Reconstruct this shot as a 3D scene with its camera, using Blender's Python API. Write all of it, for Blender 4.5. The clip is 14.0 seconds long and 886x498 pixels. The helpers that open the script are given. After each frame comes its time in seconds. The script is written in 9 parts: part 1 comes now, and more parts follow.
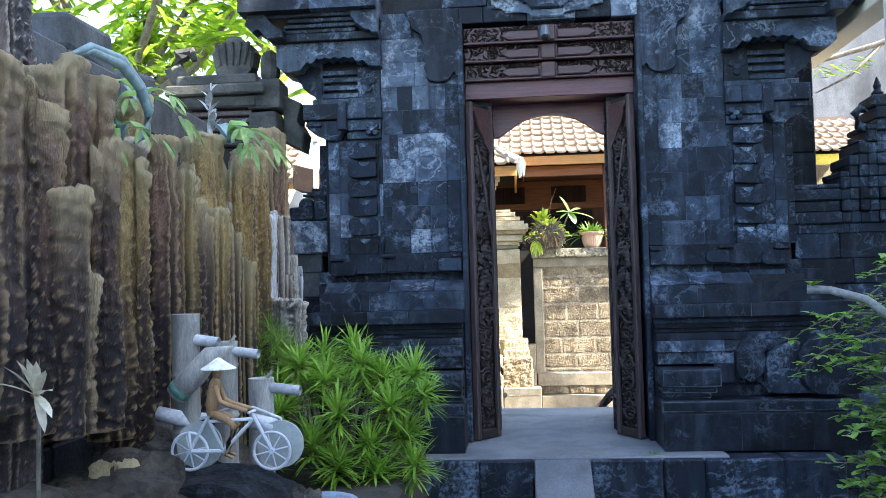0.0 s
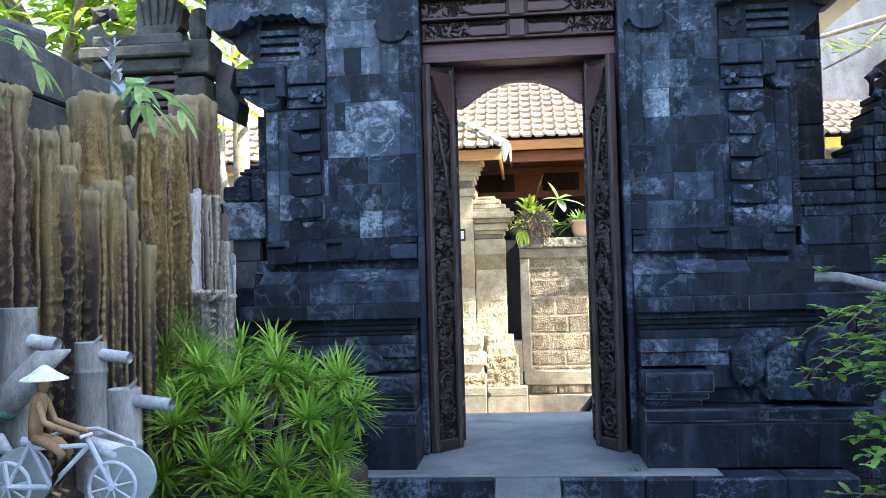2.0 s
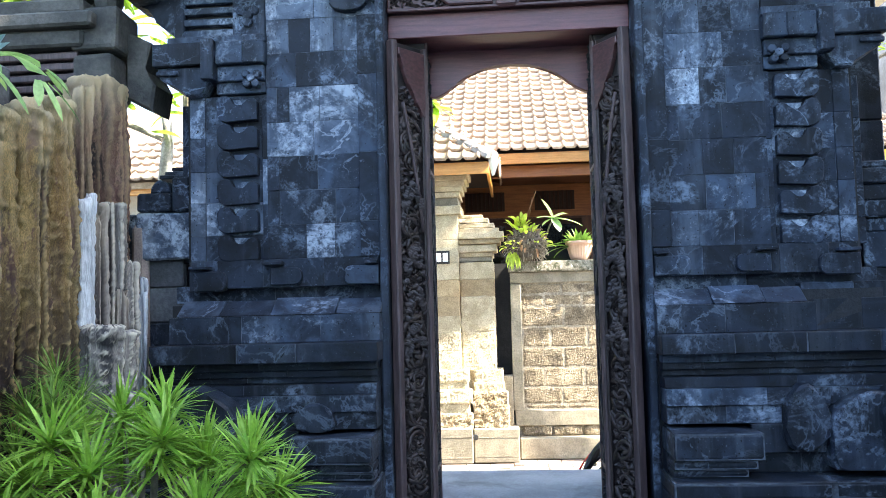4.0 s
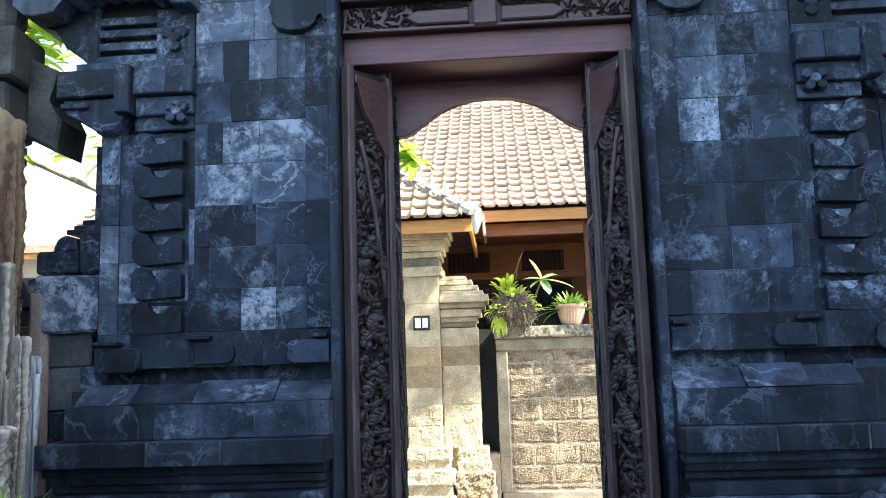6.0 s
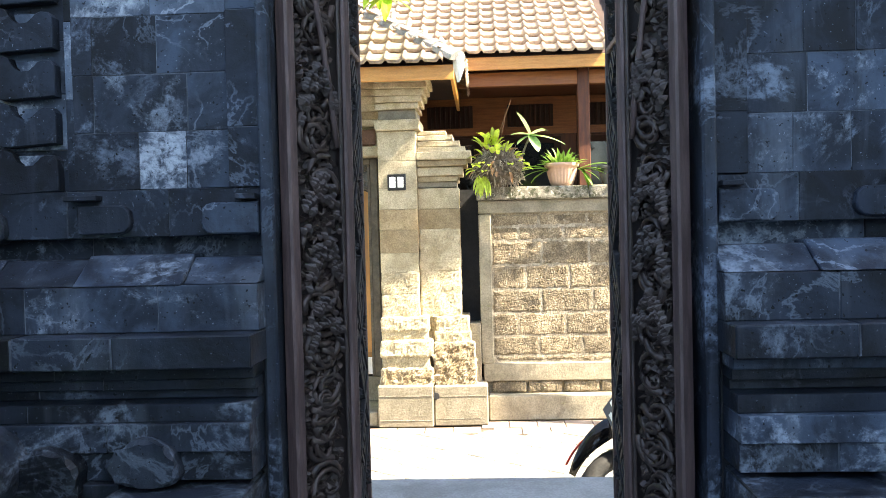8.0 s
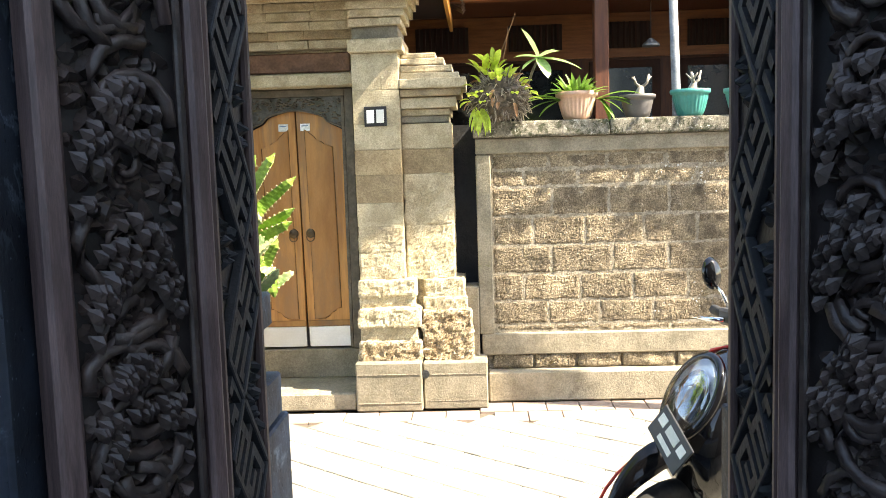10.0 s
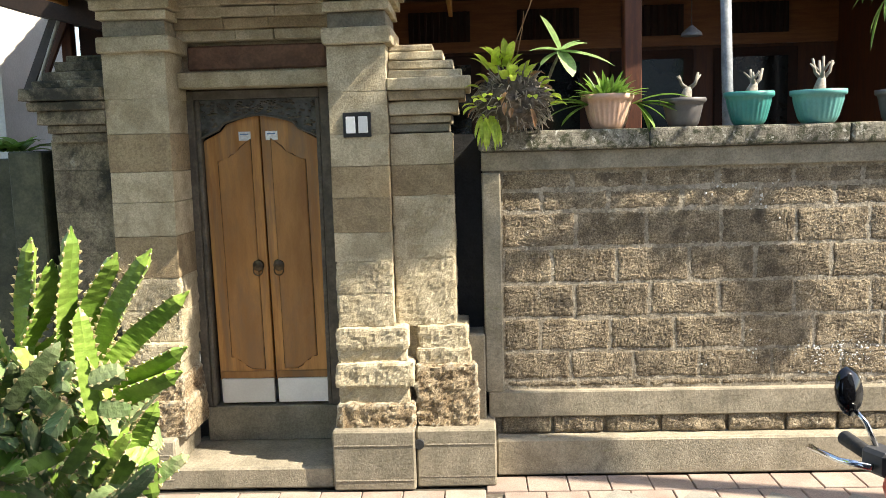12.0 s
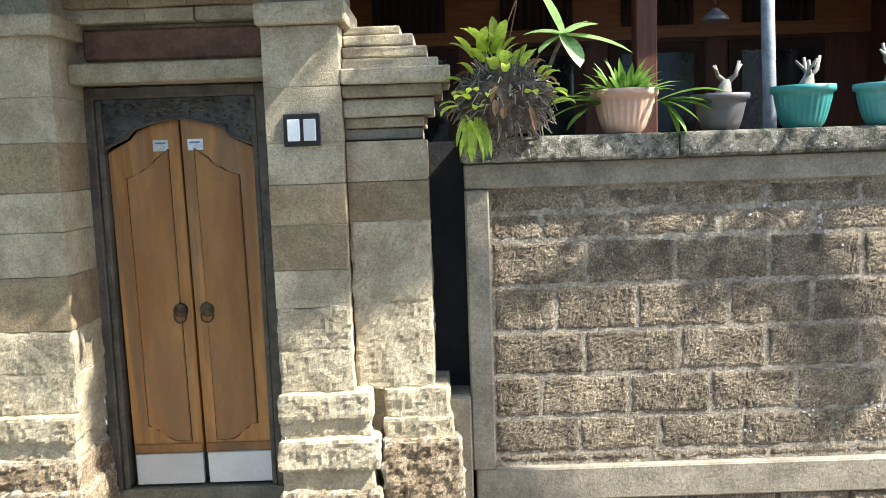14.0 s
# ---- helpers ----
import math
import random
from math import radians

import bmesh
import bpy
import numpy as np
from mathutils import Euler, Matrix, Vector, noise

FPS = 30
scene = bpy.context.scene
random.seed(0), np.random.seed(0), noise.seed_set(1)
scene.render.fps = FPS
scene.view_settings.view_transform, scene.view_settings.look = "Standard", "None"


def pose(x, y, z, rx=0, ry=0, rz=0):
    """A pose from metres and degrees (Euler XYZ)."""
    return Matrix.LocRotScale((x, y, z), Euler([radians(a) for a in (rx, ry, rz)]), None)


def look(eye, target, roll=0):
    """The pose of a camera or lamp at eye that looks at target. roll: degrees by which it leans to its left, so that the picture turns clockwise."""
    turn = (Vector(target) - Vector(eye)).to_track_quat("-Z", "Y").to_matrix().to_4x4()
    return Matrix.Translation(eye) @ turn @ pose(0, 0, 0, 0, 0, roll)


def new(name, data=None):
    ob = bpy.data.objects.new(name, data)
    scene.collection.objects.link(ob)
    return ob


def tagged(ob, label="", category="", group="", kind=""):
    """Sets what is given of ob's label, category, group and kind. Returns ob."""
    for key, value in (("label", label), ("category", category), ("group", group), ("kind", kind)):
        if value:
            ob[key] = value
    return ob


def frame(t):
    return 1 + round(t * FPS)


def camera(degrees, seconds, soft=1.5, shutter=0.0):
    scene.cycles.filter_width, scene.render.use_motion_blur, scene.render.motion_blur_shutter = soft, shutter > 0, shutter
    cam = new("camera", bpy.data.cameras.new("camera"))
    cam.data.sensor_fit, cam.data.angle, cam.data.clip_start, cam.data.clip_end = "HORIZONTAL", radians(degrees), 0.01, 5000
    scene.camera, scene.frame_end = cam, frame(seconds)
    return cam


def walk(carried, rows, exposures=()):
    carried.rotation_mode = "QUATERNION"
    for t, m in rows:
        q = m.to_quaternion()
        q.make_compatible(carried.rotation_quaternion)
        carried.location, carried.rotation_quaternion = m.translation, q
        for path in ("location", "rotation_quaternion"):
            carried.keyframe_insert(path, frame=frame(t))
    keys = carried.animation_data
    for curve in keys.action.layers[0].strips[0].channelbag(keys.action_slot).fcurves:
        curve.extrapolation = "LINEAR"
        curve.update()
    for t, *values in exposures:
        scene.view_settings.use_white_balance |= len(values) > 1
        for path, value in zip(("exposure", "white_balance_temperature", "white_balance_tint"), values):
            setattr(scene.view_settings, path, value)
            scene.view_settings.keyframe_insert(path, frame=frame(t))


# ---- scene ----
cam = camera(55.2, 14.0, soft=0.85)
METRES, EYE, TILT, LEAN, TURN = 7.0, 1.615, 0.0, 0.0, 4.9
ROWS = [
    (0.0, 0.0, 0.0, 0.0, 0.07, 2.54, 1.51),
    (0.5, 0.013, 0.0223, 0.0013, -2.29, 4.0, 1.54),
    (1.0, 0.0262, 0.043, 0.0002, -1.57, 3.63, 1.49),
    (1.5, 0.0341, 0.0666, -0.0053, 0.29, 2.76, 1.79),
    (2.0, 0.0421, 0.1007, -0.0045, 0.41, 2.16, 1.54),
    (4.5, 0.0573, 0.2747, -0.0002, -0.27, 4.11, 1.52),
    (5.0, 0.0656, 0.2968, 0.0003, 0.74, 4.16, 1.24),
    (5.5, 0.0667, 0.3238, 0.0033, 1.29, 4.44, 1.31),
    (6.0, 0.0665, 0.3486, 0.0099, -1.04, 7.97, 1.81),
    (6.5, 0.0684, 0.3724, 0.012, -0.52, 9.14, 1.5),
    (7.0, 0.0748, 0.3964, 0.0178, 0.3, 8.55, 1.07),
    (7.5, 0.0763, 0.4217, 0.0147, 1.08, 5.33, 0.99),
    (8.0, 0.0731, 0.4601, 0.0151, -2.35, -1.51, 1.44),
    (10.5, 0.0923, 0.6926, 0.0264, -2.53, -6.07, 1.82),
    (11.0, 0.0929, 0.7401, 0.0363, -2.39, -6.59, 1.99),
    (11.5, 0.0912, 0.7767, 0.0453, -3.54, -6.74, 1.94),
    (12.0, 0.0933, 0.818, 0.053, -2.97, -6.97, 1.58),
    (12.5, 0.0937, 0.8579, 0.0546, -2.82, -7.06, 1.52),
    (13.0, 0.0942, 0.8976, 0.0529, -2.58, -7.3, 1.8),
    (13.5, 0.0973, 0.9404, 0.0552, -2.56, -6.64, 1.69),
    (14.0, 0.1016, 0.9786, 0.0554, -4.88, -6.57, 1.95),
]
walk(cam, [(t, pose(0, 0, EYE, TILT, LEAN, TURN) @ pose(METRES * x, METRES * y, METRES * z, 90 + pitch, roll, yaw)) for t, x, y, z, yaw, pitch, roll in ROWS],
     exposures=[(0.0, 2.58, 6500, 10), (2.2, 2.66, 6500, 10), (4.5, 2.96, 6600, 10), (6.3, 2.62, 6700, 10), (8.2, 2.76, 7350, 10), (10.3, 2.35, 7350, 10), (11.0, 2.0, 7300, 10),
                (12.0, 1.47, 6900, 10), (13.0, 1.33, 6350, 10), (13.5, 1.46, 6200, 10), (14.0, 1.69, 6000, 10)])

# ---- light ----
SUN_FROM = Vector((1.0, -0.315, 1.1))
world = bpy.data.worlds.new("world")
scene.world = world
world.use_nodes = True
sky = world.node_tree.nodes.new("ShaderNodeTexSky")
sky.sky_type, sky.sun_disc = "NISHITA", False
sky.sun_elevation, sky.sun_rotation = math.atan2(SUN_FROM.z, math.hypot(SUN_FROM.x, SUN_FROM.y)), math.atan2(SUN_FROM.x, SUN_FROM.y)
world.node_tree.links.new(sky.outputs[0], world.node_tree.nodes["Background"].inputs[0])
world.node_tree.nodes["Background"].inputs[1].default_value = 0.15
sun = new("sun", bpy.data.lights.new("sun", "SUN"))
sun.data.energy, sun.data.angle, sun.data.color = 5.0, radians(0.5), (1.0, 0.925, 0.79)
sun.matrix_world = look((20, -5.4, 22), (0, 0, 0))


# ---- materials ----
def surface(name, c1, c2, scale=6.0, stretch=(1, 1, 1), stain=None, stain_at=(0.55, 0.72), stain_scale=None, rough=(0.7, 0.95), bump=0.35,
            grain=70.0, vary=0.2, metal=0.0, islands=False, waves=None, ridges=None, coat=0.0, stain2=None, stain2_at=(0.6, 0.75), pits=0.0, grit=0.25, across=False, veins=None, veins_at=(0.46, 0.62), worn=None, fine_w=0.4, damp=None, crag=None, crag_shade=0.4, depth=0.02):
    """A weathered surface: two tones, grain, stains with a shape of their own, relief."""
    m = bpy.data.materials.new(name)
    m.use_nodes = True
    nt = m.node_tree
    nodes, links = nt.nodes, nt.links
    bsdf = nodes["Principled BSDF"]

    def node(kind, **sets):
        n = nodes.new(kind)
        for k, v in sets.items():
            n.inputs[k].default_value = v
        return n

    co = node("ShaderNodeTexCoord")
    info = node("ShaderNodeNewGeometry") if islands else node("ShaderNodeObjectInfo")
    rnd = info.outputs["Random Per Island" if islands else "Random"]
    mul = nodes.new("ShaderNodeVectorMath")
    mul.operation = "MULTIPLY_ADD"
    comb = node("ShaderNodeCombineXYZ")
    for i in range(3):
        links.new(rnd, comb.inputs[i])
    mul.inputs[1].default_value = (17.3, 31.7, 23.1)
    links.new(comb.outputs[0], mul.inputs[0])
    links.new(co.outputs["Object"], mul.inputs[2])
    if across:
        mul.inputs[1].default_value = (0, 0, 0)
    mp = node("ShaderNodeMapping", Scale=stretch)
    links.new(mul.outputs[0], mp.inputs[0])
    at = mp.outputs[0]

    def noise_tex(sc, detail=5.0, dist=0.0, r=0.6):
        n = node("ShaderNodeTexNoise", Scale=sc, Detail=detail, Distortion=dist, Roughness=r)
        links.new(at, n.inputs["Vector"])
        return n.outputs["Fac"]

    def ramp(fac, lo, hi):
        r = nodes.new("ShaderNodeMapRange")
        r.interpolation_type = "SMOOTHSTEP"
        r.inputs[1].default_value, r.inputs[2].default_value = lo, hi
        links.new(fac, r.inputs[0])
        return r.outputs[0]

    def mix(fac, a, b, kind="MIX"):
        n = nodes.new("ShaderNodeMix")
        n.data_type, n.blend_type = "RGBA", kind
        for sock, v in ((n.inputs[0], fac), (n.inputs[6], a), (n.inputs[7], b)):
            if isinstance(v, (tuple, list)):
                sock.default_value = (*v, 1)
            elif isinstance(v, float):
                sock.default_value = v
            else:
                links.new(v, sock)
        return n.outputs[2]

    big, fine = noise_tex(scale), noise_tex(grain, 3.0)
    col = mix(ramp(big, 0.32, 0.68), c1, c2)
    g = ramp(fine, 0.36, 0.64)
    col = mix(grit, col, mix(g, (0.45, 0.45, 0.45), (1.5, 1.5, 1.5)), "MULTIPLY")
    rough_noise = None
    if crag:
        rough_noise = noise_tex(crag, 9.0, 0.2, 0.74)
        # hollows of the relief darkened, crests lightened: small shadows put into the colour
        col = mix(crag_shade, col, mix(ramp(rough_noise, 0.38, 0.58), (0.22, 0.20, 0.17), (1.3, 1.3, 1.3)), "MULTIPLY")
    if stain:
        s = ramp(noise_tex(stain_scale or scale * 0.45, 9.0, 0.35, 0.7), *stain_at)
        col = mix(s, col, stain)
    if stain2:
        s2 = ramp(noise_tex((stain_scale or scale) * 1.9, 7.0, 0.5, 0.7), *stain2_at)
        col = mix(s2, col, stain2)
    if veins:
        # thin branching mineral veins inside broad clouds
        n = noise_tex((stain_scale or scale) * 1.5, 9.0, 0.25, 0.66)
        off = nodes.new("ShaderNodeMath")
        off.operation = "SUBTRACT"
        off.inputs[1].default_value = 0.5
        links.new(n, off.inputs[0])
        ab = nodes.new("ShaderNodeMath")
        ab.operation = "ABSOLUTE"
        links.new(off.outputs[0], ab.inputs[0])
        line = ramp(ab.outputs[0], 0.028, 0.0)
        cloud = ramp(noise_tex((stain_scale or scale) * 0.6, 6.0, 0.4, 0.65), *veins_at)
        both = nodes.new("ShaderNodeMath")
        both.operation = "MULTIPLY"
        soft = nodes.new("ShaderNodeMath")
        soft.operation = "MULTIPLY"
        soft.inputs[1].default_value = 0.45
        links.new(line, soft.inputs[0])
        links.new(soft.outputs[0], both.inputs[0])
        links.new(cloud, both.inputs[1])
        col = mix(both.outputs[0], col, veins)
    if damp:
        # algae and damp that climb from the foot in ragged streaks
        lo, hi, wet = damp
        sep = node("ShaderNodeSeparateXYZ")
        links.new(co.outputs["Object"], sep.inputs[0])
        rag = nodes.new("ShaderNodeMath")
        rag.operation = "MULTIPLY_ADD"
        links.new(noise_tex(scale * 0.8, 5.0, 0.3, 0.6), rag.inputs[0])
        rag.inputs[1].default_value = -1.4
        links.new(sep.outputs[2], rag.inputs[2])
        col = mix(ramp(rag.outputs[0], hi - 0.7, lo - 0.7), col, wet)
    if worn:
        # worn pale crests
        geo = node("ShaderNodeNewGeometry")
        col = mix(ramp(geo.outputs["Pointiness"], 0.51, 0.58), col, worn)
    hsv = nodes.new("ShaderNodeHueSaturation")
    val = nodes.new("ShaderNodeMapRange")
    val.inputs[3].default_value, val.inputs[4].default_value = 1 - vary, 1 + vary
    links.new(rnd, val.inputs[0])
    links.new(val.outputs[0], hsv.inputs["Value"])
    links.new(col, hsv.inputs["Color"])
    links.new(hsv.outputs[0], bsdf.inputs["Base Color"])
    rr = nodes.new("ShaderNodeMapRange")
    rr.inputs[3].default_value, rr.inputs[4].default_value = rough
    links.new(big, rr.inputs[0])
    links.new(rr.outputs[0], bsdf.inputs["Roughness"])
    bsdf.inputs["Metallic"].default_value = metal
    if coat:
        bsdf.inputs["Coat Weight"].default_value, bsdf.inputs["Coat Roughness"].default_value = coat, 0.08
    if bump:
        height = nodes.new("ShaderNodeMath")
        height.operation = "MULTIPLY_ADD"
        links.new(fine, height.inputs[0])
        height.inputs[1].default_value = fine_w
        links.new(big, height.inputs[2])
        h = height.outputs[0]
        if crag:
            add = nodes.new("ShaderNodeMath")
            add.operation = "MULTIPLY_ADD"
            links.new(rough_noise, add.inputs[0])
            add.inputs[1].default_value = 2.2
            links.new(h, add.inputs[2])
            h = add.outputs[0]
        if waves:
            w = node("ShaderNodeTexWave", Scale=waves, Distortion=14.0, Detail=4.0)
            w.bands_direction = "Z"
            links.new(co.outputs["Object"], w.inputs["Vector"])
            add = nodes.new("ShaderNodeMath")
            add.operation = "MULTIPLY_ADD"
            links.new(w.outputs["Fac"], add.inputs[0])
            add.inputs[1].default_value = 0.3
            links.new(h, add.inputs[2])
            h = add.outputs[0]
        if ridges:
            mp2 = node("ShaderNodeMapping", Scale=ridges)
            links.new(mul.outputs[0], mp2.inputs[0])
            n2 = node("ShaderNodeTexNoise", Scale=1.0, Detail=4.0, Roughness=0.65, Distortion=0.4)
            links.new(mp2.outputs[0], n2.inputs["Vector"])
            add = nodes.new("ShaderNodeMath")
            add.operation = "MULTIPLY_ADD"
            links.new(n2.outputs["Fac"], add.inputs[0])
            add.inputs[1].default_value = 1.4
            links.new(h, add.inputs[2])
            h = add.outputs[0]
        if pits:
            v = node("ShaderNodeTexVoronoi", Scale=pits)
            links.new(at, v.inputs["Vector"])
            add = nodes.new("ShaderNodeMath")
            add.operation = "MULTIPLY_ADD"
            links.new(v.outputs["Distance"], add.inputs[0])
            add.inputs[1].default_value = 0.2
            links.new(h, add.inputs[2])
            h = add.outputs[0]
        b = node("ShaderNodeBump", Strength=bump, Distance=0.7 / crag if crag else depth)
        links.new(h, b.inputs["Height"])
        links.new(b.outputs[0], bsdf.inputs["Normal"])
    return m


def leafy(name, c1, c2, through_light=0.35):
    m = surface(name, c1, c2, scale=9, rough=(0.35, 0.55), bump=0.08, grain=40, vary=0.25, islands=True)
    nt = m.node_tree
    bsdf = nt.nodes["Principled BSDF"]
    tr = nt.nodes.new("ShaderNodeBsdfTranslucent")
    mx = nt.nodes.new("ShaderNodeMixShader")
    mx.inputs[0].default_value = through_light
    out = nt.nodes["Material Output"]
    nt.links.new(bsdf.inputs["Base Color"].links[0].from_socket, tr.inputs[0])
    nt.links.new(bsdf.outputs[0], mx.inputs[1])
    nt.links.new(tr.outputs[0], mx.inputs[2])
    nt.links.new(mx.outputs[0], out.inputs[0])
    return m


def lava(name, dark, light, chalk, crust_at, drip, vary, rough=(0.5, 0.8)):
    """Sawn black stone: cloudy body, runs of lime drawn down by rain, crusts of chalk with ragged edges, pores."""
    m = bpy.data.materials.new(name)
    m.use_nodes = True
    nodes, links = m.node_tree.nodes, m.node_tree.links
    bsdf = nodes["Principled BSDF"]
    co, info = nodes.new("ShaderNodeTexCoord"), nodes.new("ShaderNodeObjectInfo")

    def math_node(op, a, b):
        n = nodes.new("ShaderNodeMath")
        n.operation = op
        for sock, v in zip(n.inputs, (a, b)):
            if isinstance(v, (int, float)):
                sock.default_value = v
            else:
                links.new(v, sock)
        return n.outputs[0]

    def shifted(amount):
        """Object coordinates, moved from stone to stone by the given amount."""
        n = nodes.new("ShaderNodeVectorMath")
        n.operation = "MULTIPLY_ADD"
        comb = nodes.new("ShaderNodeCombineXYZ")
        for k in range(3):
            links.new(info.outputs["Random"], comb.inputs[k])
        links.new(comb.outputs[0], n.inputs[0])
        n.inputs[1].default_value = (amount, amount * 1.7, amount * 0.6)
        links.new(co.outputs["Object"], n.inputs[2])
        return n.outputs[0]

    own, whole = shifted(23.0), co.outputs["Object"]

    def cloud(at, scale, detail, r, dist=0.0, stretch=(1, 1, 1)):
        mp = nodes.new("ShaderNodeMapping")
        mp.inputs["Scale"].default_value = stretch
        links.new(at, mp.inputs[0])
        n = nodes.new("ShaderNodeTexNoise")
        n.inputs["Scale"].default_value, n.inputs["Detail"].default_value, n.inputs["Roughness"].default_value, n.inputs["Distortion"].default_value = scale, detail, r, dist
        links.new(mp.outputs[0], n.inputs["Vector"])
        return n.outputs["Fac"]

    def ramp(fac, lo, hi):
        r = nodes.new("ShaderNodeMapRange")
        r.interpolation_type = "SMOOTHSTEP"
        r.inputs[1].default_value, r.inputs[2].default_value = lo, hi
        links.new(fac, r.inputs[0])
        return r.outputs[0]

    def mix(fac, a, b):
        n = nodes.new("ShaderNodeMix")
        n.data_type = "RGBA"
        for sock, v in ((n.inputs[0], fac), (n.inputs[6], a), (n.inputs[7], b)):
            if isinstance(v, tuple):
                sock.default_value = (*v, 1)
            else:
                links.new(v, sock)
        return n.outputs[2]

    body = cloud(own, 6.0, 8.0, 0.62, 0.6)
    col = mix(ramp(body, 0.36, 0.66), dark, light)
    # rain runs, long and soft
    runs = math_node("MULTIPLY", ramp(cloud(whole, 1.0, 5.0, 0.6, 0.25, (9, 9, 1.1)), 0.50, 0.70), drip)
    col = mix(runs, col, tuple(min(1.0, 0.55 * c) for c in chalk))
    # crusts: broad ragged patches, crumbled by a finer noise
    field = cloud(whole, 2.7, 10.0, 0.68, 0.9)
    crumble = cloud(whole, 34.0, 6.0, 0.7, 0.3)
    crust = math_node("MULTIPLY", ramp(math_node("ADD", field, math_node("MULTIPLY", crumble, 0.16)), crust_at + 0.05, crust_at + 0.19), ramp(crumble, 0.36, 0.60))
    crust = math_node("MULTIPLY", crust, 0.85)
    col = mix(crust, col, chalk)
    # hair veins
    vein = math_node("ABSOLUTE", math_node("SUBTRACT", cloud(own, 4.2, 8.0, 0.62, 0.5), 0.5), 0.0)
    line = math_node("MULTIPLY", math_node("MULTIPLY", ramp(vein, 0.022, 0.0), ramp(cloud(whole, 1.9, 4.0, 0.6), 0.45, 0.60)), 0.42)
    col = mix(line, col, chalk)
    # pores and specks
    pores = ramp(cloud(own, 85.0, 2.0, 0.5), 0.66, 0.72)
    col = mix(pores, col, tuple(0.35 * c for c in dark))
    specks = math_node("MULTIPLY", ramp(cloud(own, 150.0, 1.0, 0.5), 0.73, 0.77), 0.5)
    col = mix(specks, col, chalk)
    hsv, val = nodes.new("ShaderNodeHueSaturation"), nodes.new("ShaderNodeMapRange")
    val.inputs[3].default_value, val.inputs[4].default_value = 1 - vary, 1 + vary
    links.new(info.outputs["Random"], val.inputs[0])
    links.new(val.outputs[0], hsv.inputs["Value"])
    links.new(col, hsv.inputs["Color"])
    links.new(hsv.outputs[0], bsdf.inputs["Base Color"])
    rr = nodes.new("ShaderNodeMapRange")
    rr.inputs[3].default_value, rr.inputs[4].default_value = rough
    links.new(math_node("ADD", body, math_node("MULTIPLY", crust, 0.5)), rr.inputs[0])
    links.new(rr.outputs[0], bsdf.inputs["Roughness"])
    bsdf.inputs["Specular IOR Level"].default_value = 0.28
    height = math_node("ADD", math_node("MULTIPLY", cloud(own, 60.0, 5.0, 0.7), 0.5), math_node("SUBTRACT", math_node("MULTIPLY", crust, 0.5), math_node("MULTIPLY", pores, 0.7)))
    b = nodes.new("ShaderNodeBump")
    b.inputs["Strength"].default_value, b.inputs["Distance"].default_value = 0.3, 0.012
    links.new(height, b.inputs["Height"])
    links.new(b.outputs[0], bsdf.inputs["Normal"])
    return m


LAVA = lava("black_lava_stone", (0.0042, 0.0064, 0.0106), (0.0168, 0.0250, 0.0400), (0.18, 0.23, 0.30), 0.56, 0.26, 0.4)
LAVA_MID = lava("blue_grey_lava_stone", (0.0105, 0.0158, 0.0258), (0.044, 0.064, 0.096), (0.26, 0.315, 0.385), 0.54, 0.34, 0.25)
LAVA_PALE = lava("pale_lava_stone", (0.028, 0.040, 0.060), (0.098, 0.130, 0.178), (0.44, 0.50, 0.57), 0.51, 0.45, 0.2)
LAVA_DAMP = lava("damp_black_lava_stone", (0.0035, 0.0053, 0.0088), (0.0155, 0.0232, 0.0375), (0.145, 0.18, 0.225), 0.58, 0.3, 0.35, (0.42, 0.7))
LAVA_LINE = surface("pale_lime_joint", (0.04, 0.05, 0.063), (0.13, 0.155, 0.19), 7, stain=(0.012, 0.015, 0.02), stain_at=(0.45, 0.6), bump=0.3, across=True)
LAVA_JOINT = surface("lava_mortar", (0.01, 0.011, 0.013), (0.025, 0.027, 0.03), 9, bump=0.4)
SANDSTONE = surface("sandstone", (0.36, 0.30, 0.195), (0.52, 0.45, 0.315), 7, stain=(0.14, 0.115, 0.08), stain_at=(0.56, 0.75), rough=(0.85, 1.0), bump=0.6, grain=110, vary=0.07,
                    grit=0.22, crag=60, crag_shade=0.22, stain2=(0.46, 0.41, 0.30), stain2_at=(0.6, 0.75), stain_scale=2.2)
SANDSTONE_BROWN = surface("brown_sandstone", (0.25, 0.185, 0.105), (0.36, 0.28, 0.17), 7, stain=(0.14, 0.105, 0.065), rough=(0.85, 1.0), bump=0.5, grain=110, vary=0.12, grit=0.22, crag=60, crag_shade=0.25, stain_scale=2.2)
ROUGH_BLOCK = surface("rough_sandstone_block", (0.16, 0.125, 0.082), (0.35, 0.285, 0.195), 10, stain=(0.085, 0.068, 0.047), stain_at=(0.5, 0.68), rough=(0.9, 1.0), bump=1.0, grain=105,
                      vary=0.2, grit=0.5, crag=85, crag_shade=0.55, stain2=(0.46, 0.41, 0.32), stain2_at=(0.60, 0.72))
WALL_MORTAR = surface("grey_mortar", (0.225, 0.195, 0.148), (0.36, 0.315, 0.245), 8, stain=(0.15, 0.13, 0.10), rough=(0.9, 1.0), bump=0.6, grain=60, grit=0.4, crag=40)
RENDER_GREY = surface("grey_cement_render", (0.21, 0.185, 0.135), (0.32, 0.28, 0.21), 5, stain=(0.12, 0.105, 0.08), stain_at=(0.55, 0.75), rough=(0.85, 1.0), bump=0.35, grain=90,
                      stain2=(0.16, 0.165, 0.07), stain2_at=(0.62, 0.76), grit=0.22, crag=50, crag_shade=0.2, stain_scale=2.0)
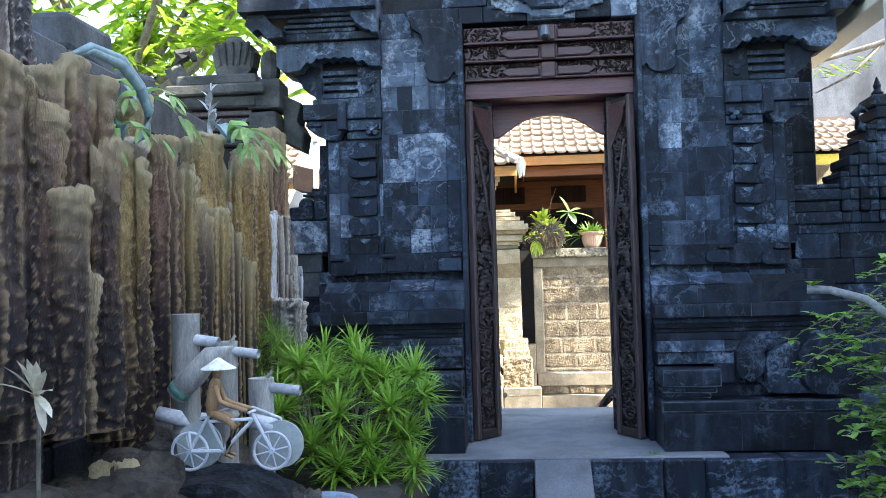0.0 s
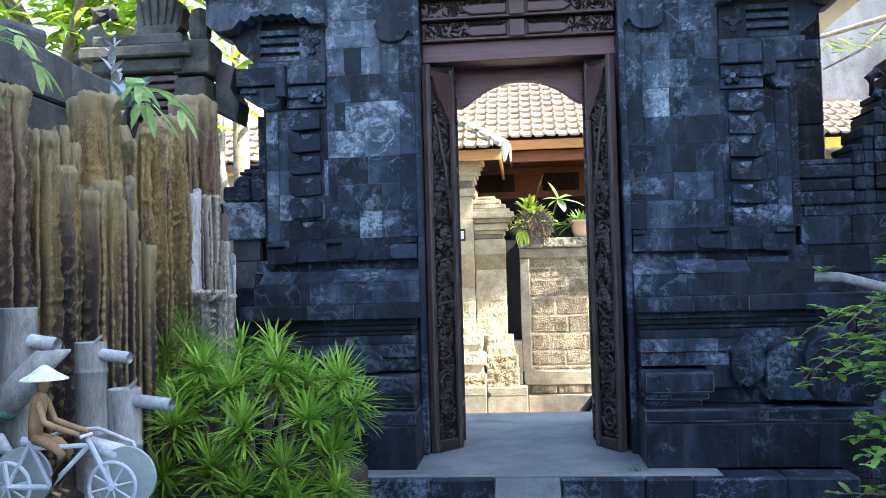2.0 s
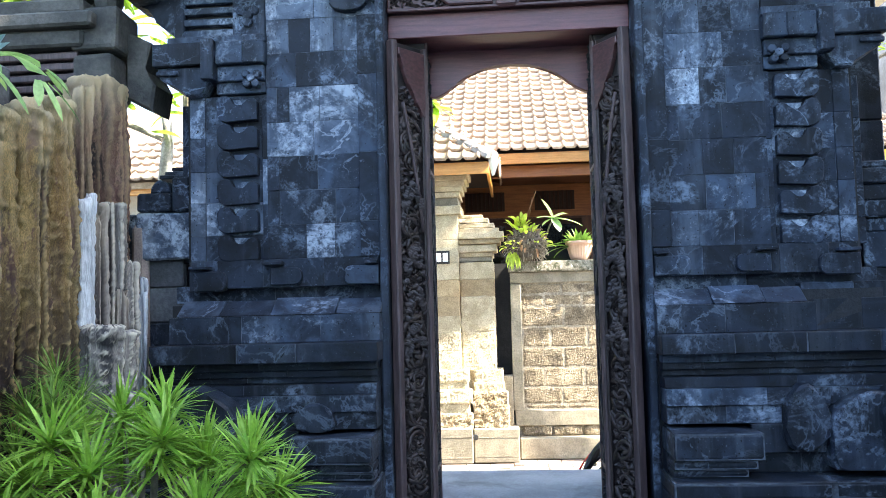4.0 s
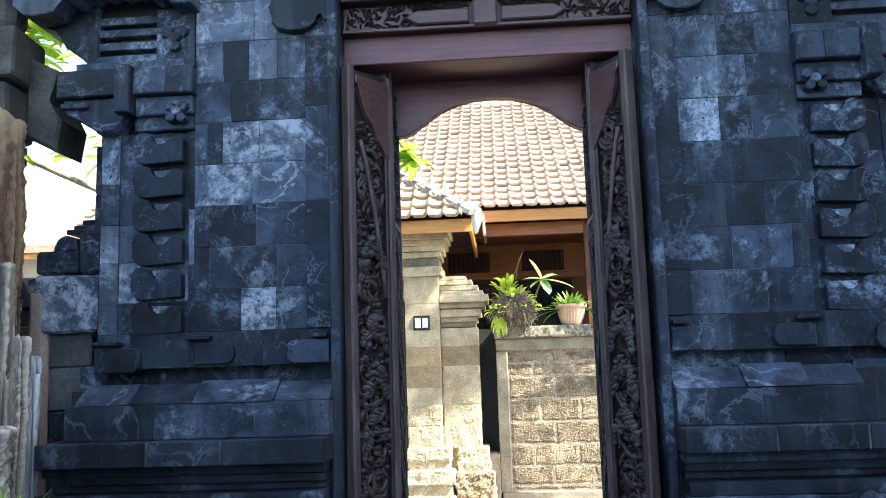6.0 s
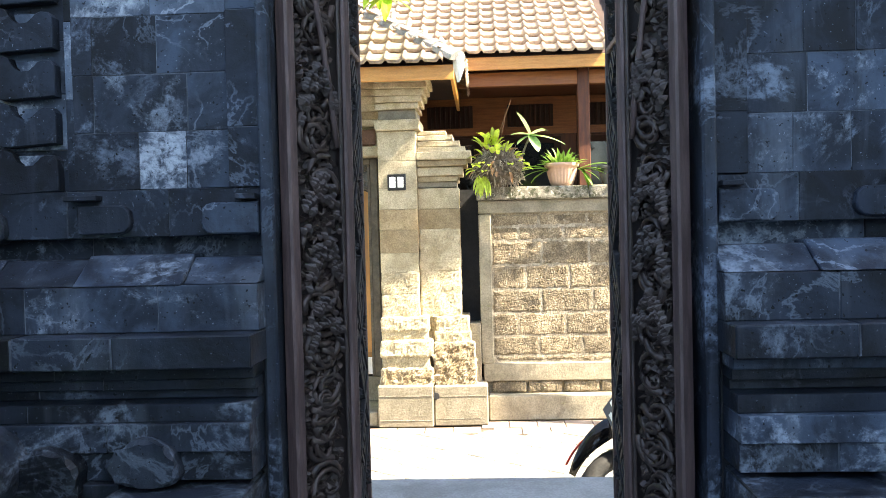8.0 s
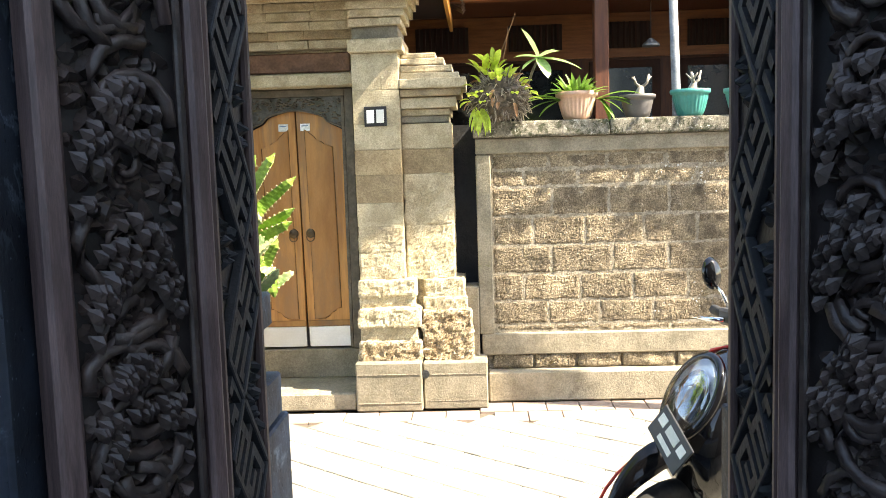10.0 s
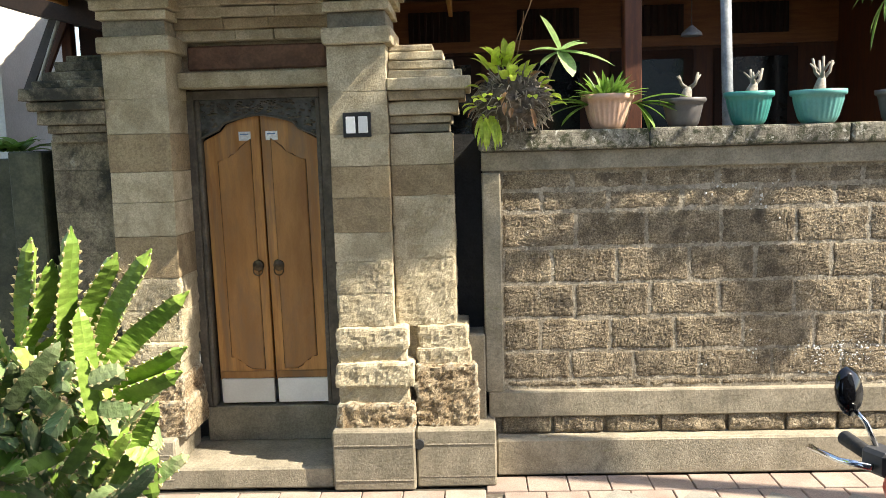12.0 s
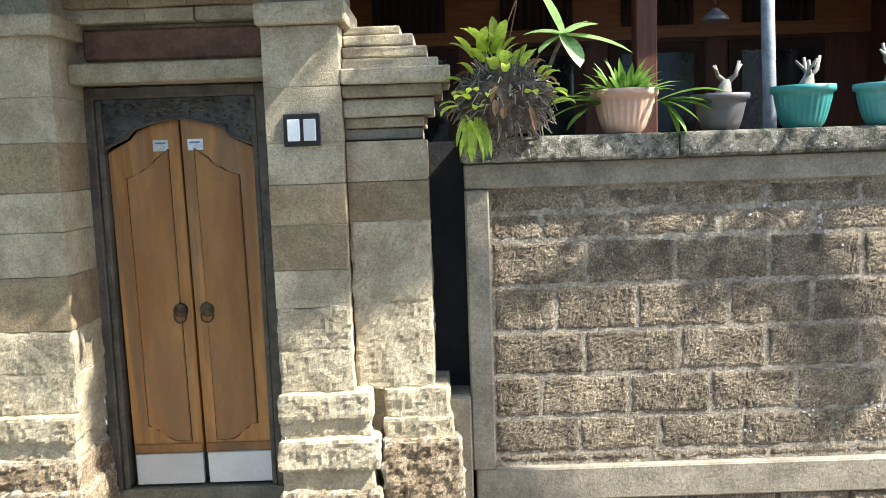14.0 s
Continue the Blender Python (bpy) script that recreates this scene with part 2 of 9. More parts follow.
PAVER = surface("grey_concrete_paver", (0.19, 0.18, 0.155), (0.27, 0.255, 0.22), 5, stain=(0.19, 0.175, 0.15), rough=(0.8, 0.95), bump=0.2, grain=120, vary=0.1)
PAVER_RED = surface("pinkish_concrete_paver", (0.26, 0.195, 0.16), (0.34, 0.265, 0.22), 5, stain=(0.3, 0.25, 0.21), rough=(0.8, 0.95), bump=0.2, grain=120, vary=0.1)
SAND_BED = surface("dark_paving_sand", (0.09, 0.075, 0.055), (0.15, 0.13, 0.10), 20, bump=0.4)
CEMENT = surface("grey_cement_floor", (0.125, 0.132, 0.142), (0.20, 0.21, 0.222), 4, stain=(0.08, 0.08, 0.085), rough=(0.6, 0.85), bump=0.15, grain=110, across=True)
SOIL = surface("dark_soil", (0.03, 0.026, 0.02), (0.06, 0.05, 0.04), 9, bump=0.7, grain=40)
WOOD_RED = surface("dark_red_wood", (0.05, 0.022, 0.022), (0.10, 0.045, 0.042), 5, stretch=(1.2, 8, 14), stain=(0.03, 0.015, 0.015), rough=(0.35, 0.55), bump=0.12, grain=60, vary=0.1)
WOOD_PLUM = surface("plum_red_board", (0.10, 0.032, 0.036), (0.17, 0.06, 0.06), 5, stretch=(1.2, 8, 14), stain=(0.06, 0.022, 0.024), rough=(0.3, 0.5), bump=0.1, grain=60)
WOOD_CARVED = surface("carved_dark_wood", (0.02, 0.0135, 0.0115), (0.05, 0.034, 0.029), 12, stain=(0.085, 0.066, 0.06), stain_at=(0.6, 0.8), rough=(0.4, 0.65), bump=0.25, grain=80, vary=0.12)
WOOD_BLACK = surface("blackened_carved_wood", (0.006, 0.0065, 0.0082), (0.016, 0.017, 0.020), 12, stain=(0.03, 0.029, 0.029), stain_at=(0.6, 0.8), rough=(0.7, 0.9), bump=0.25, grain=80, vary=0.12)
# darker than the carving: the recesses' shade is put into this ground colour
WOOD_RECESS_SHADE = surface("shaded_carving_ground", (0.010, 0.0075, 0.007), (0.024, 0.017, 0.016), 12, rough=(0.5, 0.7), bump=0.2)
WOOD_EDGE = surface("weathered_door_edge", (0.045, 0.027, 0.026), (0.10, 0.066, 0.062), 6, stretch=(10, 10, 1), stain=(0.045, 0.03, 0.025), rough=(0.5, 0.7), bump=0.15, grain=60)
TEAK = surface("teak_door_wood", (0.28, 0.12, 0.03), (0.47, 0.235, 0.072), 4, stretch=(4, 4, 0.45), stain=(0.22, 0.13, 0.065), stain_at=(0.45, 0.7), rough=(0.45, 0.65), bump=0.1, grain=70, grit=0.08)
TEAK_FIELD = surface("worn_teak_panel", (0.27, 0.12, 0.033), (0.42, 0.21, 0.068), 2.0, stretch=(3, 3, 0.7), stain=(0.22, 0.13, 0.065), stain_at=(0.45, 0.66), rough=(0.5, 0.7), bump=0.1, grain=80, grit=0.08)
DOOR_GROOVE = surface("dark_door_groove", (0.05, 0.03, 0.015), (0.10, 0.06, 0.03), 12, bump=0.1)
CARVED_HEAD = surface("grey_green_carved_wood", (0.035, 0.036, 0.032), (0.10, 0.10, 0.09), 14, rough=(0.6, 0.8), bump=0.4, grain=50)
TEAK_GREY = surface("old_carved_frame_wood", (0.075, 0.065, 0.05), (0.15, 0.125, 0.095), 8, rough=(0.6, 0.8), bump=0.4, grain=50)
FASCIA = surface("orange_varnished_wood", (0.50, 0.22, 0.05), (0.62, 0.30, 0.08), 4, stretch=(1, 8, 10), rough=(0.35, 0.5), bump=0.08)
# lighter copy of the house wood: bounced light under the eave put into colour
BOUNCE_LIT_WOOD = surface("bounce_lit_orange_wood", (0.24, 0.085, 0.026), (0.34, 0.13, 0.042), 4, stretch=(1, 8, 10), rough=(0.4, 0.6), bump=0.08)
HOUSE_WOOD = surface("red_brown_house_wood", (0.075, 0.022, 0.0085), (0.13, 0.04, 0.0135), 4, stretch=(8, 8, 1), rough=(0.45, 0.65), bump=0.1)
# near-black red: deep shade under a roof put into the board's colour
SHADE_BOARD = surface("shaded_red_board", (0.028, 0.010, 0.006), (0.05, 0.018, 0.010), 5, bump=0.1)
DARK_SLAT = surface("dark_slat_wood", (0.03, 0.017, 0.012), (0.055, 0.03, 0.02), 6, bump=0.1)
TILE = surface("clay_roof_tile", (0.27, 0.185, 0.125), (0.42, 0.315, 0.225), 8, stain=(0.12, 0.072, 0.05), stain_at=(0.55, 0.8), rough=(0.7, 0.9), bump=0.2, grain=60, vary=0.2)
TILE_CAP = surface("grey_ridge_tile", (0.15, 0.14, 0.13), (0.27, 0.255, 0.235), 7, stain=(0.42, 0.40, 0.37), rough=(0.8, 0.95), bump=0.3)
WHITE_PLASTER = surface("white_plaster", (0.70, 0.68, 0.62), (0.80, 0.78, 0.72), 3, stain=(0.55, 0.52, 0.46), stain_at=(0.6, 0.85), rough=(0.8, 0.95), bump=0.06, grit=0.1)
# cream plaster dimmed: the porch column's shade is put into the colour
SHADE_PLASTER = surface("shaded_cream_plaster", (0.36, 0.34, 0.30), (0.44, 0.42, 0.37), 2, stain=(0.30, 0.28, 0.25), stain_at=(0.55, 0.8), rough=(0.8, 0.95), bump=0.05, grit=0.08)
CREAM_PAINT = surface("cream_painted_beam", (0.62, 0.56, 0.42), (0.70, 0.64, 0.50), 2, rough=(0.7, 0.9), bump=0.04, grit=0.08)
GREY_PLASTER = surface("stained_grey_plaster", (0.11, 0.12, 0.135), (0.18, 0.19, 0.21), 2, stretch=(1, 1, 0.4), stain=(0.06, 0.063, 0.07), stain_at=(0.5, 0.7), rough=(0.85, 0.95), bump=0.1)
YELLOW_PAINT = surface("yellow_painted_board", (0.60, 0.42, 0.04), (0.72, 0.52, 0.08), 5, bump=0.05)
GREY_STONE = surface("grey_wall_stone", (0.05, 0.054, 0.057), (0.12, 0.125, 0.13), 4, stain=(0.035, 0.038, 0.04), stain_at=(0.5, 0.7), rough=(0.7, 0.9), bump=0.5, grain=60,
                     stain2=(0.10, 0.12, 0.07), stain2_at=(0.62, 0.8))
COPING = surface("lichened_coping", (0.17, 0.155, 0.12), (0.30, 0.28, 0.225), 9, stain=(0.06, 0.065, 0.035), stain_at=(0.47, 0.60), stain_scale=16, rough=(0.9, 1.0), bump=0.8, grain=70, vary=0.1, grit=0.4, crag=34,
                 stain2=(0.55, 0.54, 0.48), stain2_at=(0.57, 0.66))
GLASS_DARK = surface("dim_window_glass", (0.01, 0.012, 0.012), (0.02, 0.022, 0.022), 3, rough=(0.05, 0.12), bump=0.0)
MOSSY_STONE = surface("weathered_pillar_stone", (0.03, 0.03, 0.026), (0.085, 0.082, 0.07), 6, stain=(0.03, 0.03, 0.028), rough=(0.75, 0.95), bump=0.5, grain=60)


# ---- building blocks ----
def origin_of(ob):
    v = Vector((0, 0, 0))
    while ob is not None:
        v += ob.location
        ob = ob.parent
    return v


def thing(name, at=(0, 0, 0), label="", category="", group="", kind=""):
    ob = new(name)
    ob.location = at
    ob.empty_display_size = 0.1
    return tagged(ob, label, category, group, kind)


def mesh_of(bm, name, material, smooth=False):
    me = bpy.data.meshes.new(name)
    bm.to_mesh(me)
    bm.free()
    if material is not None:
        me.materials.append(material)
    if smooth:
        me.polygons.foreach_set("use_smooth", [True] * len(me.polygons))
    return me


def part(name, bm, material, parent, label="", smooth=False):
    """One mesh object under a thing or part; bm is in world coordinates."""
    o = origin_of(parent)
    if o.length > 0:
        bm.transform(Matrix.Translation(-o))
    ob = new(name, mesh_of(bm, name, material, smooth))
    ob.parent = parent
    return tagged(ob, label)


def solo(name, bm, material, label="", category="", group="", kind="", smooth=False, at=None):
    if at is not None:
        bm.transform(Matrix.Translation(-Vector(at)))
    ob = new(name, mesh_of(bm, name, material, smooth))
    if at is not None:
        ob.location = at
    return tagged(ob, label, category, group, kind)


def add_box(bm, x0, x1, y0, y1, z0, z1, bevel=0.0, jit=0.0, rng=random, segs=1):
    vs = [bm.verts.new((x, y, z)) for x in (x0, x1) for y in (y0, y1) for z in (z0, z1)]
    if jit:
        for v in vs:
            v.co += Vector((rng.uniform(-jit, jit), rng.uniform(-jit, jit), rng.uniform(-jit, jit)))
    fs = [bm.faces.new([vs[i] for i in q]) for q in ((0, 1, 3, 2), (4, 6, 7, 5), (0, 4, 5, 1), (2, 3, 7, 6), (0, 2, 6, 4), (1, 5, 7, 3))]
    if bevel:
        es = list({e for f in fs for e in f.edges})
        bmesh.ops.bevel(bm, geom=es, offset=bevel, segments=segs, profile=0.5, affect="EDGES")
    return vs


def boxm(x0, x1, y0, y1, z0, z1, bevel=0.0, jit=0.0, rng=random, segs=1):
    bm = bmesh.new()
    add_box(bm, x0, x1, y0, y1, z0, z1, bevel, jit, rng, segs)
    return bm


def add_tube(bm, pts, radii, seg=10, cap=True):
    """A round tube through points, with a radius at each."""
    pts = [Vector(p) for p in pts]
    rings = []
    for i, p in enumerate(pts):
        d = (pts[min(i + 1, len(pts) - 1)] - pts[max(i - 1, 0)]).normalized()
        q = d.to_track_quat("Z", "Y")
        r = radii[i] if isinstance(radii, (list, tuple)) else radii
        rings.append([bm.verts.new(p + q @ Vector((r * math.cos(a), r * math.sin(a), 0))) for a in (2 * math.pi * k / seg for k in range(seg))])
    for a, b in zip(rings, rings[1:]):
        for k in range(seg):
            bm.faces.new((a[k], a[(k + 1) % seg], b[(k + 1) % seg], b[k]))
    if cap:
        bm.faces.new(list(reversed(rings[0])))
        bm.faces.new(rings[-1])
    return rings


def tubem(pts, radii, seg=10, cap=True):
    bm = bmesh.new()
    add_tube(bm, pts, radii, seg, cap)
    return bm


def add_prism(bm, outline, depth_vec, bevel=0.0):
    """A closed outline of 3D points pushed along depth_vec."""
    d = Vector(depth_vec)
    a = [bm.verts.new(Vector(p)) for p in outline]
    b = [bm.verts.new(Vector(p) + d) for p in outline]
    fs = [bm.faces.new(a), bm.faces.new(list(reversed(b)))]
    n = len(a)
    for i in range(n):
        fs.append(bm.faces.new((a[i], b[i], b[(i + 1) % n], a[(i + 1) % n])))
    if bevel:
        bmesh.ops.bevel(bm, geom=list(fs[0].edges) + list(fs[1].edges), offset=bevel, segments=1, profile=0.5, affect="EDGES")
    bmesh.ops.recalc_face_normals(bm, faces=list(bm.faces))


def prismm(outline, depth_vec, bevel=0.0):
    bm = bmesh.new()
    add_prism(bm, outline, depth_vec, bevel)
    return bm


def add_lathe(bm, centre, profile, seg=20, flute=None):
    """Turn (radius, height) pairs round a vertical axis; flute(angle, height) scales the radius."""
    c = Vector(centre)
    rings = []
    for r, h in profile:
        ring = []
        for k in range(seg):
            a = 2 * math.pi * k / seg
            f = flute(a, h) if flute else 1.0
            ring.append(bm.verts.new(c + Vector((r * f * math.cos(a), r * f * math.sin(a), h))))
        rings.append(ring)
    for a, b in zip(rings, rings[1:]):
        for k in range(seg):
            bm.faces.new((a[k], a[(k + 1) % seg], b[(k + 1) % seg], b[k]))
    bm.faces.new(list(reversed(rings[0])))
    bm.faces.new(rings[-1])


def lathem(centre, profile, seg=20, flute=None):
    bm = bmesh.new()
    add_lathe(bm, centre, profile, seg, flute)
    return bm


def split_run(a, b, mean, rng, snap=()):
    """Cut the run a..b into pieces of about the mean length."""
    n = max(1, round((b - a) / mean))
    cuts = [a + (b - a) * i / n for i in range(n + 1)]
    for i in range(1, n):
        cuts[i] += rng.uniform(-0.2, 0.2) * (b - a) / n
    return cuts


# ---- ground ----
STREET, SILL = 0.0, 0.615          # heights of the street and of the gate's raised sill
CX = 0.25                          # the gate's middle line

ground = solo("ground", boxm(-400, 400, -400, 400, -0.6, -0.06), SOIL, "dark bare earth under the paving", "ground", kind="structure")
solo("courtyard_floor", boxm(-6, 6, -6, 5.9, -0.05, 0.08), CEMENT, "worn grey cement courtyard floor", "floor", kind="structure")
street_bed = solo("road", boxm(-30, 30, 6.0, 11.4, -0.05, -0.018), SAND_BED, "narrow lane paved with pale diagonal concrete pavers", "road", kind="structure")


# ---- the black stone gate ----
def wing(s):
    """One half of the gate; u runs outwards from the gate's middle line."""
    rng = random.Random(5 + s)
    root = thing("gate_wall_west" if s < 0 else "gate_wall_east", (CX + s * 1.1, 5.9, SILL),
                 "black lava stone gate wing with chalky stains and stepped mouldings", "gate wall", kind="structure")

    def xs(u0, u1):
        return (CX + s * u0, CX + s * u1) if s > 0 else (CX + s * u1, CX + s * u0)

    def stone(u0, u1, y0, y1, z0, z1, material=LAVA, bevel=0.0025, jit=0.0008, name="stone", segs=1):
        x0, x1 = xs(u0, u1)
        return part(name, boxm(x0, x1, y0, y1, z0, z1, bevel, jit, rng, segs), material, root)

    def outline(points, y, depth, material=LAVA, name="ornament", bevel=0.008):
        return part(name, prismm([(CX + s * u, y, z) for u, z in points], (0, depth, 0), bevel), material, root)

    def run(u0, u1, y, z0, z1, mean, depth=0.12, material=LAVA, bevel=0.002, drop=0.0, segs=1):
        cuts = split_run(u0, u1, mean, rng)
        for a, b in zip(cuts, cuts[1:]):
            stone(a + 0.0009, b - 0.0009, y - rng.uniform(0, 0.003), y + depth, z0 + 0.0005, z1 - 0.0005, LAVA_MID if rng.random() < 0.08 else LAVA_DAMP if z1 < 1.63 else material, bevel, segs=segs)
        stone(u0 + 0.004, u1 - 0.004, y + 0.0012, y + depth - 0.01, z0 + 0.004, z1 - 0.004, LAVA_LINE, 0.0, 0.0, "joint")

    # core, set back behind the facing
    core = bmesh.new()
    add_box(core, *xs(0.575, 1.50), 5.57, 6.22, SILL, 3.72)
    add_box(core, *xs(0.56, 1.54), 5.47, 6.3, SILL, 1.64)
    part("core", core, LAVA_JOINT, root)

    tone = {"d": LAVA, "m": LAVA_MID, "p": LAVA_PALE, "w": LAVA_DAMP}
    end = 1.60 if s < 0 else 1.66
    # base mouldings, from the sill up
    run(0.585, 1.78, 5.10, SILL, 0.83, 0.42, 0.5)
    run(0.585, 1.72, 5.16, 0.83, 0.90, 0.5, 0.4, bevel=0.014)
    # stacked rolls beside the door
    for z0, z1, y, u1 in ((0.90, 0.935, 5.25, 0.90), (0.935, 0.975, 5.22, 0.93), (0.975, 1.085, 5.19, 0.95)):
        run(0.60, u1, y, z0, z1, 0.5, 0.3, bevel=0.016, segs=2)
    run(0.60, end, 5.36, 0.90, 0.985, 0.5, 0.2)
    run(0.93, end, 5.31, 0.985, 1.10, 0.35, 0.25)
    run(0.60, end, 5.335, 1.10, 1.175, 0.3, 0.25)
    run(0.60, end, 5.32, 1.175, 1.245, 0.34, 0.25)
    run(0.60, end, 5.345, 1.245, 1.292, 0.5, 0.2)
    run(0.60, end - 0.03, 5.41, 1.292, 1.318, 0.5, 0.15)
    run(0.60, end - 0.02, 5.39, 1.318, 1.348, 0.5, 0.15)
    run(0.60, end - 0.01, 5.37, 1.348, 1.384, 0.6, 0.15)
    run(0.585, 1.58 if s < 0 else 1.80, 5.30, 1.384, 1.468, 0.34, 0.28, bevel=0.004)          # the long ledge
    stop = 1.52 if s < 0 else 1.235
    run(0.585, stop, 5.38, 1.468, 1.588, 0.30, 0.2)
    # sloping course over the ledge
    cuts = split_run(0.585, stop - 0.03, 0.24, rng)
    for k, (a, b) in enumerate(zip(cuts, cuts[1:])):
        x0, x1 = xs(a + 0.0008, b - 0.0008)
        lift = (0.0, 0.010, 0.0, 0.004)[k % 4]
        part("stone", prismm([(x0, 5.385 - lift, 1.590), (x0, 5.485, 1.655 + lift), (x0, 5.6, 1.655 + lift), (x0, 5.6, 1.590)], (x1 - x0, 0, 0), 0.003), LAVA_MID if k % 3 != 2 else LAVA, root)
    if s > 0:
        run(stop, 1.72, 5.47, 1.468, 1.60, 0.3, 0.15)
        run(stop - 0.02, 1.70, 5.50, 1.60, 1.67, 0.3, 0.12)
    run(0.60, 1.56, 5.565, 1.65, 1.73, 0.6, 0.1)
    # foot of the panel: flush stones, lobes in low relief, narrow slots over them
    run(0.60, 1.34, 5.492, 1.712, 1.84, 0.22, 0.1)
    run(1.34, 1.47, 5.515, 1.725, 1.84, 0.2, 0.2)

    def lobe(a, b, z0, z1, r, outwards):
        """A low relief with one end rounded."""
        sg, u = (1, b) if outwards else (-1, a)
        pts = [(u - sg * r + sg * r * math.sin(math.radians(d)), (z0 + r - r * math.cos(math.radians(d))) if d <= 90 else (z1 - r - r * math.cos(math.radians(d)))) for d in (0, 30, 60, 90, 120, 150, 180)]
        outline(([(a, z1), (a, z0)] if outwards else [(b, z1), (b, z0)]) + pts, 5.466, 0.06, LAVA_MID if outwards else LAVA, "ornament", 0.004)

    lobe(0.945, 1.09, 1.722, 1.80, 0.034, False)
    lobe(0.60, 0.755, 1.716, 1.80, 0.03, True)
    lobe(1.29, 1.46, 1.70, 1.79, 0.034, False)
    for a, b, z in ((0.605, 0.66, 1.808), (1.03, 1.12, 1.812), (1.37, 1.46, 1.80)):
        stone(a, b, 5.452, 5.52, z, z + 0.014, LAVA, 0.002)
    # courses of the panel, door side first: the cuts and the tones between them
    rows = [1.84, 1.995, 2.15, 2.306, 2.463, 2.624, 2.782, 2.94, 3.10, 3.26, 3.43]
    lay = (((0.80, 0.93), "mpd"), ((0.793, 1.05), "mmd"), ((0.873, 1.05), "mdd"), ((0.889,), "pp"), ((0.86, 1.0, 1.06), "ppdm"), ((0.967,), "dm"), ((0.79, 0.90, 1.0), "mpdp"), ((0.88,), "pp"), ((0.86,), "mp"), ((0.9,), "dm"))
    if s > 0:
        lay = (((0.80, 0.95), "mmd"), ((0.84, 1.05), "dmd"), ((0.83, 0.965), "ddd"), ((0.735, 0.92), "ddd"), ((0.83, 0.945), "pdm"), ((0.936,), "md"), ((0.84, 0.98), "mdm"), ((0.78, 0.90), "mdm"), ((0.90,), "pm"), ((0.86,), "mp"))
    for (z0, z1), (mids, tones) in zip(zip(rows, rows[1:]), lay):
        edges = (0.682, *mids, 1.107)
        for a, b, c in zip(edges, edges[1:], tones):
            stone(a + 0.0011, b - 0.0011, 5.503 - rng.uniform(0, 0.003), 5.62, z0 + 0.0011, z1 - 0.0011, tone[c], 0.0008)
    for z0, z1, c in zip((1.84, 2.0, 2.31, 2.665, 2.94), (2.0, 2.31, 2.665, 2.94, 3.43), "dddmd" if s > 0 else "ddmdm"):
        stone(0.585, 0.681, 5.484, 5.62, z0 + 0.0006, z1 - 0.0006, tone[c], 0.0015)
    for z0, z1, c in zip((1.84, 2.09, 2.30), (2.09, 2.30, 2.60), "dpd" if s < 0 else "dmd"):
        stone(1.109, 1.132, 5.515, 5.62, z0 + 0.0006, z1 - 0.0006, tone[c], 0.0015)
    for z0, z1, c, d in zip((1.84, 1.956, 2.107, 2.25, 2.405), (1.956, 2.107, 2.25, 2.405, 2.60), "dpmdd" if s < 0 else "dddmd", "dmpdm" if s < 0 else "mmdmd"):
        stone(1.134, 1.40, 5.525, 5.7, z0 + 0.0006, z1 - 0.0006, tone[c], 0.0015)
        stone(1.401, 1.472, 5.518, 5.7, z0 + 0.0006, z1 - 0.0006, tone[d], 0.0015)
        stone(1.36, 1.565, 5.66, 5.95, z0 + 0.0006, z1 - 0.0006, LAVA, 0.003)
    for a, b, yy, top in ((0.69, 1.10, 5.5038, 3.42), (1.14, 1.465, 5.527, 2.59), (0.59, 0.676, 5.4862, 3.42)):
        stone(a, b, yy, yy + 0.06, 1.85, top, LAVA_LINE, 0.0, 0.0, "joint")
    # hanging shield tiles on the pilaster: rounded at the foot, with a bite at the head that shows a pale tongue
    for k in range(6):
        z = 2.575 - 0.1275 * k
        deg = math.radians
        pts = [(1.148, z - 0.012)]
        pts += [(1.148, z - 0.095)]
        pts += [(1.29 + 0.045 * math.sin(deg(d)), z - 0.063 - 0.04 * math.cos(deg(d))) for d in (0, 30, 60, 90)]
        pts += [(1.338, z - 0.012), (1.325, z + 0.012), (1.30, z + 0.020), (1.275, z + 0.012)]
        pts += [(1.232 + 0.037 * math.cos(deg(d)), z + 0.002 - 0.032 * math.sin(deg(d))) for d in (10, 45, 80, 115, 150, 172)]
        pts += [(1.18, z + 0.004), (1.16, z + 0.002)]
        outline(pts, 5.486 + 0.003 * (k % 2), 0.08, LAVA, "shield_tile", 0.0025)
        tongue = [(1.232 + 0.034 * math.cos(math.pi + math.pi * i / 6), z + 0.004 + 0.030 * math.sin(math.pi + math.pi * i / 6)) for i in range(7)]
        outline(tongue, 5.512, 0.03, LAVA_PALE, "tongue", 0.0)
    # capital of the pilaster: slab with a turned-up end over stepped undersides, a cut flower beside it
    stone(1.11, 1.34, 5.50, 5.8, 2.605, 2.66, LAVA_MID, 0.004)
    stone(1.11, 1.36, 5.475, 5.8, 2.66, 2.73, LAVA_MID, 0.004)
    outline([(1.36, 2.73), (1.36, 2.655), (1.385, 2.62), (1.40, 2.595), (1.47, 2.595), (1.49, 2.63), (1.53, 2.655), (1.59, 2.675), (1.605, 2.705), (1.60, 2.73)], 5.46, 0.3)
    stone(1.50, 1.60, 5.44, 5.8, 2.688, 2.708, LAVA, 0.003)
    for a, b, c in ((1.10, 1.20, "m"), (1.20, 1.325, "m"), (1.385, 1.62, "d")):
        stone(a, b, 5.44, 5.8, 2.731, 2.836, tone[c], 0.005)
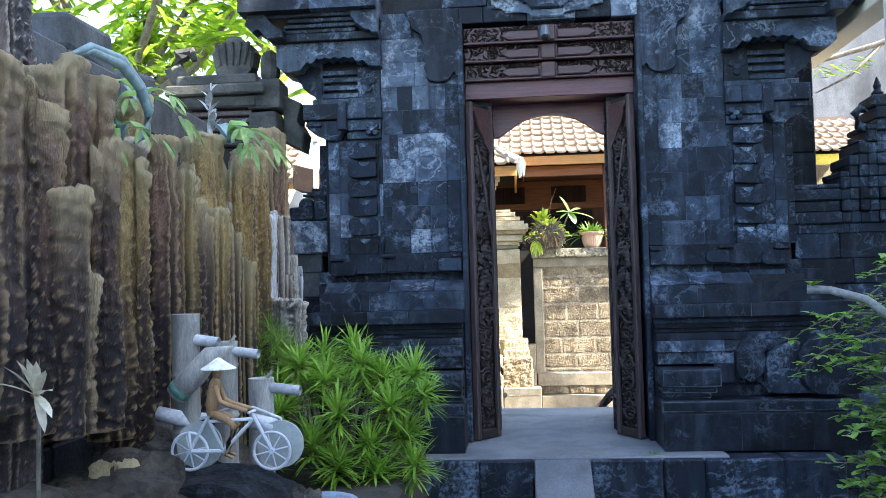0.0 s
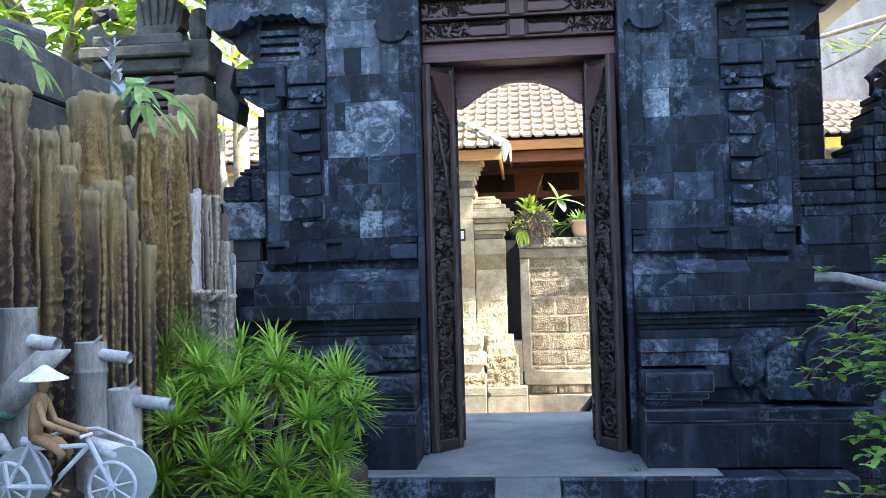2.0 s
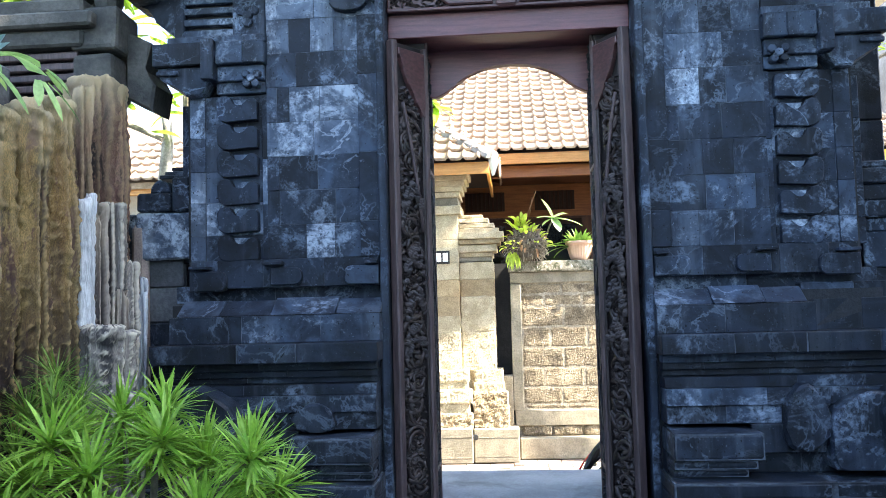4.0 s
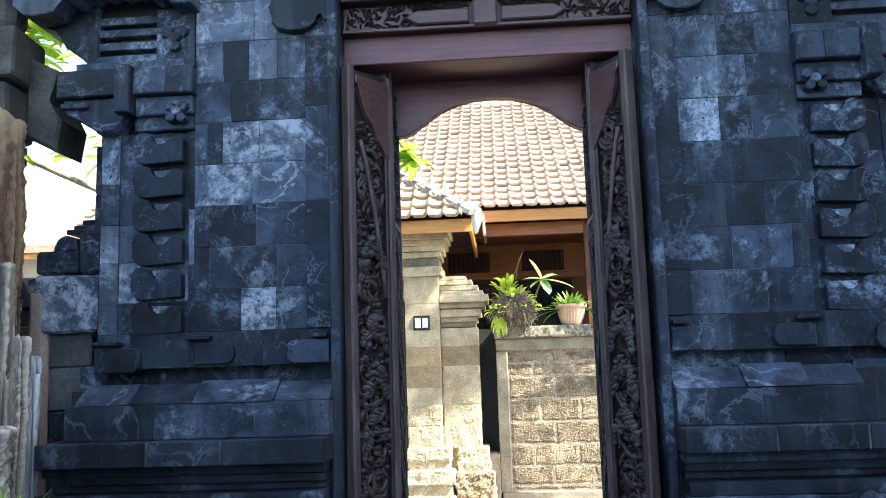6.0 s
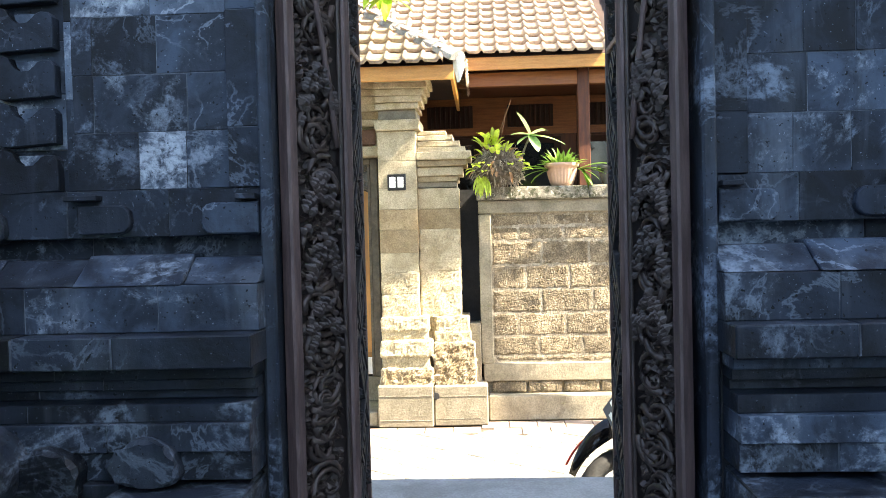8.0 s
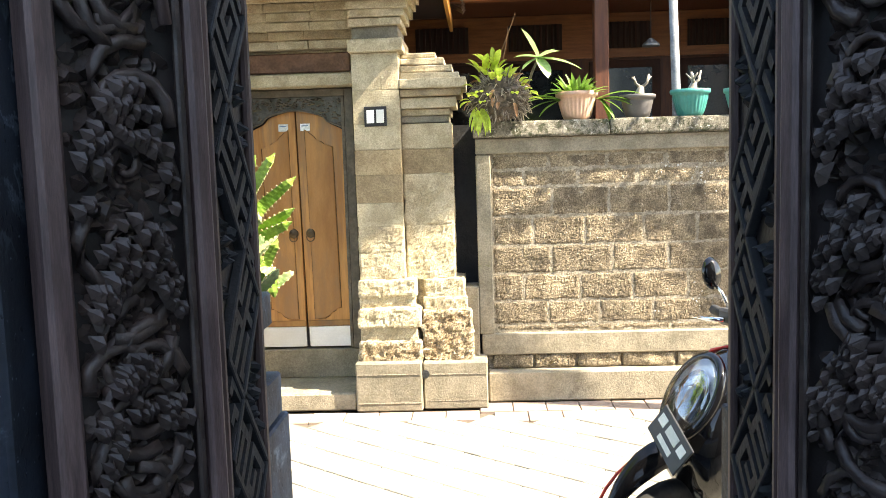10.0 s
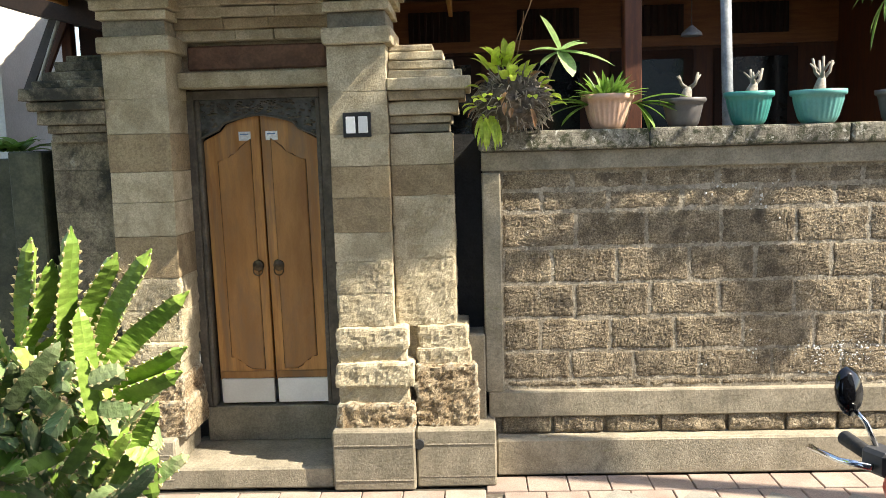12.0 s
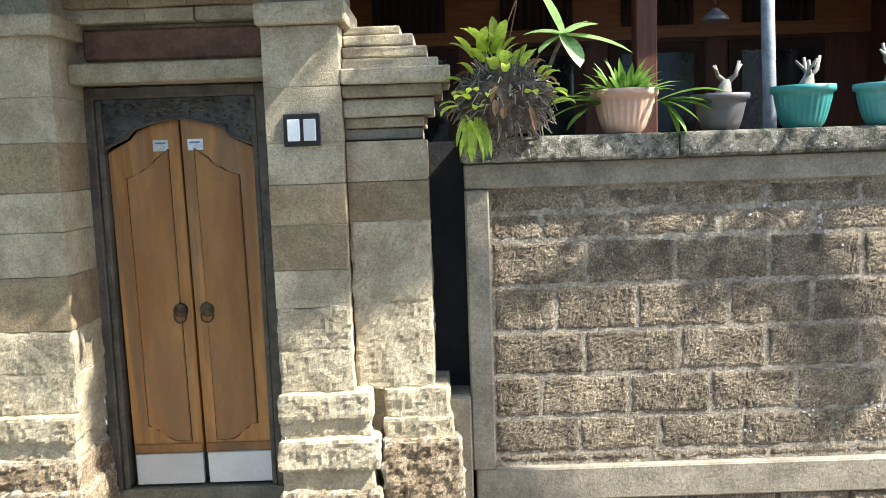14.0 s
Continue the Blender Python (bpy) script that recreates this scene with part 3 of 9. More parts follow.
    stone(1.325, 1.385, 5.412, 5.8, 2.655, 2.842, LAVA, 0.005)
    for k, (du, dz) in enumerate(((0.0, 0.0), (-0.028, 0.018), (0.026, 0.02), (-0.02, -0.026), (0.022, -0.024))):
        petal = [(1.165 + du + 0.02 * math.cos(a), 2.665 + dz + 0.018 * math.sin(a)) for a in (2 * math.pi * i / 7 for i in range(7))]
        outline(petal, 5.452 - 0.004 * (k == 0), 0.05, LAVA_PALE if k == 0 else LAVA_MID, "petal", 0.004)
    stone(1.10, 1.56, 5.47, 5.8, 2.838, 2.872, LAVA_MID)
    # open neck with slats under the cornice
    for z in (2.892, 2.945, 2.998, 3.048):
        stone(1.265, 1.53, 5.535, 5.75, z, z + 0.03, LAVA_MID)
    stone(1.11, 1.262, 5.505, 5.75, 2.875, 3.088)
    for k, (du, dz) in enumerate(((0.0, 0.0), (-0.03, 0.02), (0.03, 0.02), (0.0, -0.035))):
        leaf_pts = [(1.19 + du + 0.026 * math.cos(a), 2.97 + dz + 0.022 * math.sin(a)) for a in (2 * math.pi * i / 7 for i in range(7))]
        outline(leaf_pts, 5.49, 0.04, LAVA, "petal", 0.004)
    stone(1.265, 1.50, 5.66, 5.9, 2.875, 3.09, LAVA_JOINT)
    outline([(1.50, 2.875), (1.54, 2.875), (1.57, 2.93), (1.64, 2.97), (1.67, 3.04), (1.76, 3.07), (1.78, 3.15), (1.50, 3.15)], 5.53, 0.2)
    # valance with cut lower edge, then stepped cornices
    val = [(1.09, 3.235), (1.09, 3.062), (1.165, 3.062), (1.18, 3.085), (1.20, 3.10)]
    for i in range(6):
        u = 1.205 + i * 0.063
        val += [(u + 0.063 * t, 3.142 - 0.022 * math.sin(math.pi * t) - (0.024 if i in (0, 5) else 0)) for t in (0.08, 0.3, 0.5, 0.7, 0.92)]
    val += [(1.60, 3.085), (1.62, 3.055), (1.70, 3.045), (1.735, 3.05), (1.78, 3.09), (1.78, 3.235)]
    outline(val, 5.40, 0.12, LAVA_MID, bevel=0.004)
    run(1.09, 1.80, 5.36, 3.236, 3.285, 0.5, 0.5)
    for z in (3.287, 3.317, 3.347):
        run(1.24, 1.74 - (z - 3.287), 5.36 - 0.6 * (z - 3.287), z, z + 0.024, 0.6, 0.5)
    run(1.09, 1.86, 5.30, 3.376, 3.398, 0.5, 0.5)
    run(1.09, 1.98, 5.22, 3.40, 3.50, 0.4, 0.6)
    run(1.09, 1.90, 5.27, 3.50, 3.60, 0.4, 0.5)
    run(1.09, 1.96, 5.24, 3.60, 3.70, 0.4, 0.6)
    outline([(1.09, 3.25), (1.09, 3.40), (1.26, 3.40), (1.262, 3.36), (1.235, 3.345), (1.23, 3.315), (1.195, 3.30), (1.18, 3.275), (1.13, 3.27), (1.125, 3.25)], 5.28, 0.1, LAVA_MID, "corbel", 0.005)
    outline([(1.70, 3.236), (1.70, 3.29), (1.78, 3.33), (1.82, 3.40), (1.93, 3.40), (1.95, 3.33), (1.90, 3.28), (1.86, 3.31), (1.82, 3.27), (1.80, 3.236)], 5.27, 0.12, LAVA, "scroll", 0.006)
    # scroll bracket beside the lintel: a cut plate with two lobes at its foot
    arc = [(0.575, 3.43), (0.575, 2.99), (0.60, 2.985), (0.615, 3.02), (0.635, 3.0)]
    arc += [(0.715 + 0.085 * math.cos(math.radians(d)), 2.992 + 0.042 * math.sin(math.radians(d))) for d in (190, 225, 255, 285, 320, 350, 20)]
    arc += [(0.812, 3.05), (0.795, 3.075), (0.815, 3.10), (0.80, 3.16), (0.795, 3.20), (0.82, 3.27), (0.88, 3.305), (0.90, 3.36), (0.93, 3.43)]
    outline(arc, 5.452, 0.05, LAVA, "scroll", 0.004)
    # carved corner of the foot: lobed slabs one in front of the other
    def slab(cu, cz, ru, rz, y, lobes, seed):
        pts = []
        for i in range(26):
            a = 2 * math.pi * i / 26
            k = 1 + 0.10 * math.cos(lobes * a + seed) + 0.05 * math.sin(5 * a + seed)
            pts.append((cu + ru * k * math.cos(a), max(cz + rz * k * math.sin(a), 0.93)))
        outline(pts, y, 0.16, LAVA_DAMP, "ornament", 0.012)

    if s < 0:
        slab(1.35, 1.12, 0.17, 0.19, 5.17, 2, 0.0)
        slab(1.12, 1.12, 0.11, 0.07, 5.27, 3, 0.4)
        slab(0.86, 1.15, 0.09, 0.06, 5.28, 3, 1.1)
    else:
        slab(1.40, 1.05, 0.20, 0.17, 5.22, 3, 0.6)
        slab(1.58, 1.07, 0.20, 0.20, 5.15, 2, 2.2)
        slab(1.14, 1.12, 0.09, 0.13, 5.26, 3, 1.0)
    # street side: courses that step outwards to the foot, and the reveal
    steps_west = ((SILL - 0.62, 0.9, 6.52, 0.47), (0.9, 1.2, 6.46, 0.475), (1.2, 1.30, 6.44, 0.485), (1.30, 1.41, 6.40, 0.515), (1.41, 1.49, 6.42, 0.495), (1.49, 1.58, 6.40, 0.52), (1.58, 1.75, 6.38, 0.535),
                  (1.75, 1.87, 6.40, 0.52), (1.87, 1.95, 6.38, 0.535), (1.95, 2.2, 6.36, 0.545), (2.2, 2.5, 6.34, 0.545), (2.5, 2.9, 6.34, 0.545), (2.9, 3.3, 6.36, 0.545), (3.3, 3.72, 6.44, 0.545))
    steps_east = ((SILL - 0.62, 0.9, 6.52, 0.52), (0.9, 1.2, 6.46, 0.525), (1.2, 1.33, 6.44, 0.53), (1.33, 1.40, 6.42, 0.555), (1.40, 1.50, 6.42, 0.54), (1.50, 1.62, 6.40, 0.56), (1.62, 1.72, 6.38, 0.61),
                  (1.72, 1.91, 6.40, 0.56), (1.91, 2.2, 6.38, 0.60), (2.2, 2.5, 6.34, 0.60), (2.5, 2.9, 6.34, 0.59), (2.9, 3.3, 6.36, 0.58), (3.3, 3.72, 6.44, 0.56))
    for z0, z1, yo, uo in (steps_west if s < 0 else steps_east):
        cuts = split_run(5.918, yo, 0.24, rng)
        for a, b in zip(cuts, cuts[1:]):
            stone(uo, uo + 0.2, a + 0.001, b - 0.001, z0 + 0.001, z1 - 0.001, LAVA_MID if s < 0 and rng.random() < 0.7 else LAVA, 0.005)
        cuts = split_run(uo + 0.2, 1.62 if s < 0 and z0 > 1.9 else 1.9, 0.36, rng)
        for a, b in zip(cuts, cuts[1:]):
            stone(a + 0.001, b - 0.001, 6.2, yo, z0 + 0.001, z1 - 0.001, LAVA, 0.008)
    # dark reveal strip between the facing and the door's timber
    stone(0.555, 0.592, 5.45, 5.87, SILL, 3.33, LAVA, 0.006)
    return root


west, east = wing(-1), wing(1)

# stone head over the door
head_root = thing("gate_head", (CX, 5.9, 3.33), "black lava stone head over the doorway with a carved pendant", "gate wall", kind="structure")
part("core", boxm(CX - 0.6, CX + 0.6, 5.62, 6.25, 3.33, 3.72), LAVA_JOINT, head_root)
rng = random.Random(11)
for z0, z1 in ((3.335, 3.445), (3.445, 3.60), (3.60, 3.72)):
    cuts = split_run(-0.69, 0.69, 0.3, rng)
    for a, b in zip(cuts, cuts[1:]):
        part("stone", boxm(CX + a + 0.001, CX + b - 0.001, 5.49, 5.65, z0 + 0.001, z1 - 0.001, 0.005, 0.002, rng), LAVA_PALE if rng.random() < 0.3 else LAVA, head_root)
for dz, w, y in ((0.0, 0.36, 5.46), (0.05, 0.24, 5.43)):
    pend = [(-w, 3.56), (-w, 3.42 + dz), (-w + 0.07, 3.42 + dz), (-w + 0.09, 3.385 + dz), (-0.12, 3.385 + dz), (-0.10, 3.345 + dz), (0.10, 3.345 + dz), (0.12, 3.385 + dz),
            (w - 0.09, 3.385 + dz), (w - 0.07, 3.42 + dz), (w, 3.42 + dz), (w, 3.56)]
    part("pendant", prismm([(CX + u, y, z) for u, z in pend], (0, 0.06, 0), 0.01), LAVA if dz else LAVA_PALE, head_root)
for sx in (-1, 1):
    lobe = [(CX + sx * (0.30 + 0.11 * math.cos(a)), 5.42, 3.545 + 0.075 * math.sin(a)) for a in (2 * math.pi * i / 12 for i in range(12))]
    part("ornament", prismm(lobe, (0, 0.06, 0), 0.012), LAVA, head_root)

# raised sill with its kerb and the little ramp
sill_root = thing("gate_sill", (CX, 5.6, 0.0), "raised grey cement gate sill with black stone kerb and narrow ramp", "step", kind="structure")
part("slab", boxm(CX - 0.9, CX + 0.93, 4.98, 6.95, 0.3, SILL, 0.01), CEMENT, sill_root)
rng = random.Random(3)
for a, b in zip(*(lambda c: (c, c[1:]))(split_run(-1.15, -0.18, 0.33, rng))):
    part("stone", boxm(CX + a + 0.001, CX + b - 0.001, 4.93, 5.25, 0.05, SILL - 0.012, 0.01, 0.002, rng), LAVA, sill_root)
for a, b in zip(*(lambda c: (c, c[1:]))(split_run(0.145, 1.55, 0.35, rng))):
    part("stone", boxm(CX + a + 0.001, CX + b - 0.001, 4.93, 5.25, 0.05, SILL - 0.012, 0.01, 0.002, rng), LAVA, sill_root)
part("ramp", prismm([(CX - 0.18, 5.0, SILL - 0.002), (CX - 0.18, 4.2, 0.08), (CX - 0.18, 5.0, 0.08)], (0.322, 0, 0), 0.006), CEMENT, sill_root)
part("street_step", boxm(CX - 0.75, CX + 0.75, 6.62, 7.25, 0.0, 0.3, 0.015), LAVA, sill_root)

# side walls that join the gate
for name, x0, x1, y, tops in (("wall_west", -2.6, -1.31, 5.66, ()),
                              ("wall_east", 1.82, 4.5, 5.72, ((1.82, 2.12, 2.22), (2.12, 2.18, 2.30), (2.18, 2.24, 2.40), (2.24, 2.30, 2.50), (2.30, 2.36, 2.60), (2.36, 2.56, 2.72), (2.56, 2.62, 2.6), (2.62, 2.7, 2.48), (2.7, 2.78, 2.36), (2.78, 4.5, 2.2)))):
    root = thing(name, ((x0 + x1) / 2, y, 0.0), "low black stone wall with a stepped top beside the gate", "wall", kind="structure")
    rng = random.Random(len(name))
    part("core", boxm(x0, x1, y + 0.03, y + 0.28, 0.0, 1.95), LAVA_JOINT, root)
    z = 0.08
    while z < 1.93:
        h = 0.165
        cuts = split_run(x0, x1, 0.34, rng)
        for a, b in zip(cuts, cuts[1:]):
            part("stone", boxm(a + 0.001, b - 0.001, y - rng.uniform(0, 0.008), y + 0.3, z + 0.001, min(z + h, 1.96) - 0.001, 0.006, 0.002, rng), GREY_STONE if name == "wall_west" and z > 1.5 else LAVA_PALE if rng.random() < 0.15 else LAVA, root)
        z += h
    for a, b, top in tops:
        zz = 1.96
        while zz < top - 0.01:
            hh = min(0.075, top - zz)
            part("stone", boxm(a, b, y - 0.04 + rng.uniform(0, 0.03), y + 0.32, zz + 0.001, zz + hh - 0.001, 0.008, 0.003, rng), LAVA, root)
            zz += hh
    if name == "wall_west":
        # a pale grey cap block under two dark stones, one with a rounded knob, one stepped
        part("stone", boxm(-2.6, -1.533, y - 0.03, y + 0.3, 1.965, 2.083, 0.008, 0.003, rng), LAVA_PALE, root)
        part("stone", boxm(-1.53, -1.262, y - 0.045, y + 0.3, 1.86, 2.083, 0.01, 0.004, rng), LAVA_PALE, root, "pale grey block streaked with lime")
        part("stone", boxm(-1.52, -1.357, y - 0.05, y + 0.26, 2.086, 2.178, 0.01, 0.004, rng), LAVA, root)
        knob = [(-1.41 + 0.048 * math.cos(math.pi * k / 10), y - 0.04, 2.178 + 0.062 * math.sin(math.pi * k / 10)) for k in range(11)]
        part("knob", prismm(knob, (0, 0.2, 0), 0.006), LAVA, root)
        part("stone", boxm(-1.352, -1.262, y - 0.05, y + 0.26, 2.086, 2.252, 0.01, 0.004, rng), LAVA, root)
        for k, (a, top) in enumerate(((-1.44, 2.272), (-1.415, 2.29), (-1.385, 2.312))):
            part("stone", boxm(a, -1.262, y + 0.02 + 0.01 * k, y + 0.26, top - 0.019, top, 0.003), LAVA_DAMP, root)
        part("cement_patch", boxm(-1.56, -1.468, y - 0.052, y, 1.0, 2.035, 0.02, 0.01, rng), PAVER_RED, root, "pinkish cement smeared beside the wall")
# ---- timber of the gate ----
lint = thing("carved_lintel", (CX, 5.6, 2.95), "dark red carved timber lintel of three tiers over the door", "door lintel")
part("beam", boxm(CX - 0.555, CX + 0.555, 5.72, 5.95, 2.86, 3.32, 0.004), WOOD_PLUM, lint)
for k, (z0, z1, y) in enumerate(((3.19, 3.305, 5.50), (3.08, 3.19, 5.535), (2.965, 3.08, 5.57))):
    tier = part("tier", boxm(CX - 0.552, CX + 0.552, y, 5.75, z0, z1, 0.006), WOOD_RED, lint)
    part("moulding", boxm(CX - 0.552, CX + 0.552, y - 0.018, y + 0.02, z0, z0 + 0.016, 0.004), WOOD_RED, tier)
    for sx in (-1, 1):
        panel = [(0.06, z0 + 0.02), (0.26, z0 + 0.02), (0.31, z0 + 0.05), (0.26, z0 + 0.078), (0.06, z0 + 0.078)]
        part("panel", prismm([(CX + sx * u, y - 0.024, z) for u, z in panel], (0, 0.03, 0), 0.006), WOOD_RED, tier)
        # vine carving: small raised leaves
        vine = bmesh.new()
        rv = random.Random(k * 7 + sx)
        for i in range(150):
            u = rv.uniform(0.06, 0.545)
            zz = z0 + (rv.uniform(0.022, 0.108) if u > 0.29 else rv.uniform(0.083, 0.108))
            a = rv.uniform(0, math.pi)
            c, r1, r2 = Vector((CX + sx * u, y - 0.002, zz)), rv.uniform(0.01, 0.022), rv.uniform(0.004, 0.008)
            d1, d2 = Vector((math.cos(a), 0, math.sin(a))), Vector((-math.sin(a), 0, math.cos(a)))
            ring = [vine.verts.new(c + d1 * r1 * math.cos(t) + d2 * r2 * math.sin(t)) for t in (2 * math.pi * j / 6 for j in range(6))]
            top = vine.verts.new(c + Vector((0, -0.014, 0)))
            for j in range(6):
                vine.faces.new((ring[j], ring[(j + 1) % 6], top))
        bmesh.ops.recalc_face_normals(vine, faces=list(vine.faces))
        tagged(part("carving", vine, WOOD_CARVED, tier), kind="stuff")
    part("rosette", boxm(CX - 0.048, CX + 0.048, y - 0.03, y + 0.02, z0 + 0.005, z1 - 0.004, 0.008), WOOD_RED, tier)
part("soffit", boxm(CX - 0.555, CX + 0.555, 5.60, 5.74, 2.855, 2.967, 0.004), WOOD_PLUM, lint)
# inner head board with an ogee arch
board_pts = [(-0.46, 2.865), (0.46, 2.865), (0.46, 2.635), (0.36, 2.635), (0.32, 2.655), (0.27, 2.70)]
board_pts += [(0.24 * math.cos(a), 2.70 + 0.085 * math.sin(a)) for a in (math.radians(d) for d in (12, 30, 50, 70, 90, 110, 130, 150, 168))]
board_pts += [(-0.27, 2.70), (-0.32, 2.655), (-0.36, 2.635), (-0.46, 2.635)]
part("head_board", prismm([(CX + 0.01 + u, 5.86, z) for u, z in board_pts], (0, 0.05, 0), 0.004), WOOD_PLUM, lint, "plum-red board cut to an ogee arch")

cctv = thing("security_camera", (CX - 0.02, 5.44, 3.23), "small grey security camera on the door lintel", "security camera")
part("body", tubem([(CX - 0.02, 5.42, 3.20), (CX - 0.02, 5.45, 3.27)], [0.03, 0.028], 12), surface("camera_grey", (0.10, 0.12, 0.14), (0.14, 0.16, 0.18), 8, rough=(0.3, 0.45), bump=0.02), cctv)
part("lens", tubem([(CX - 0.02, 5.414, 3.19), (CX - 0.02, 5.42, 3.2015)], [0.018, 0.02], 12), surface("lens_black", (0.01, 0.01, 0.01), (0.015, 0.015, 0.015), 8, rough=(0.05, 0.1), bump=0), cctv)
part("bracket", boxm(CX - 0.035, CX - 0.005, 5.45, 5.52, 3.26, 3.285, 0.004), LAVA_JOINT, cctv)

# finials on the stepped top of the east wall
fin = thing("wall_finial", (2.46, 5.85, 2.72), "curled black stone finial on the stepped wall top", "finial")
part("block", boxm(2.36, 2.55, 5.72, 5.98, 2.722, 2.80, 0.015, 0.004, random.Random(2), 2), LAVA, fin)
part("spike", lathem((2.42, 5.8, 2.80), [(0.03, 0), (0.04, 0.02), (0.02, 0.045), (0.026, 0.07), (0.004, 0.13)], 10), LAVA, fin)
part("curl", tubem([(2.34, 5.75, 2.56), (2.27, 5.75, 2.60), (2.25, 5.75, 2.68), (2.29, 5.75, 2.72), (2.33, 5.75, 2.69)], [0.035, 0.035, 0.03, 0.022, 0.012], 8), LAVA, fin, smooth=True)

# ---- carved door leaves ----
def carve(bm, x, y0, y1, z0, z1, side, rng, count, size=(0.018, 0.05)):
    """Raised foliage on an upright face at x that looks towards side: many curled leaves and stems."""
    for i in range(count):
        y, z, a = rng.uniform(y0 + 0.01, y1 - 0.01), rng.uniform(z0, z1), rng.uniform(0, 2 * math.pi)
        ln, wd, hh = rng.uniform(*size), rng.uniform(0.007, 0.016), rng.uniform(0.008, 0.02)
        d, e = Vector((0, math.cos(a), math.sin(a))), Vector((0, -math.sin(a), math.cos(a)))
        c, up, bend = Vector((x, y, z)), Vector((side, 0, 0)), rng.uniform(-0.5, 0.5)
        rows = []
        for t, w, h in ((0.0, 0.35, 0.35), (0.3, 1.0, 1.0), (0.65, 0.85, 0.9), (1.0, 0.1, 0.25)):
            p = c + d * ln * (t - 0.5) + e * bend * ln * t * t
            p.y = min(max(p.y, y0), y1)
            rows.append([bm.verts.new(p + e * wd * w), bm.verts.new(p + up * hh * h), bm.verts.new(p - e * wd * w)])
        for r, q in zip(rows, rows[1:]):
            bm.faces.new((r[0], r[1], q[1], q[0]))
            bm.faces.new((r[1], r[2], q[2], q[1]))


def scrolls(bm, x, y0, y1, z0, z1, side, rng, count):
    """Curling raised stems on an upright face."""
    for i in range(count):
        c = Vector((x + side * 0.004, rng.uniform(y0 + 0.06, y1 - 0.06), rng.uniform(z0 + 0.06, z1 - 0.06)))
        a0, turn, r0 = rng.uniform(0, 6.28), rng.choice((-1, 1)), rng.uniform(0.035, 0.075)
        pts, rad = [], []
        for k in range(11):
            t = k / 10
            r = r0 * (1 - 0.75 * t)
            a = a0 + turn * t * 5.0
            p = c + Vector((side * 0.006, r * math.cos(a), r * math.sin(a)))
            p.y = min(max(p.y, y0 + 0.008), y1 - 0.008)
            pts.append(p)
            rad.append(0.011 * (1 - 0.6 * t))
        add_tube(bm, pts, rad, 5)


def clusters(bm, x, y0, y1, z, side, rng, n=70):
    """A drooping band of small overlapping petals."""
    for i in range(n):
        t = rng.random()
        y = y0 + (y1 - y0) * t
        zz = z + 0.10 * math.sin(t * 3.0) + rng.uniform(-0.04, 0.04)
        c = Vector((x + side * rng.uniform(0.008, 0.018), y, zz))
        w = rng.uniform(0.008, 0.013)
        vs = [bm.verts.new(c + Vector(o)) for o in ((0, -w, w * 0.6), (side * 0.014, 0, w * 0.5), (0, w, w * 0.6), (side * 0.006, w * 0.6, -w), (side * 0.012, 0, -w * 1.4), (side * 0.006, -w * 0.6, -w))]
        mid = bm.verts.new(c + Vector((side * 0.02, 0, -w * 0.3)))
        for k in range(6):
            bm.faces.new((vs[k], vs[(k + 1) % 6], mid))


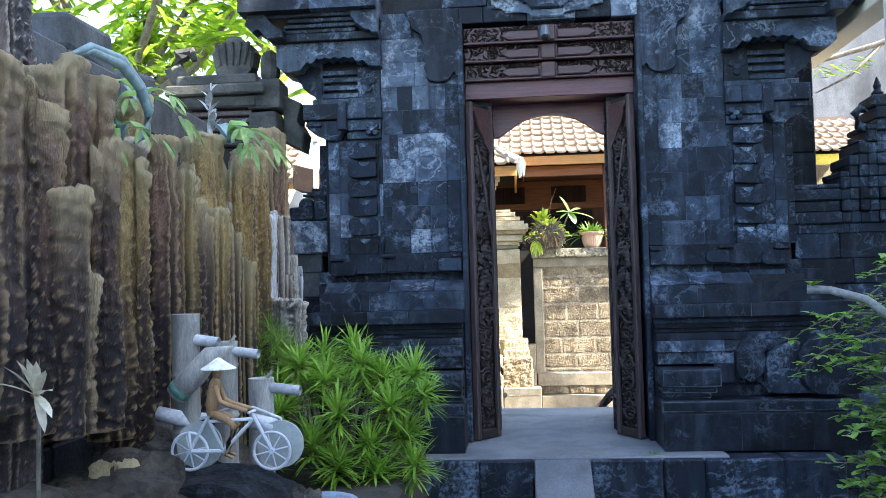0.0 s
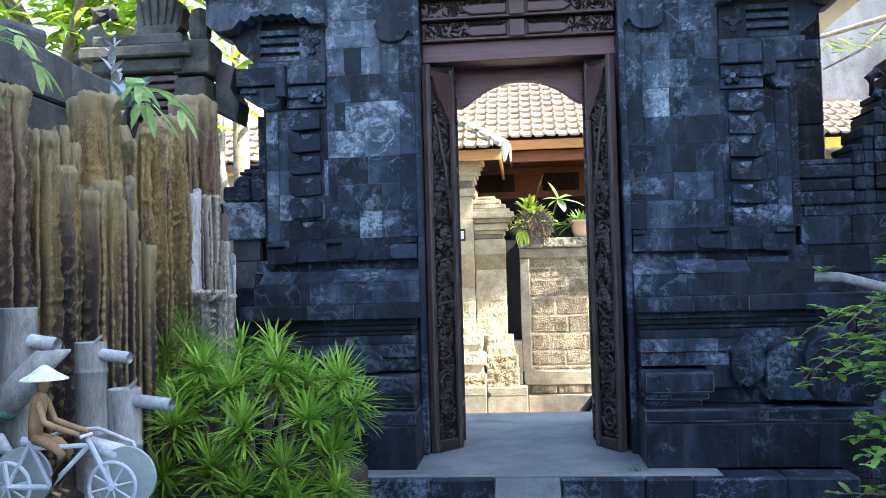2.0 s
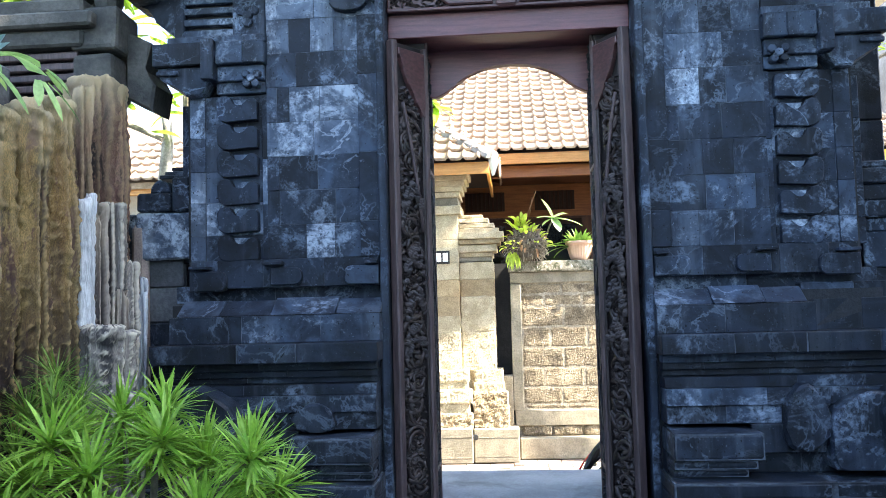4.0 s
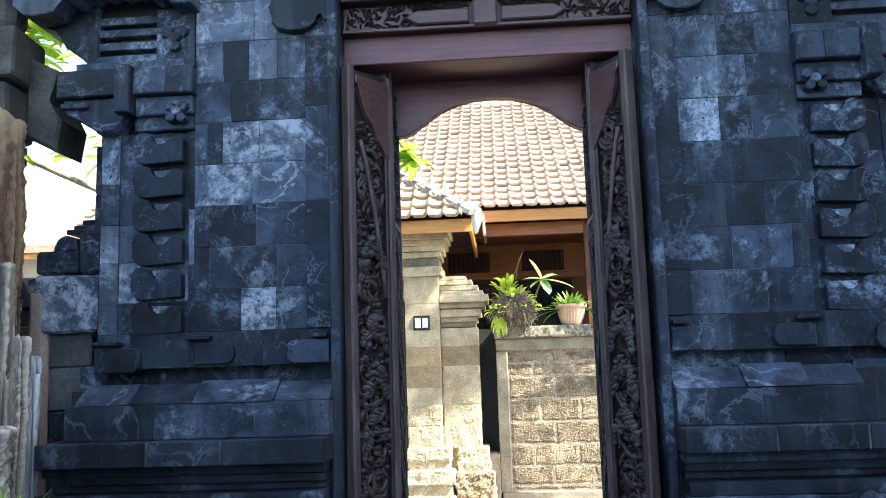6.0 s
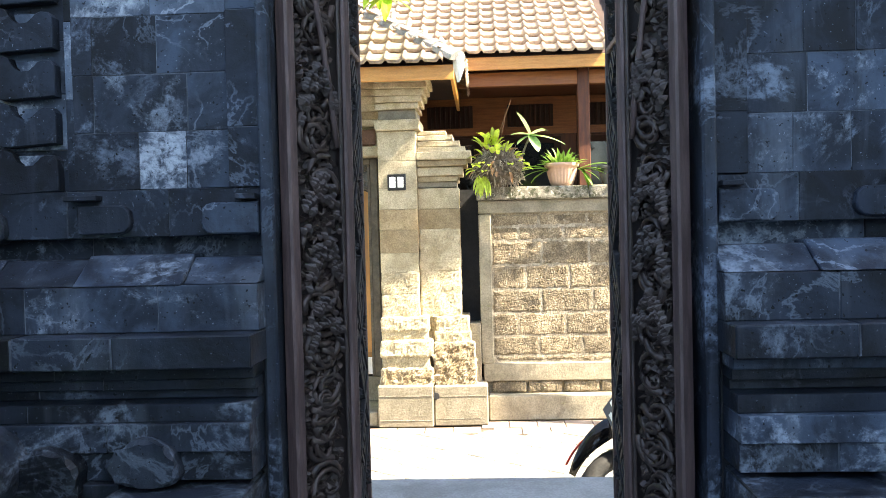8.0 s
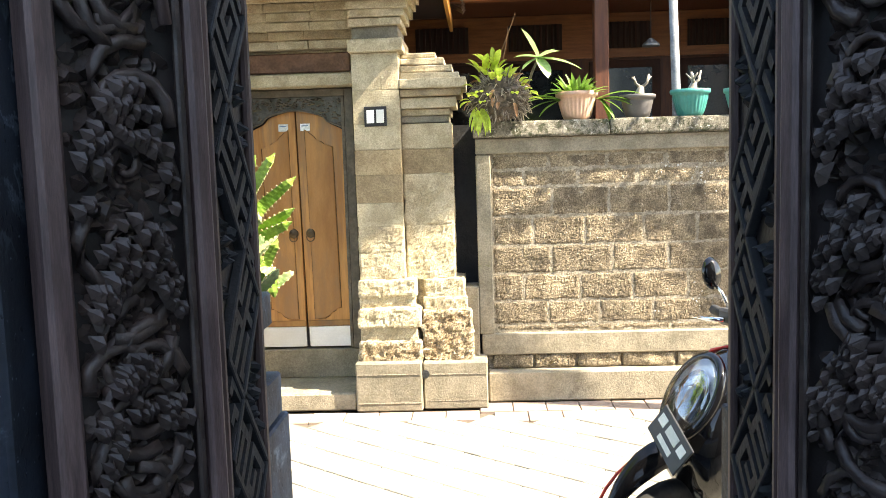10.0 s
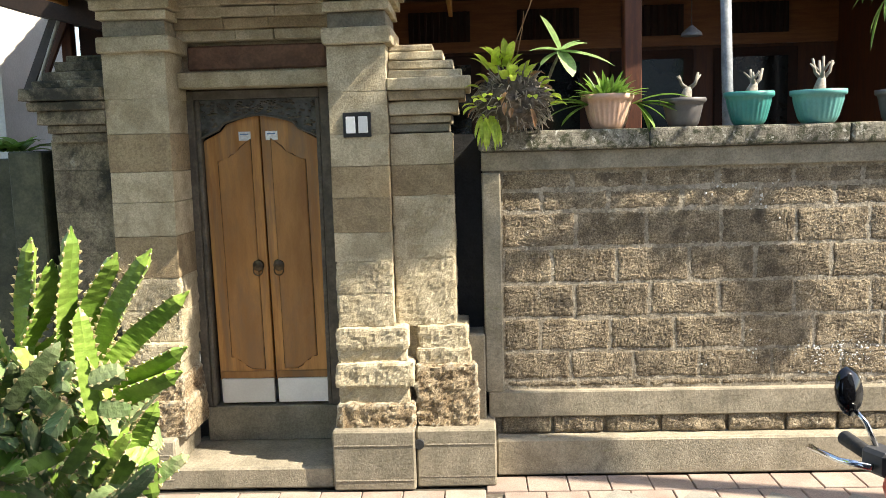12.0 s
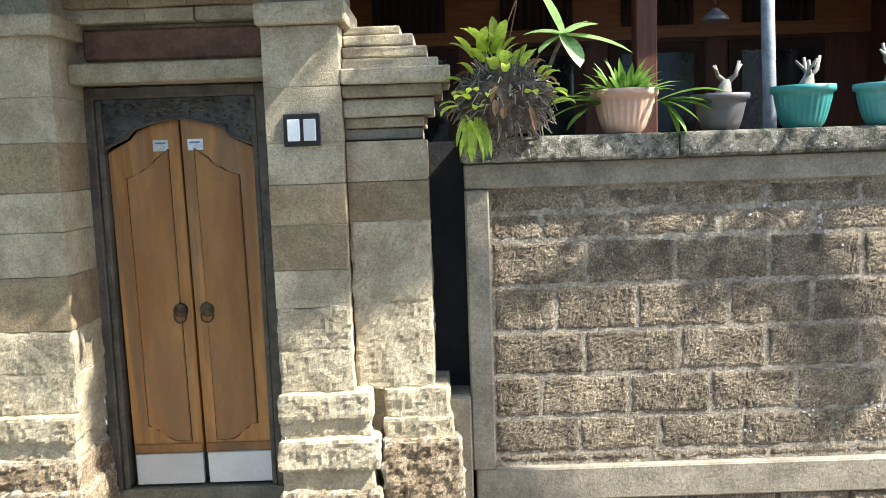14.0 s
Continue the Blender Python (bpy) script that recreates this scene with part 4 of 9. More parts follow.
def door_leaf(s):
    """A leaf that stands open towards the courtyard; the carved face looks into the passage. Built at right angles, then turned on its hinge."""
    rng = random.Random(21 + s)
    hinge = Vector((CX + s * 0.385, 5.685, SILL))
    wide, tall = 0.232, 2.205
    root = thing("door_leaf", hinge, "open dark wooden door leaf carved with dense foliage", "door", "carved gate door leaves")
    h = hinge
    f = -s                                              # the carved face's way
    xf = h.x                                            # face plane
    y0, y1 = h.y - wide, h.y
    z0, z1 = SILL + 0.004, SILL + tall
    thick = 0.034
    xb = xf - f * thick
    part("panel", boxm(min(xf - f * 0.012, xb), max(xf - f * 0.012, xb), y0, y1, z0, z1, 0.003), WOOD_RECESS_SHADE, root)
    part("stile", boxm(min(xf + f * 0.012, xb) , max(xf + f * 0.012, xb), y0 - 0.006, y0 + 0.028, z0, z1 + 0.004, 0.006), WOOD_EDGE, root, "worn reddish closing edge")
    part("stile", boxm(min(xf + f * 0.012, xb), max(xf + f * 0.012, xb), y1 - 0.03, y1 - 0.002, z0, z1, 0.006), WOOD_EDGE, root)
    part("moulding", boxm(min(xf, xf + f * 0.01), max(xf, xf + f * 0.01), y1 - 0.048, y1 - 0.036, z0 + 0.03, z1 - 0.05, 0.003), WOOD_CARVED, root)
    part("rail", boxm(min(xf + f * 0.008, xb), max(xf + f * 0.008, xb), y0 + 0.03, y1 - 0.03, z0, z0 + 0.06, 0.005), WOOD_CARVED, root)
    # plain corner board with an S-shaped lower edge at the head of the leaf
    top = [(y0 + 0.03, z1 - 0.03), (y1 - 0.03, z1 - 0.03), (y1 - 0.03, z1 - 0.33), (y1 - 0.045, z1 - 0.33), (y1 - 0.065, z1 - 0.29), (y1 - 0.09, z1 - 0.27), (y1 - 0.11, z1 - 0.22),
           (y1 - 0.145, z1 - 0.18), (y1 - 0.17, z1 - 0.13), (y0 + 0.045, z1 - 0.07), (y0 + 0.03, z1 - 0.06)]
    part("head_panel", prismm([(xf - f * 0.01, y, z) for y, z in top], (f * 0.026, 0, 0), 0.004), WOOD_RED, root)
    bm = bmesh.new()
    carve(bm, xf - f * 0.012, y0 + 0.03, y1 - 0.05, z0 + 0.07, z1 - 0.2, f, rng, 900, (0.014, 0.036))
    tagged(part("leaf_carving", bm, WOOD_CARVED, root), kind="stuff")
    bm = bmesh.new()
    scrolls(bm, xf - f * 0.008, y0 + 0.03, y1 - 0.05, z0 + 0.1, z1 - 0.2, f, rng, 64)
    tagged(part("scroll_carving", bm, WOOD_CARVED, root, smooth=True), kind="stuff")
    for z in (z0 + 0.78, z0 + 0.95, z0 + 1.12, z0 + 1.42):
        bm = bmesh.new()
        clusters(bm, xf - f * 0.006, y0 + 0.04, y1 - 0.06, z, f, rng)
        tagged(part("petal_carving", bm, WOOD_CARVED, root), kind="stuff")
    # long curved stalk in the upper third
    part("stalk", tubem([(xf + f * 0.012, y0 + 0.05 + 0.12 * t, z1 - 0.28 - 0.34 * t - 0.25 * t * t) for t in (i / 8 for i in range(9))], 0.009, 6), WOOD_EDGE, root, smooth=True)
    if s < 0:
        knob = part("pull", lathem((0, 0, 0), [(0.0, 0.0), (0.04, 0.0), (0.042, 0.008), (0.03, 0.018), (0.012, 0.024)], 16), PATINA, root, "pale worn oval pull")
        knob.data.transform(Matrix.Scale(1.3, 4, (0, 1, 0)) @ Matrix.Rotation(0, 4, "X"))
        knob.data.transform(pose(xf - h.x + f * 0.01, y0 - h.y + 0.062, 1.11) @ Matrix.Rotation(radians(90) * f, 4, "Y") @ Matrix.Rotation(radians(90), 4, "Z"))
    root.rotation_euler = (0, 0, radians(-s * LEAF_TURN[s]))
    return root


PATINA = surface("worn_bronze", (0.18, 0.22, 0.18), (0.36, 0.38, 0.32), 30, rough=(0.4, 0.6), bump=0.5, grain=90, metal=0.3)
LEAF_TURN = {-1: -37.0, 1: -31.5}
for side in (-1, 1):
    door_leaf(side)


def door_jamb(s):
    """The fixed carved jamb behind the leaf: key-fret between moulded edges."""
    rng = random.Random(31 + s)
    x = CX + s * 0.395
    f = -s
    root = thing("door_jamb", (x, 5.9, SILL), "dark carved wooden door jamb with diagonal key-fret", "door frame", "carved gate door jambs")
    y0, y1, z0, z1 = 5.69, 5.915, SILL, 2.87
    part("board", boxm(min(x, x + s * 0.14), max(x, x + s * 0.14), y0, y1, z0, z1, 0.004), WOOD_RECESS_SHADE, root)
    for a, b in ((y0, y0 + 0.016), (y1 - 0.02, y1)):
        part("moulding", boxm(min(x - s * 0.014, x), max(x - s * 0.014, x), a, b, z0, z1, 0.004), WOOD_EDGE, root)
    bm = bmesh.new()
    carve(bm, x, y0 + 0.02, y1 - 0.025, z0 + 0.02, z0 + 0.22, f, rng, 40)
    carve(bm, x, y0 + 0.02, y1 - 0.025, z0 + 1.66, z1 - 0.05, f, rng, 150)
    tagged(part("leaf_carving", bm, WOOD_BLACK, root), kind="stuff")
    # key-fret: square spirals on a lattice that leans over
    bm = bmesh.new()
    cell, hh = 0.0155, 0.012
    lo, hi, za, zb = y0 + 0.018, y1 - 0.022, z0 + 0.25, z0 + 1.62
    key = ("#######.", "#.....#.", "#.###.#.", "#.#...#.", "#.#####.", "#.......", "########", "......#.")

    def band(y, z):
        """How far a point lies from the middle of the zigzag band, in metres of height."""
        ph = ((1.86 - z) / 0.44) % 1.0
        want = 2 * ph if ph < 0.5 else 2 - 2 * ph
        return (want - (y - lo) / (hi - lo)) * 0.22

    def in_band(y, z):
        return abs(band(y, z)) < 0.075

    du, dv = Vector((0, 0.7071, 0.7071)), Vector((0, -0.7071, 0.7071))
    o = Vector((x, (lo + hi) / 2, za))
    for i in range(-10, 100):
        for k in range(-14, 96):
            if key[k % 8][i % 8] != "#":
                continue
            p = o + du * cell * i + dv * cell * k
            if lo + 0.007 < p.y < hi - 0.007 and za + 0.007 < p.z < zb - 0.007 and in_band(p.y, p.z):
                a, b = du * cell * 0.5, dv * cell * 0.5
                low = [bm.verts.new(p + c) for c in (-a - b, a - b, a + b, b - a)]
                top = [bm.verts.new(v.co + Vector((f * hh, 0, 0))) for v in low]
                bm.faces.new(top)
                for n, (di, dk) in enumerate(((0, -1), (1, 0), (0, 1), (-1, 0))):
                    if key[(k + dk) % 8][(i + di) % 8] != "#":
                        bm.faces.new((low[n], low[(n + 1) % 4], top[(n + 1) % 4], top[n]))
    bmesh.ops.remove_doubles(bm, verts=list(bm.verts), dist=0.0005)
    bmesh.ops.recalc_face_normals(bm, faces=list(bm.faces))
    tagged(part("fret", bm, WOOD_BLACK, root), kind="stuff")
    # raised edges of the band
    for n in range(-1, 7):
        z_mid = 1.86 - 0.22 * n
        ya, yb = (lo, hi) if n % 2 == 0 else (hi, lo)
        for off in (-0.082, 0.082):
            z_a, z_b = z_mid + off, z_mid - 0.22 + off
            if za < z_b and z_a < zb:
                part("band_edge", prismm([(x, ya, z_a - 0.009), (x, ya, z_a + 0.009), (x, yb, z_b + 0.009), (x, yb, z_b - 0.009)], (f * 0.016, 0, 0), 0.002), WOOD_BLACK, root)
    bm = bmesh.new()
    for n in range(260):
        yy, zz = rng.uniform(lo + 0.012, hi - 0.012), rng.uniform(za + 0.03, zb - 0.03)
        if abs(band(yy, zz)) > 0.105:
            carve(bm, x, max(lo, yy - 0.03), min(hi, yy + 0.03), zz - 0.015, zz + 0.015, f, rng, 2, (0.014, 0.03))
    tagged(part("infill_carving", bm, WOOD_BLACK, root), kind="stuff")
    for zc in (za - 0.012, zb + 0.012):
        part("border", boxm(min(x, x + f * 0.014), max(x, x + f * 0.014), y0 + 0.017, y1 - 0.021, zc - 0.009, zc + 0.009, 0.003), WOOD_EDGE, root)
    return root


for side in (-1, 1):
    door_jamb(side)

# ---- across the lane: garden wall ----
WY = 10.80
gw = thing("garden_wall", (2.4, WY, 0.0), "rough brown sandstone block wall in a grey cement border with weathered coping", "wall", kind="structure")
part("core", boxm(0.23, 6.0, WY, WY + 0.25, 0.0, 1.95), WALL_MORTAR, gw)
part("plinth", boxm(0.27, 6.0, WY - 0.13, WY + 0.1, 0.0, 0.225, 0.012), RENDER_GREY, gw)
part("lower_border", boxm(0.23, 6.0, WY - 0.045, WY + 0.1, 0.335, 0.495, 0.008), RENDER_GREY, gw)
part("side_border", boxm(0.215, 0.325, WY - 0.046, WY + 0.1, 0.495, 1.82, 0.008), RENDER_GREY, gw)
part("upper_border", boxm(0.215, 6.0, WY - 0.035, WY + 0.1, 1.825, 1.94, 0.006), RENDER_GREY, gw)
rng = random.Random(8)
x = 0.2
while x < 5.9:
    w = rng.uniform(0.9, 1.3)
    part("coping", boxm(x, min(x + w, 6.0) - 0.004, WY - 0.075, WY + 0.28, 1.942, 2.055, 0.016, 0.005, rng, 2), COPING, gw)
    x += w


def rough_face(x0, x1, y, z0, z1, depth, rng, push=0.008, nx=12, nz=6, pit=0.0034):
    """A quarried block: its front is a grid broken up by noise, so that its edges sink unevenly into the mortar."""
    bm = bmesh.new()
    front = []
    o = Vector((rng.uniform(0, 50), rng.uniform(0, 50), rng.uniform(0, 50)))
    for j in range(nz + 1):
        row = []
        for i in range(nx + 1):
            px, pz = x0 + (x1 - x0) * i / nx, z0 + (z1 - z0) * j / nz
            rim = min(i, nx - i, j, nz - j)
            p = Vector((px, 0, pz)) + o
            yy = y - push * (0.9 + 0.9 * noise.noise(p * 9) + 0.35 * noise.noise(p * 34)) + pit * (0.6 * noise.noise(p * 58) + 1.3 * noise.noise(p * 96)) + (0.0075 if rim < 0.5 else 0.002 if rim < 1.5 else 0.0)
            e = 0.5 if rim < 0.5 else 1.0
            row.append(bm.verts.new((px + e * 0.010 * noise.noise(p * 23), yy, pz + e * 0.010 * noise.noise(p * 19 + o))))
        front.append(row)
    for j in range(nz):
        for i in range(nx):
            bm.faces.new((front[j][i], front[j][i + 1], front[j + 1][i + 1], front[j + 1][i]))
    back = [bm.verts.new((v.co.x, y + depth, v.co.z)) for v in (front[0][0], front[0][nx], front[nz][nx], front[nz][0])]
    bm.faces.new((back[3], back[2], back[1], back[0]))
    bm.faces.new([*front[0], back[1], back[0]][::-1])
    bm.faces.new([front[j][nx] for j in range(nz + 1)][::-1] + [back[1], back[2]])
    bm.faces.new([*front[nz]] + [back[2], back[3]])
    bm.faces.new([front[j][0] for j in range(nz + 1)] + [back[3], back[0]])
    bmesh.ops.recalc_face_normals(bm, faces=list(bm.faces))
    return bm


def craggy(x0, x1, y0, y1, z0, z1, amp, seed, cell=0.035, steps=((0.0, 0.0),)):
    """A worn block on a lattice, pushed about by noise; all faces share their corners."""
    n = [max(2, round((b - a) / cell)) for a, b in ((x0, x1), (y0, y1), (z0, z1))]
    bm = bmesh.new()
    seen = {}
    o = Vector((seed * 7.3, seed * 3.7, seed * 1.9))

    def at(i, j, k):
        key = (i, j, k)
        if key not in seen:
            p = Vector((x0 + (x1 - x0) * i / n[0], y0 + (y1 - y0) * j / n[1], z0 + (z1 - z0) * k / n[2]))
            edge = sum((i in (0, n[0]), j in (0, n[1]), k in (0, n[2])))
            mid = Vector(((x0 + x1) / 2, (y0 + y1) / 2, (z0 + z1) / 2))
            way = Vector((-1 if i == 0 else 1 if i == n[0] else 0, -1 if j == 0 else 1 if j == n[1] else 0, -1 if k == 0 else 1 if k == n[2] else 0))
            d = amp * (noise.noise(p * 7 + o) * 0.9 + noise.noise(p * 19 + o) * 0.7 + noise.noise(p * 46 + o) * 0.6 + noise.noise(p * 95 + o) * 0.5) - (amp * 0.5 if edge > 1 else 0)
            seen[key] = bm.verts.new(p + way * d)
        return seen[key]

    for i in range(n[0]):
        for j in range(n[1]):
            bm.faces.new((at(i, j, 0), at(i, j + 1, 0), at(i + 1, j + 1, 0), at(i + 1, j, 0)))
            bm.faces.new((at(i, j, n[2]), at(i + 1, j, n[2]), at(i + 1, j + 1, n[2]), at(i, j + 1, n[2])))
        for k in range(n[2]):
            bm.faces.new((at(i, 0, k), at(i + 1, 0, k), at(i + 1, 0, k + 1), at(i, 0, k + 1)))
            bm.faces.new((at(i, n[1], k), at(i, n[1], k + 1), at(i + 1, n[1], k + 1), at(i + 1, n[1], k)))
    for j in range(n[1]):
        for k in range(n[2]):
            bm.faces.new((at(0, j, k), at(0, j, k + 1), at(0, j + 1, k + 1), at(0, j + 1, k)))
            bm.faces.new((at(n[0], j, k), at(n[0], j + 1, k), at(n[0], j + 1, k + 1), at(n[0], j, k + 1)))
    return bm


zs = [0.505, 0.56, 0.735, 0.94, 1.15, 1.365, 1.58, 1.71, 1.82]
for k, (z0, z1) in enumerate(zip(zs, zs[1:])):
    x = 0.33
    first = (0.45, 0.40, 0.22, 0.43, 0.30, 0.44, 0.24, 0.42)[k]
    while x < 4.4:
        w = first if x < 0.34 else rng.uniform(0.38, 0.45)
        part("stone", rough_face(x + 0.003, x + w - 0.009, WY, z0 + 0.003, z1 - 0.010, 0.06, rng, 0.0035 if k in (0, 6, 7) else 0.0052, round(w / 0.0105), max(5, round((z1 - z0) / 0.0105))), ROUGH_BLOCK, gw)
        x += w
x = 0.3
while x < 4.4:
    w = rng.uniform(0.28, 0.42)
    part("stone", rough_face(x + 0.01, x + w - 0.012, WY - 0.025, 0.232, 0.33, 0.08, rng, 0.012, 26, 8), ROUGH_BLOCK, gw)
    x += w

# ---- across the lane: the house gate ----
# lime that has bloomed out of the lowest courses
LIME = surface("white_lime_bloom", (0.62, 0.61, 0.58), (0.80, 0.79, 0.76), 9, rough=(0.85, 1.0), bump=0.4, grain=120)
rng = random.Random(71)
bm = bmesh.new()
for cx_, cz_, sx_, sz_, n in ((2.10, 0.66, 0.10, 0.045, 60), (2.32, 0.68, 0.13, 0.05, 110), (2.62, 0.67, 0.16, 0.06, 120), (1.55, 0.64, 0.03, 0.02, 14), (1.82, 0.70, 0.02, 0.05, 16), (1.86, 1.60, 0.06, 0.05, 22), (1.62, 1.70, 0.05, 0.04, 14)):
    for i in range(n):
        fx, fz, fr = rng.gauss(cx_, sx_), rng.gauss(cz_, sz_), rng.uniform(0.003, 0.011)
        m_ = Matrix.Translation((fx, WY - 0.001, fz)) @ Matrix.Rotation(rng.uniform(0, 3), 4, "Y") @ Matrix.Diagonal((fr, 0.0055, fr * rng.uniform(0.5, 1.0), 1))
        bmesh.ops.create_icosphere(bm, subdivisions=1, radius=1, matrix=m_)
tagged(part("lime_bloom", bm, LIME, gw, "white crumbling lime bloom"), kind="stuff")

CRAG = surface("craggy_sandstone", (0.25, 0.175, 0.098), (0.42, 0.33, 0.215), 8, stain=(0.13, 0.10, 0.062), stain_at=(0.5, 0.68), rough=(0.9, 1.0), bump=0.9, grain=105, vary=0.1, grit=0.45, crag=60, crag_shade=0.55,
               worn=(0.5, 0.45, 0.34))
hg = thing("house_gate", (-1.13, 10.9, 0.0), "sandstone house gate with stepped pilasters and cornice", "gate wall", kind="structure")
rng = random.Random(17)


def block(x0, x1, y0, y1, z0, z1, material=SANDSTONE, bevel=0.012, jit=0.004, name="stone"):
    return part(name, boxm(x0, x1, y0, y1, z0, z1, bevel, jit, rng, 2), material, hg)


LICHEN = surface("blackened_lichen_sandstone", (0.13, 0.11, 0.075), (0.27, 0.235, 0.165), 6, stain=(0.035, 0.035, 0.026), stain_at=(0.47, 0.62), rough=(0.9, 1.0), bump=0.5, grain=110, vary=0.15, grit=0.4, crag=40, across=True,
                 stain2=(0.36, 0.35, 0.29), stain2_at=(0.62, 0.74))


def shaft(x0, x1, y, back, zs, brown, rough_below, other=SANDSTONE_BROWN):
    for k, (a, b) in enumerate(zip(zs, zs[1:])):
        m = other if k in brown else SANDSTONE
        if b <= rough_below:
            part("stone", craggy(x0, x1, y, back, a - 0.004, b + 0.004, 0.007, k + round(x0 * 20), 0.017), CRAG if m is SANDSTONE_BROWN else SANDSTONE, hg)
        else:
            block(x0, x1, y + rng.uniform(0, 0.003), back, a + 0.0004, b - 0.0004, m, 0.004, 0.0015)


shaft(-0.645, -0.312, 10.60, 11.0, [0.94, 1.14, 1.33, 1.50, 1.70, 1.88, 2.06, 2.30, 2.56], (3, 4), 1.4)
shaft(-0.308, 0.052, 10.675, 11.0, [0.93, 1.33, 1.70, 1.88, 2.06], (2,), 1.75)
shaft(-1.955, -1.585, 10.66, 11.0, [0.86, 1.05, 1.25, 1.5, 1.70, 1.88, 2.1, 2.3, 2.58], (5, 2), 1.3)
shaft(-2.33, -1.958, 10.74, 11.0, [0.86, 1.1, 1.4, 1.65, 1.9, 2.08], (0, 1, 2, 3, 4), 0.9, LICHEN)
# bases, stepped
for x0, x1, y, layers in ((-0.66, -0.205, 10.53, ((0.36, 0.50, 0.0), (0.50, 0.62, 0.03), (0.62, 0.74, 0.0), (0.74, 0.84, 0.045), (0.84, 0.94, 0.03))),
                          (-0.20, 0.165, 10.59, ((0.345, 0.71, 0.0), (0.71, 0.80, 0.04), (0.80, 0.93, 0.055))),
                          (-2.0, -1.56, 10.58, ((0.31, 0.52, 0.0), (0.52, 0.66, 0.02), (0.66, 0.76, 0.05), (0.76, 0.86, 0.03))),
                          (-2.45, -2.0, 10.64, ((0.31, 0.6, 0.0), (0.6, 0.74, 0.04), (0.74, 0.86, 0.06)))):
    for n_, (z0, z1, back) in enumerate(layers):
        xa = x0 + (back if x0 < -2.2 else back * 0.3)
        xb = x1 - back * 0.9
        part("stone", craggy(xa, xb, y + back, y + 0.4, z0 - 0.02, z1 + 0.004, 0.014 if z1 - z0 > 0.13 else 0.009, round(x0 * 10 + n_ * 3), 0.016), CRAG if z1 - z0 > 0.13 else SANDSTONE, hg)
for x0, x1, y, z1 in ((-0.685, -0.205, 10.47, 0.36), (-0.20, 0.265, 10.52, 0.345), (-2.06, -1.63, 10.52, 0.30), (-2.5, -2.06, 10.58, 0.30)):
    part("plinth", boxm(x0, x1, y, 11.0, 0.0, z1, 0.01, 0.003, rng), RENDER_GREY, hg)
    for zz in (0.06, z1 - 0.09):
        part("joint", boxm(x0 + 0.01, x1 - 0.01, y - 0.0025, y + 0.01, zz, zz + 0.006), WALL_MORTAR, hg)
part("drain_hole", tubem([(-0.185, 10.505, 0.262), (-0.185, 10.53, 0.262)], 0.03, 14), LAVA_JOINT, hg, "dark round drain hole")
# capitals and cornice
for x0, x1, y in ((-0.645, -0.312, 10.60), (-1.955, -1.585, 10.66)):
    block(x0 - 0.02, x1 + 0.04, y - 0.035, 11.1, 2.562, 2.655, SANDSTONE, 0.012)
    block(x0 + 0.01, x1 + 0.005, y + 0.02, 11.1, 2.657, 2.745, RENDER_GREY, 0.006)
    for k in range(5):
        block(x0 - 0.01 - 0.024 * k * (x0 < -1), x1 + 0.03 + 0.026 * k, y - 0.02 - 0.026 * k, 11.1, 2.747 + 0.055 * k, 2.80 + 0.055 * k, SANDSTONE, 0.006)
# head over the door
block(-1.583, -0.647, 10.83, 11.1, 2.365, 2.455, SANDSTONE, 0.008)
block(-1.583, -0.647, 10.95, 11.1, 2.457, 2.64, SANDSTONE, 0.006)
part("name_panel", boxm(-1.545, -0.70, 10.93, 10.97, 2.475, 2.62, 0.01), surface("brown_panel", (0.13, 0.065, 0.04), (0.2, 0.105, 0.065), 12, bump=0.6, grain=50), hg, "faded brown carved panel")
for k in range(6):
    cuts = split_run(-1.583, -0.647, 0.3, rng)
    for a, b in zip(cuts, cuts[1:]):
        block(a + 0.001, b - 0.001, 10.86 - 0.035 * k, 11.1, 2.642 + 0.062 * k, 2.702 + 0.062 * k, SANDSTONE_BROWN if k in (1,) else SANDSTONE, 0.006)
# stepped shoulder beside each pilaster
for sgn, xa in ((1, -0.31), (-1, -1.957)):
    for w, y, z0, z1, m in ((0.345, 10.70, 2.062, 2.115, RENDER_GREY), (0.36, 10.68, 2.117, 2.165, SANDSTONE), (0.40, 10.65, 2.167, 2.245, SANDSTONE), (0.44, 10.62, 2.247, 2.30, SANDSTONE_BROWN),
                         (0.475, 10.60, 2.302, 2.372, SANDSTONE), (0.425, 10.66, 2.374, 2.42, SANDSTONE), (0.375, 10.70, 2.422, 2.475, SANDSTONE), (0.32, 10.74, 2.477, 2.53, SANDSTONE), (0.26, 10.77, 2.532, 2.57, SANDSTONE)):
        block(min(xa, xa + sgn * w), max(xa, xa + sgn * w), y, 11.1, z0, z1, m if sgn > 0 else LICHEN, 0.008)
part("infill", boxm(-0.245, -0.16, 10.70, 11.0, 0.345, 0.95), SANDSTONE, hg)
# near-black sheet stands in for the shade deep in the slot
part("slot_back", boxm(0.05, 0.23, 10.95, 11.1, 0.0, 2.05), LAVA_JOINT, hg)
part("slot_foot", boxm(0.054, 0.214, 10.72, 10.95, 0.3, 0.86, 0.008), RENDER_GREY, hg)
part("step", boxm(-1.66, -0.69, 10.52, 11.1, 0.0, 0.13, 0.012), RENDER_GREY, hg)
part("riser", boxm(-1.58, -0.70, 11.0, 11.2, 0.13, 0.355, 0.006), RENDER_GREY, hg)
# near-black closing sheet stands in for the shade behind the door
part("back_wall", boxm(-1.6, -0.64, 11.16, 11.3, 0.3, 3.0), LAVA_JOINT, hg)

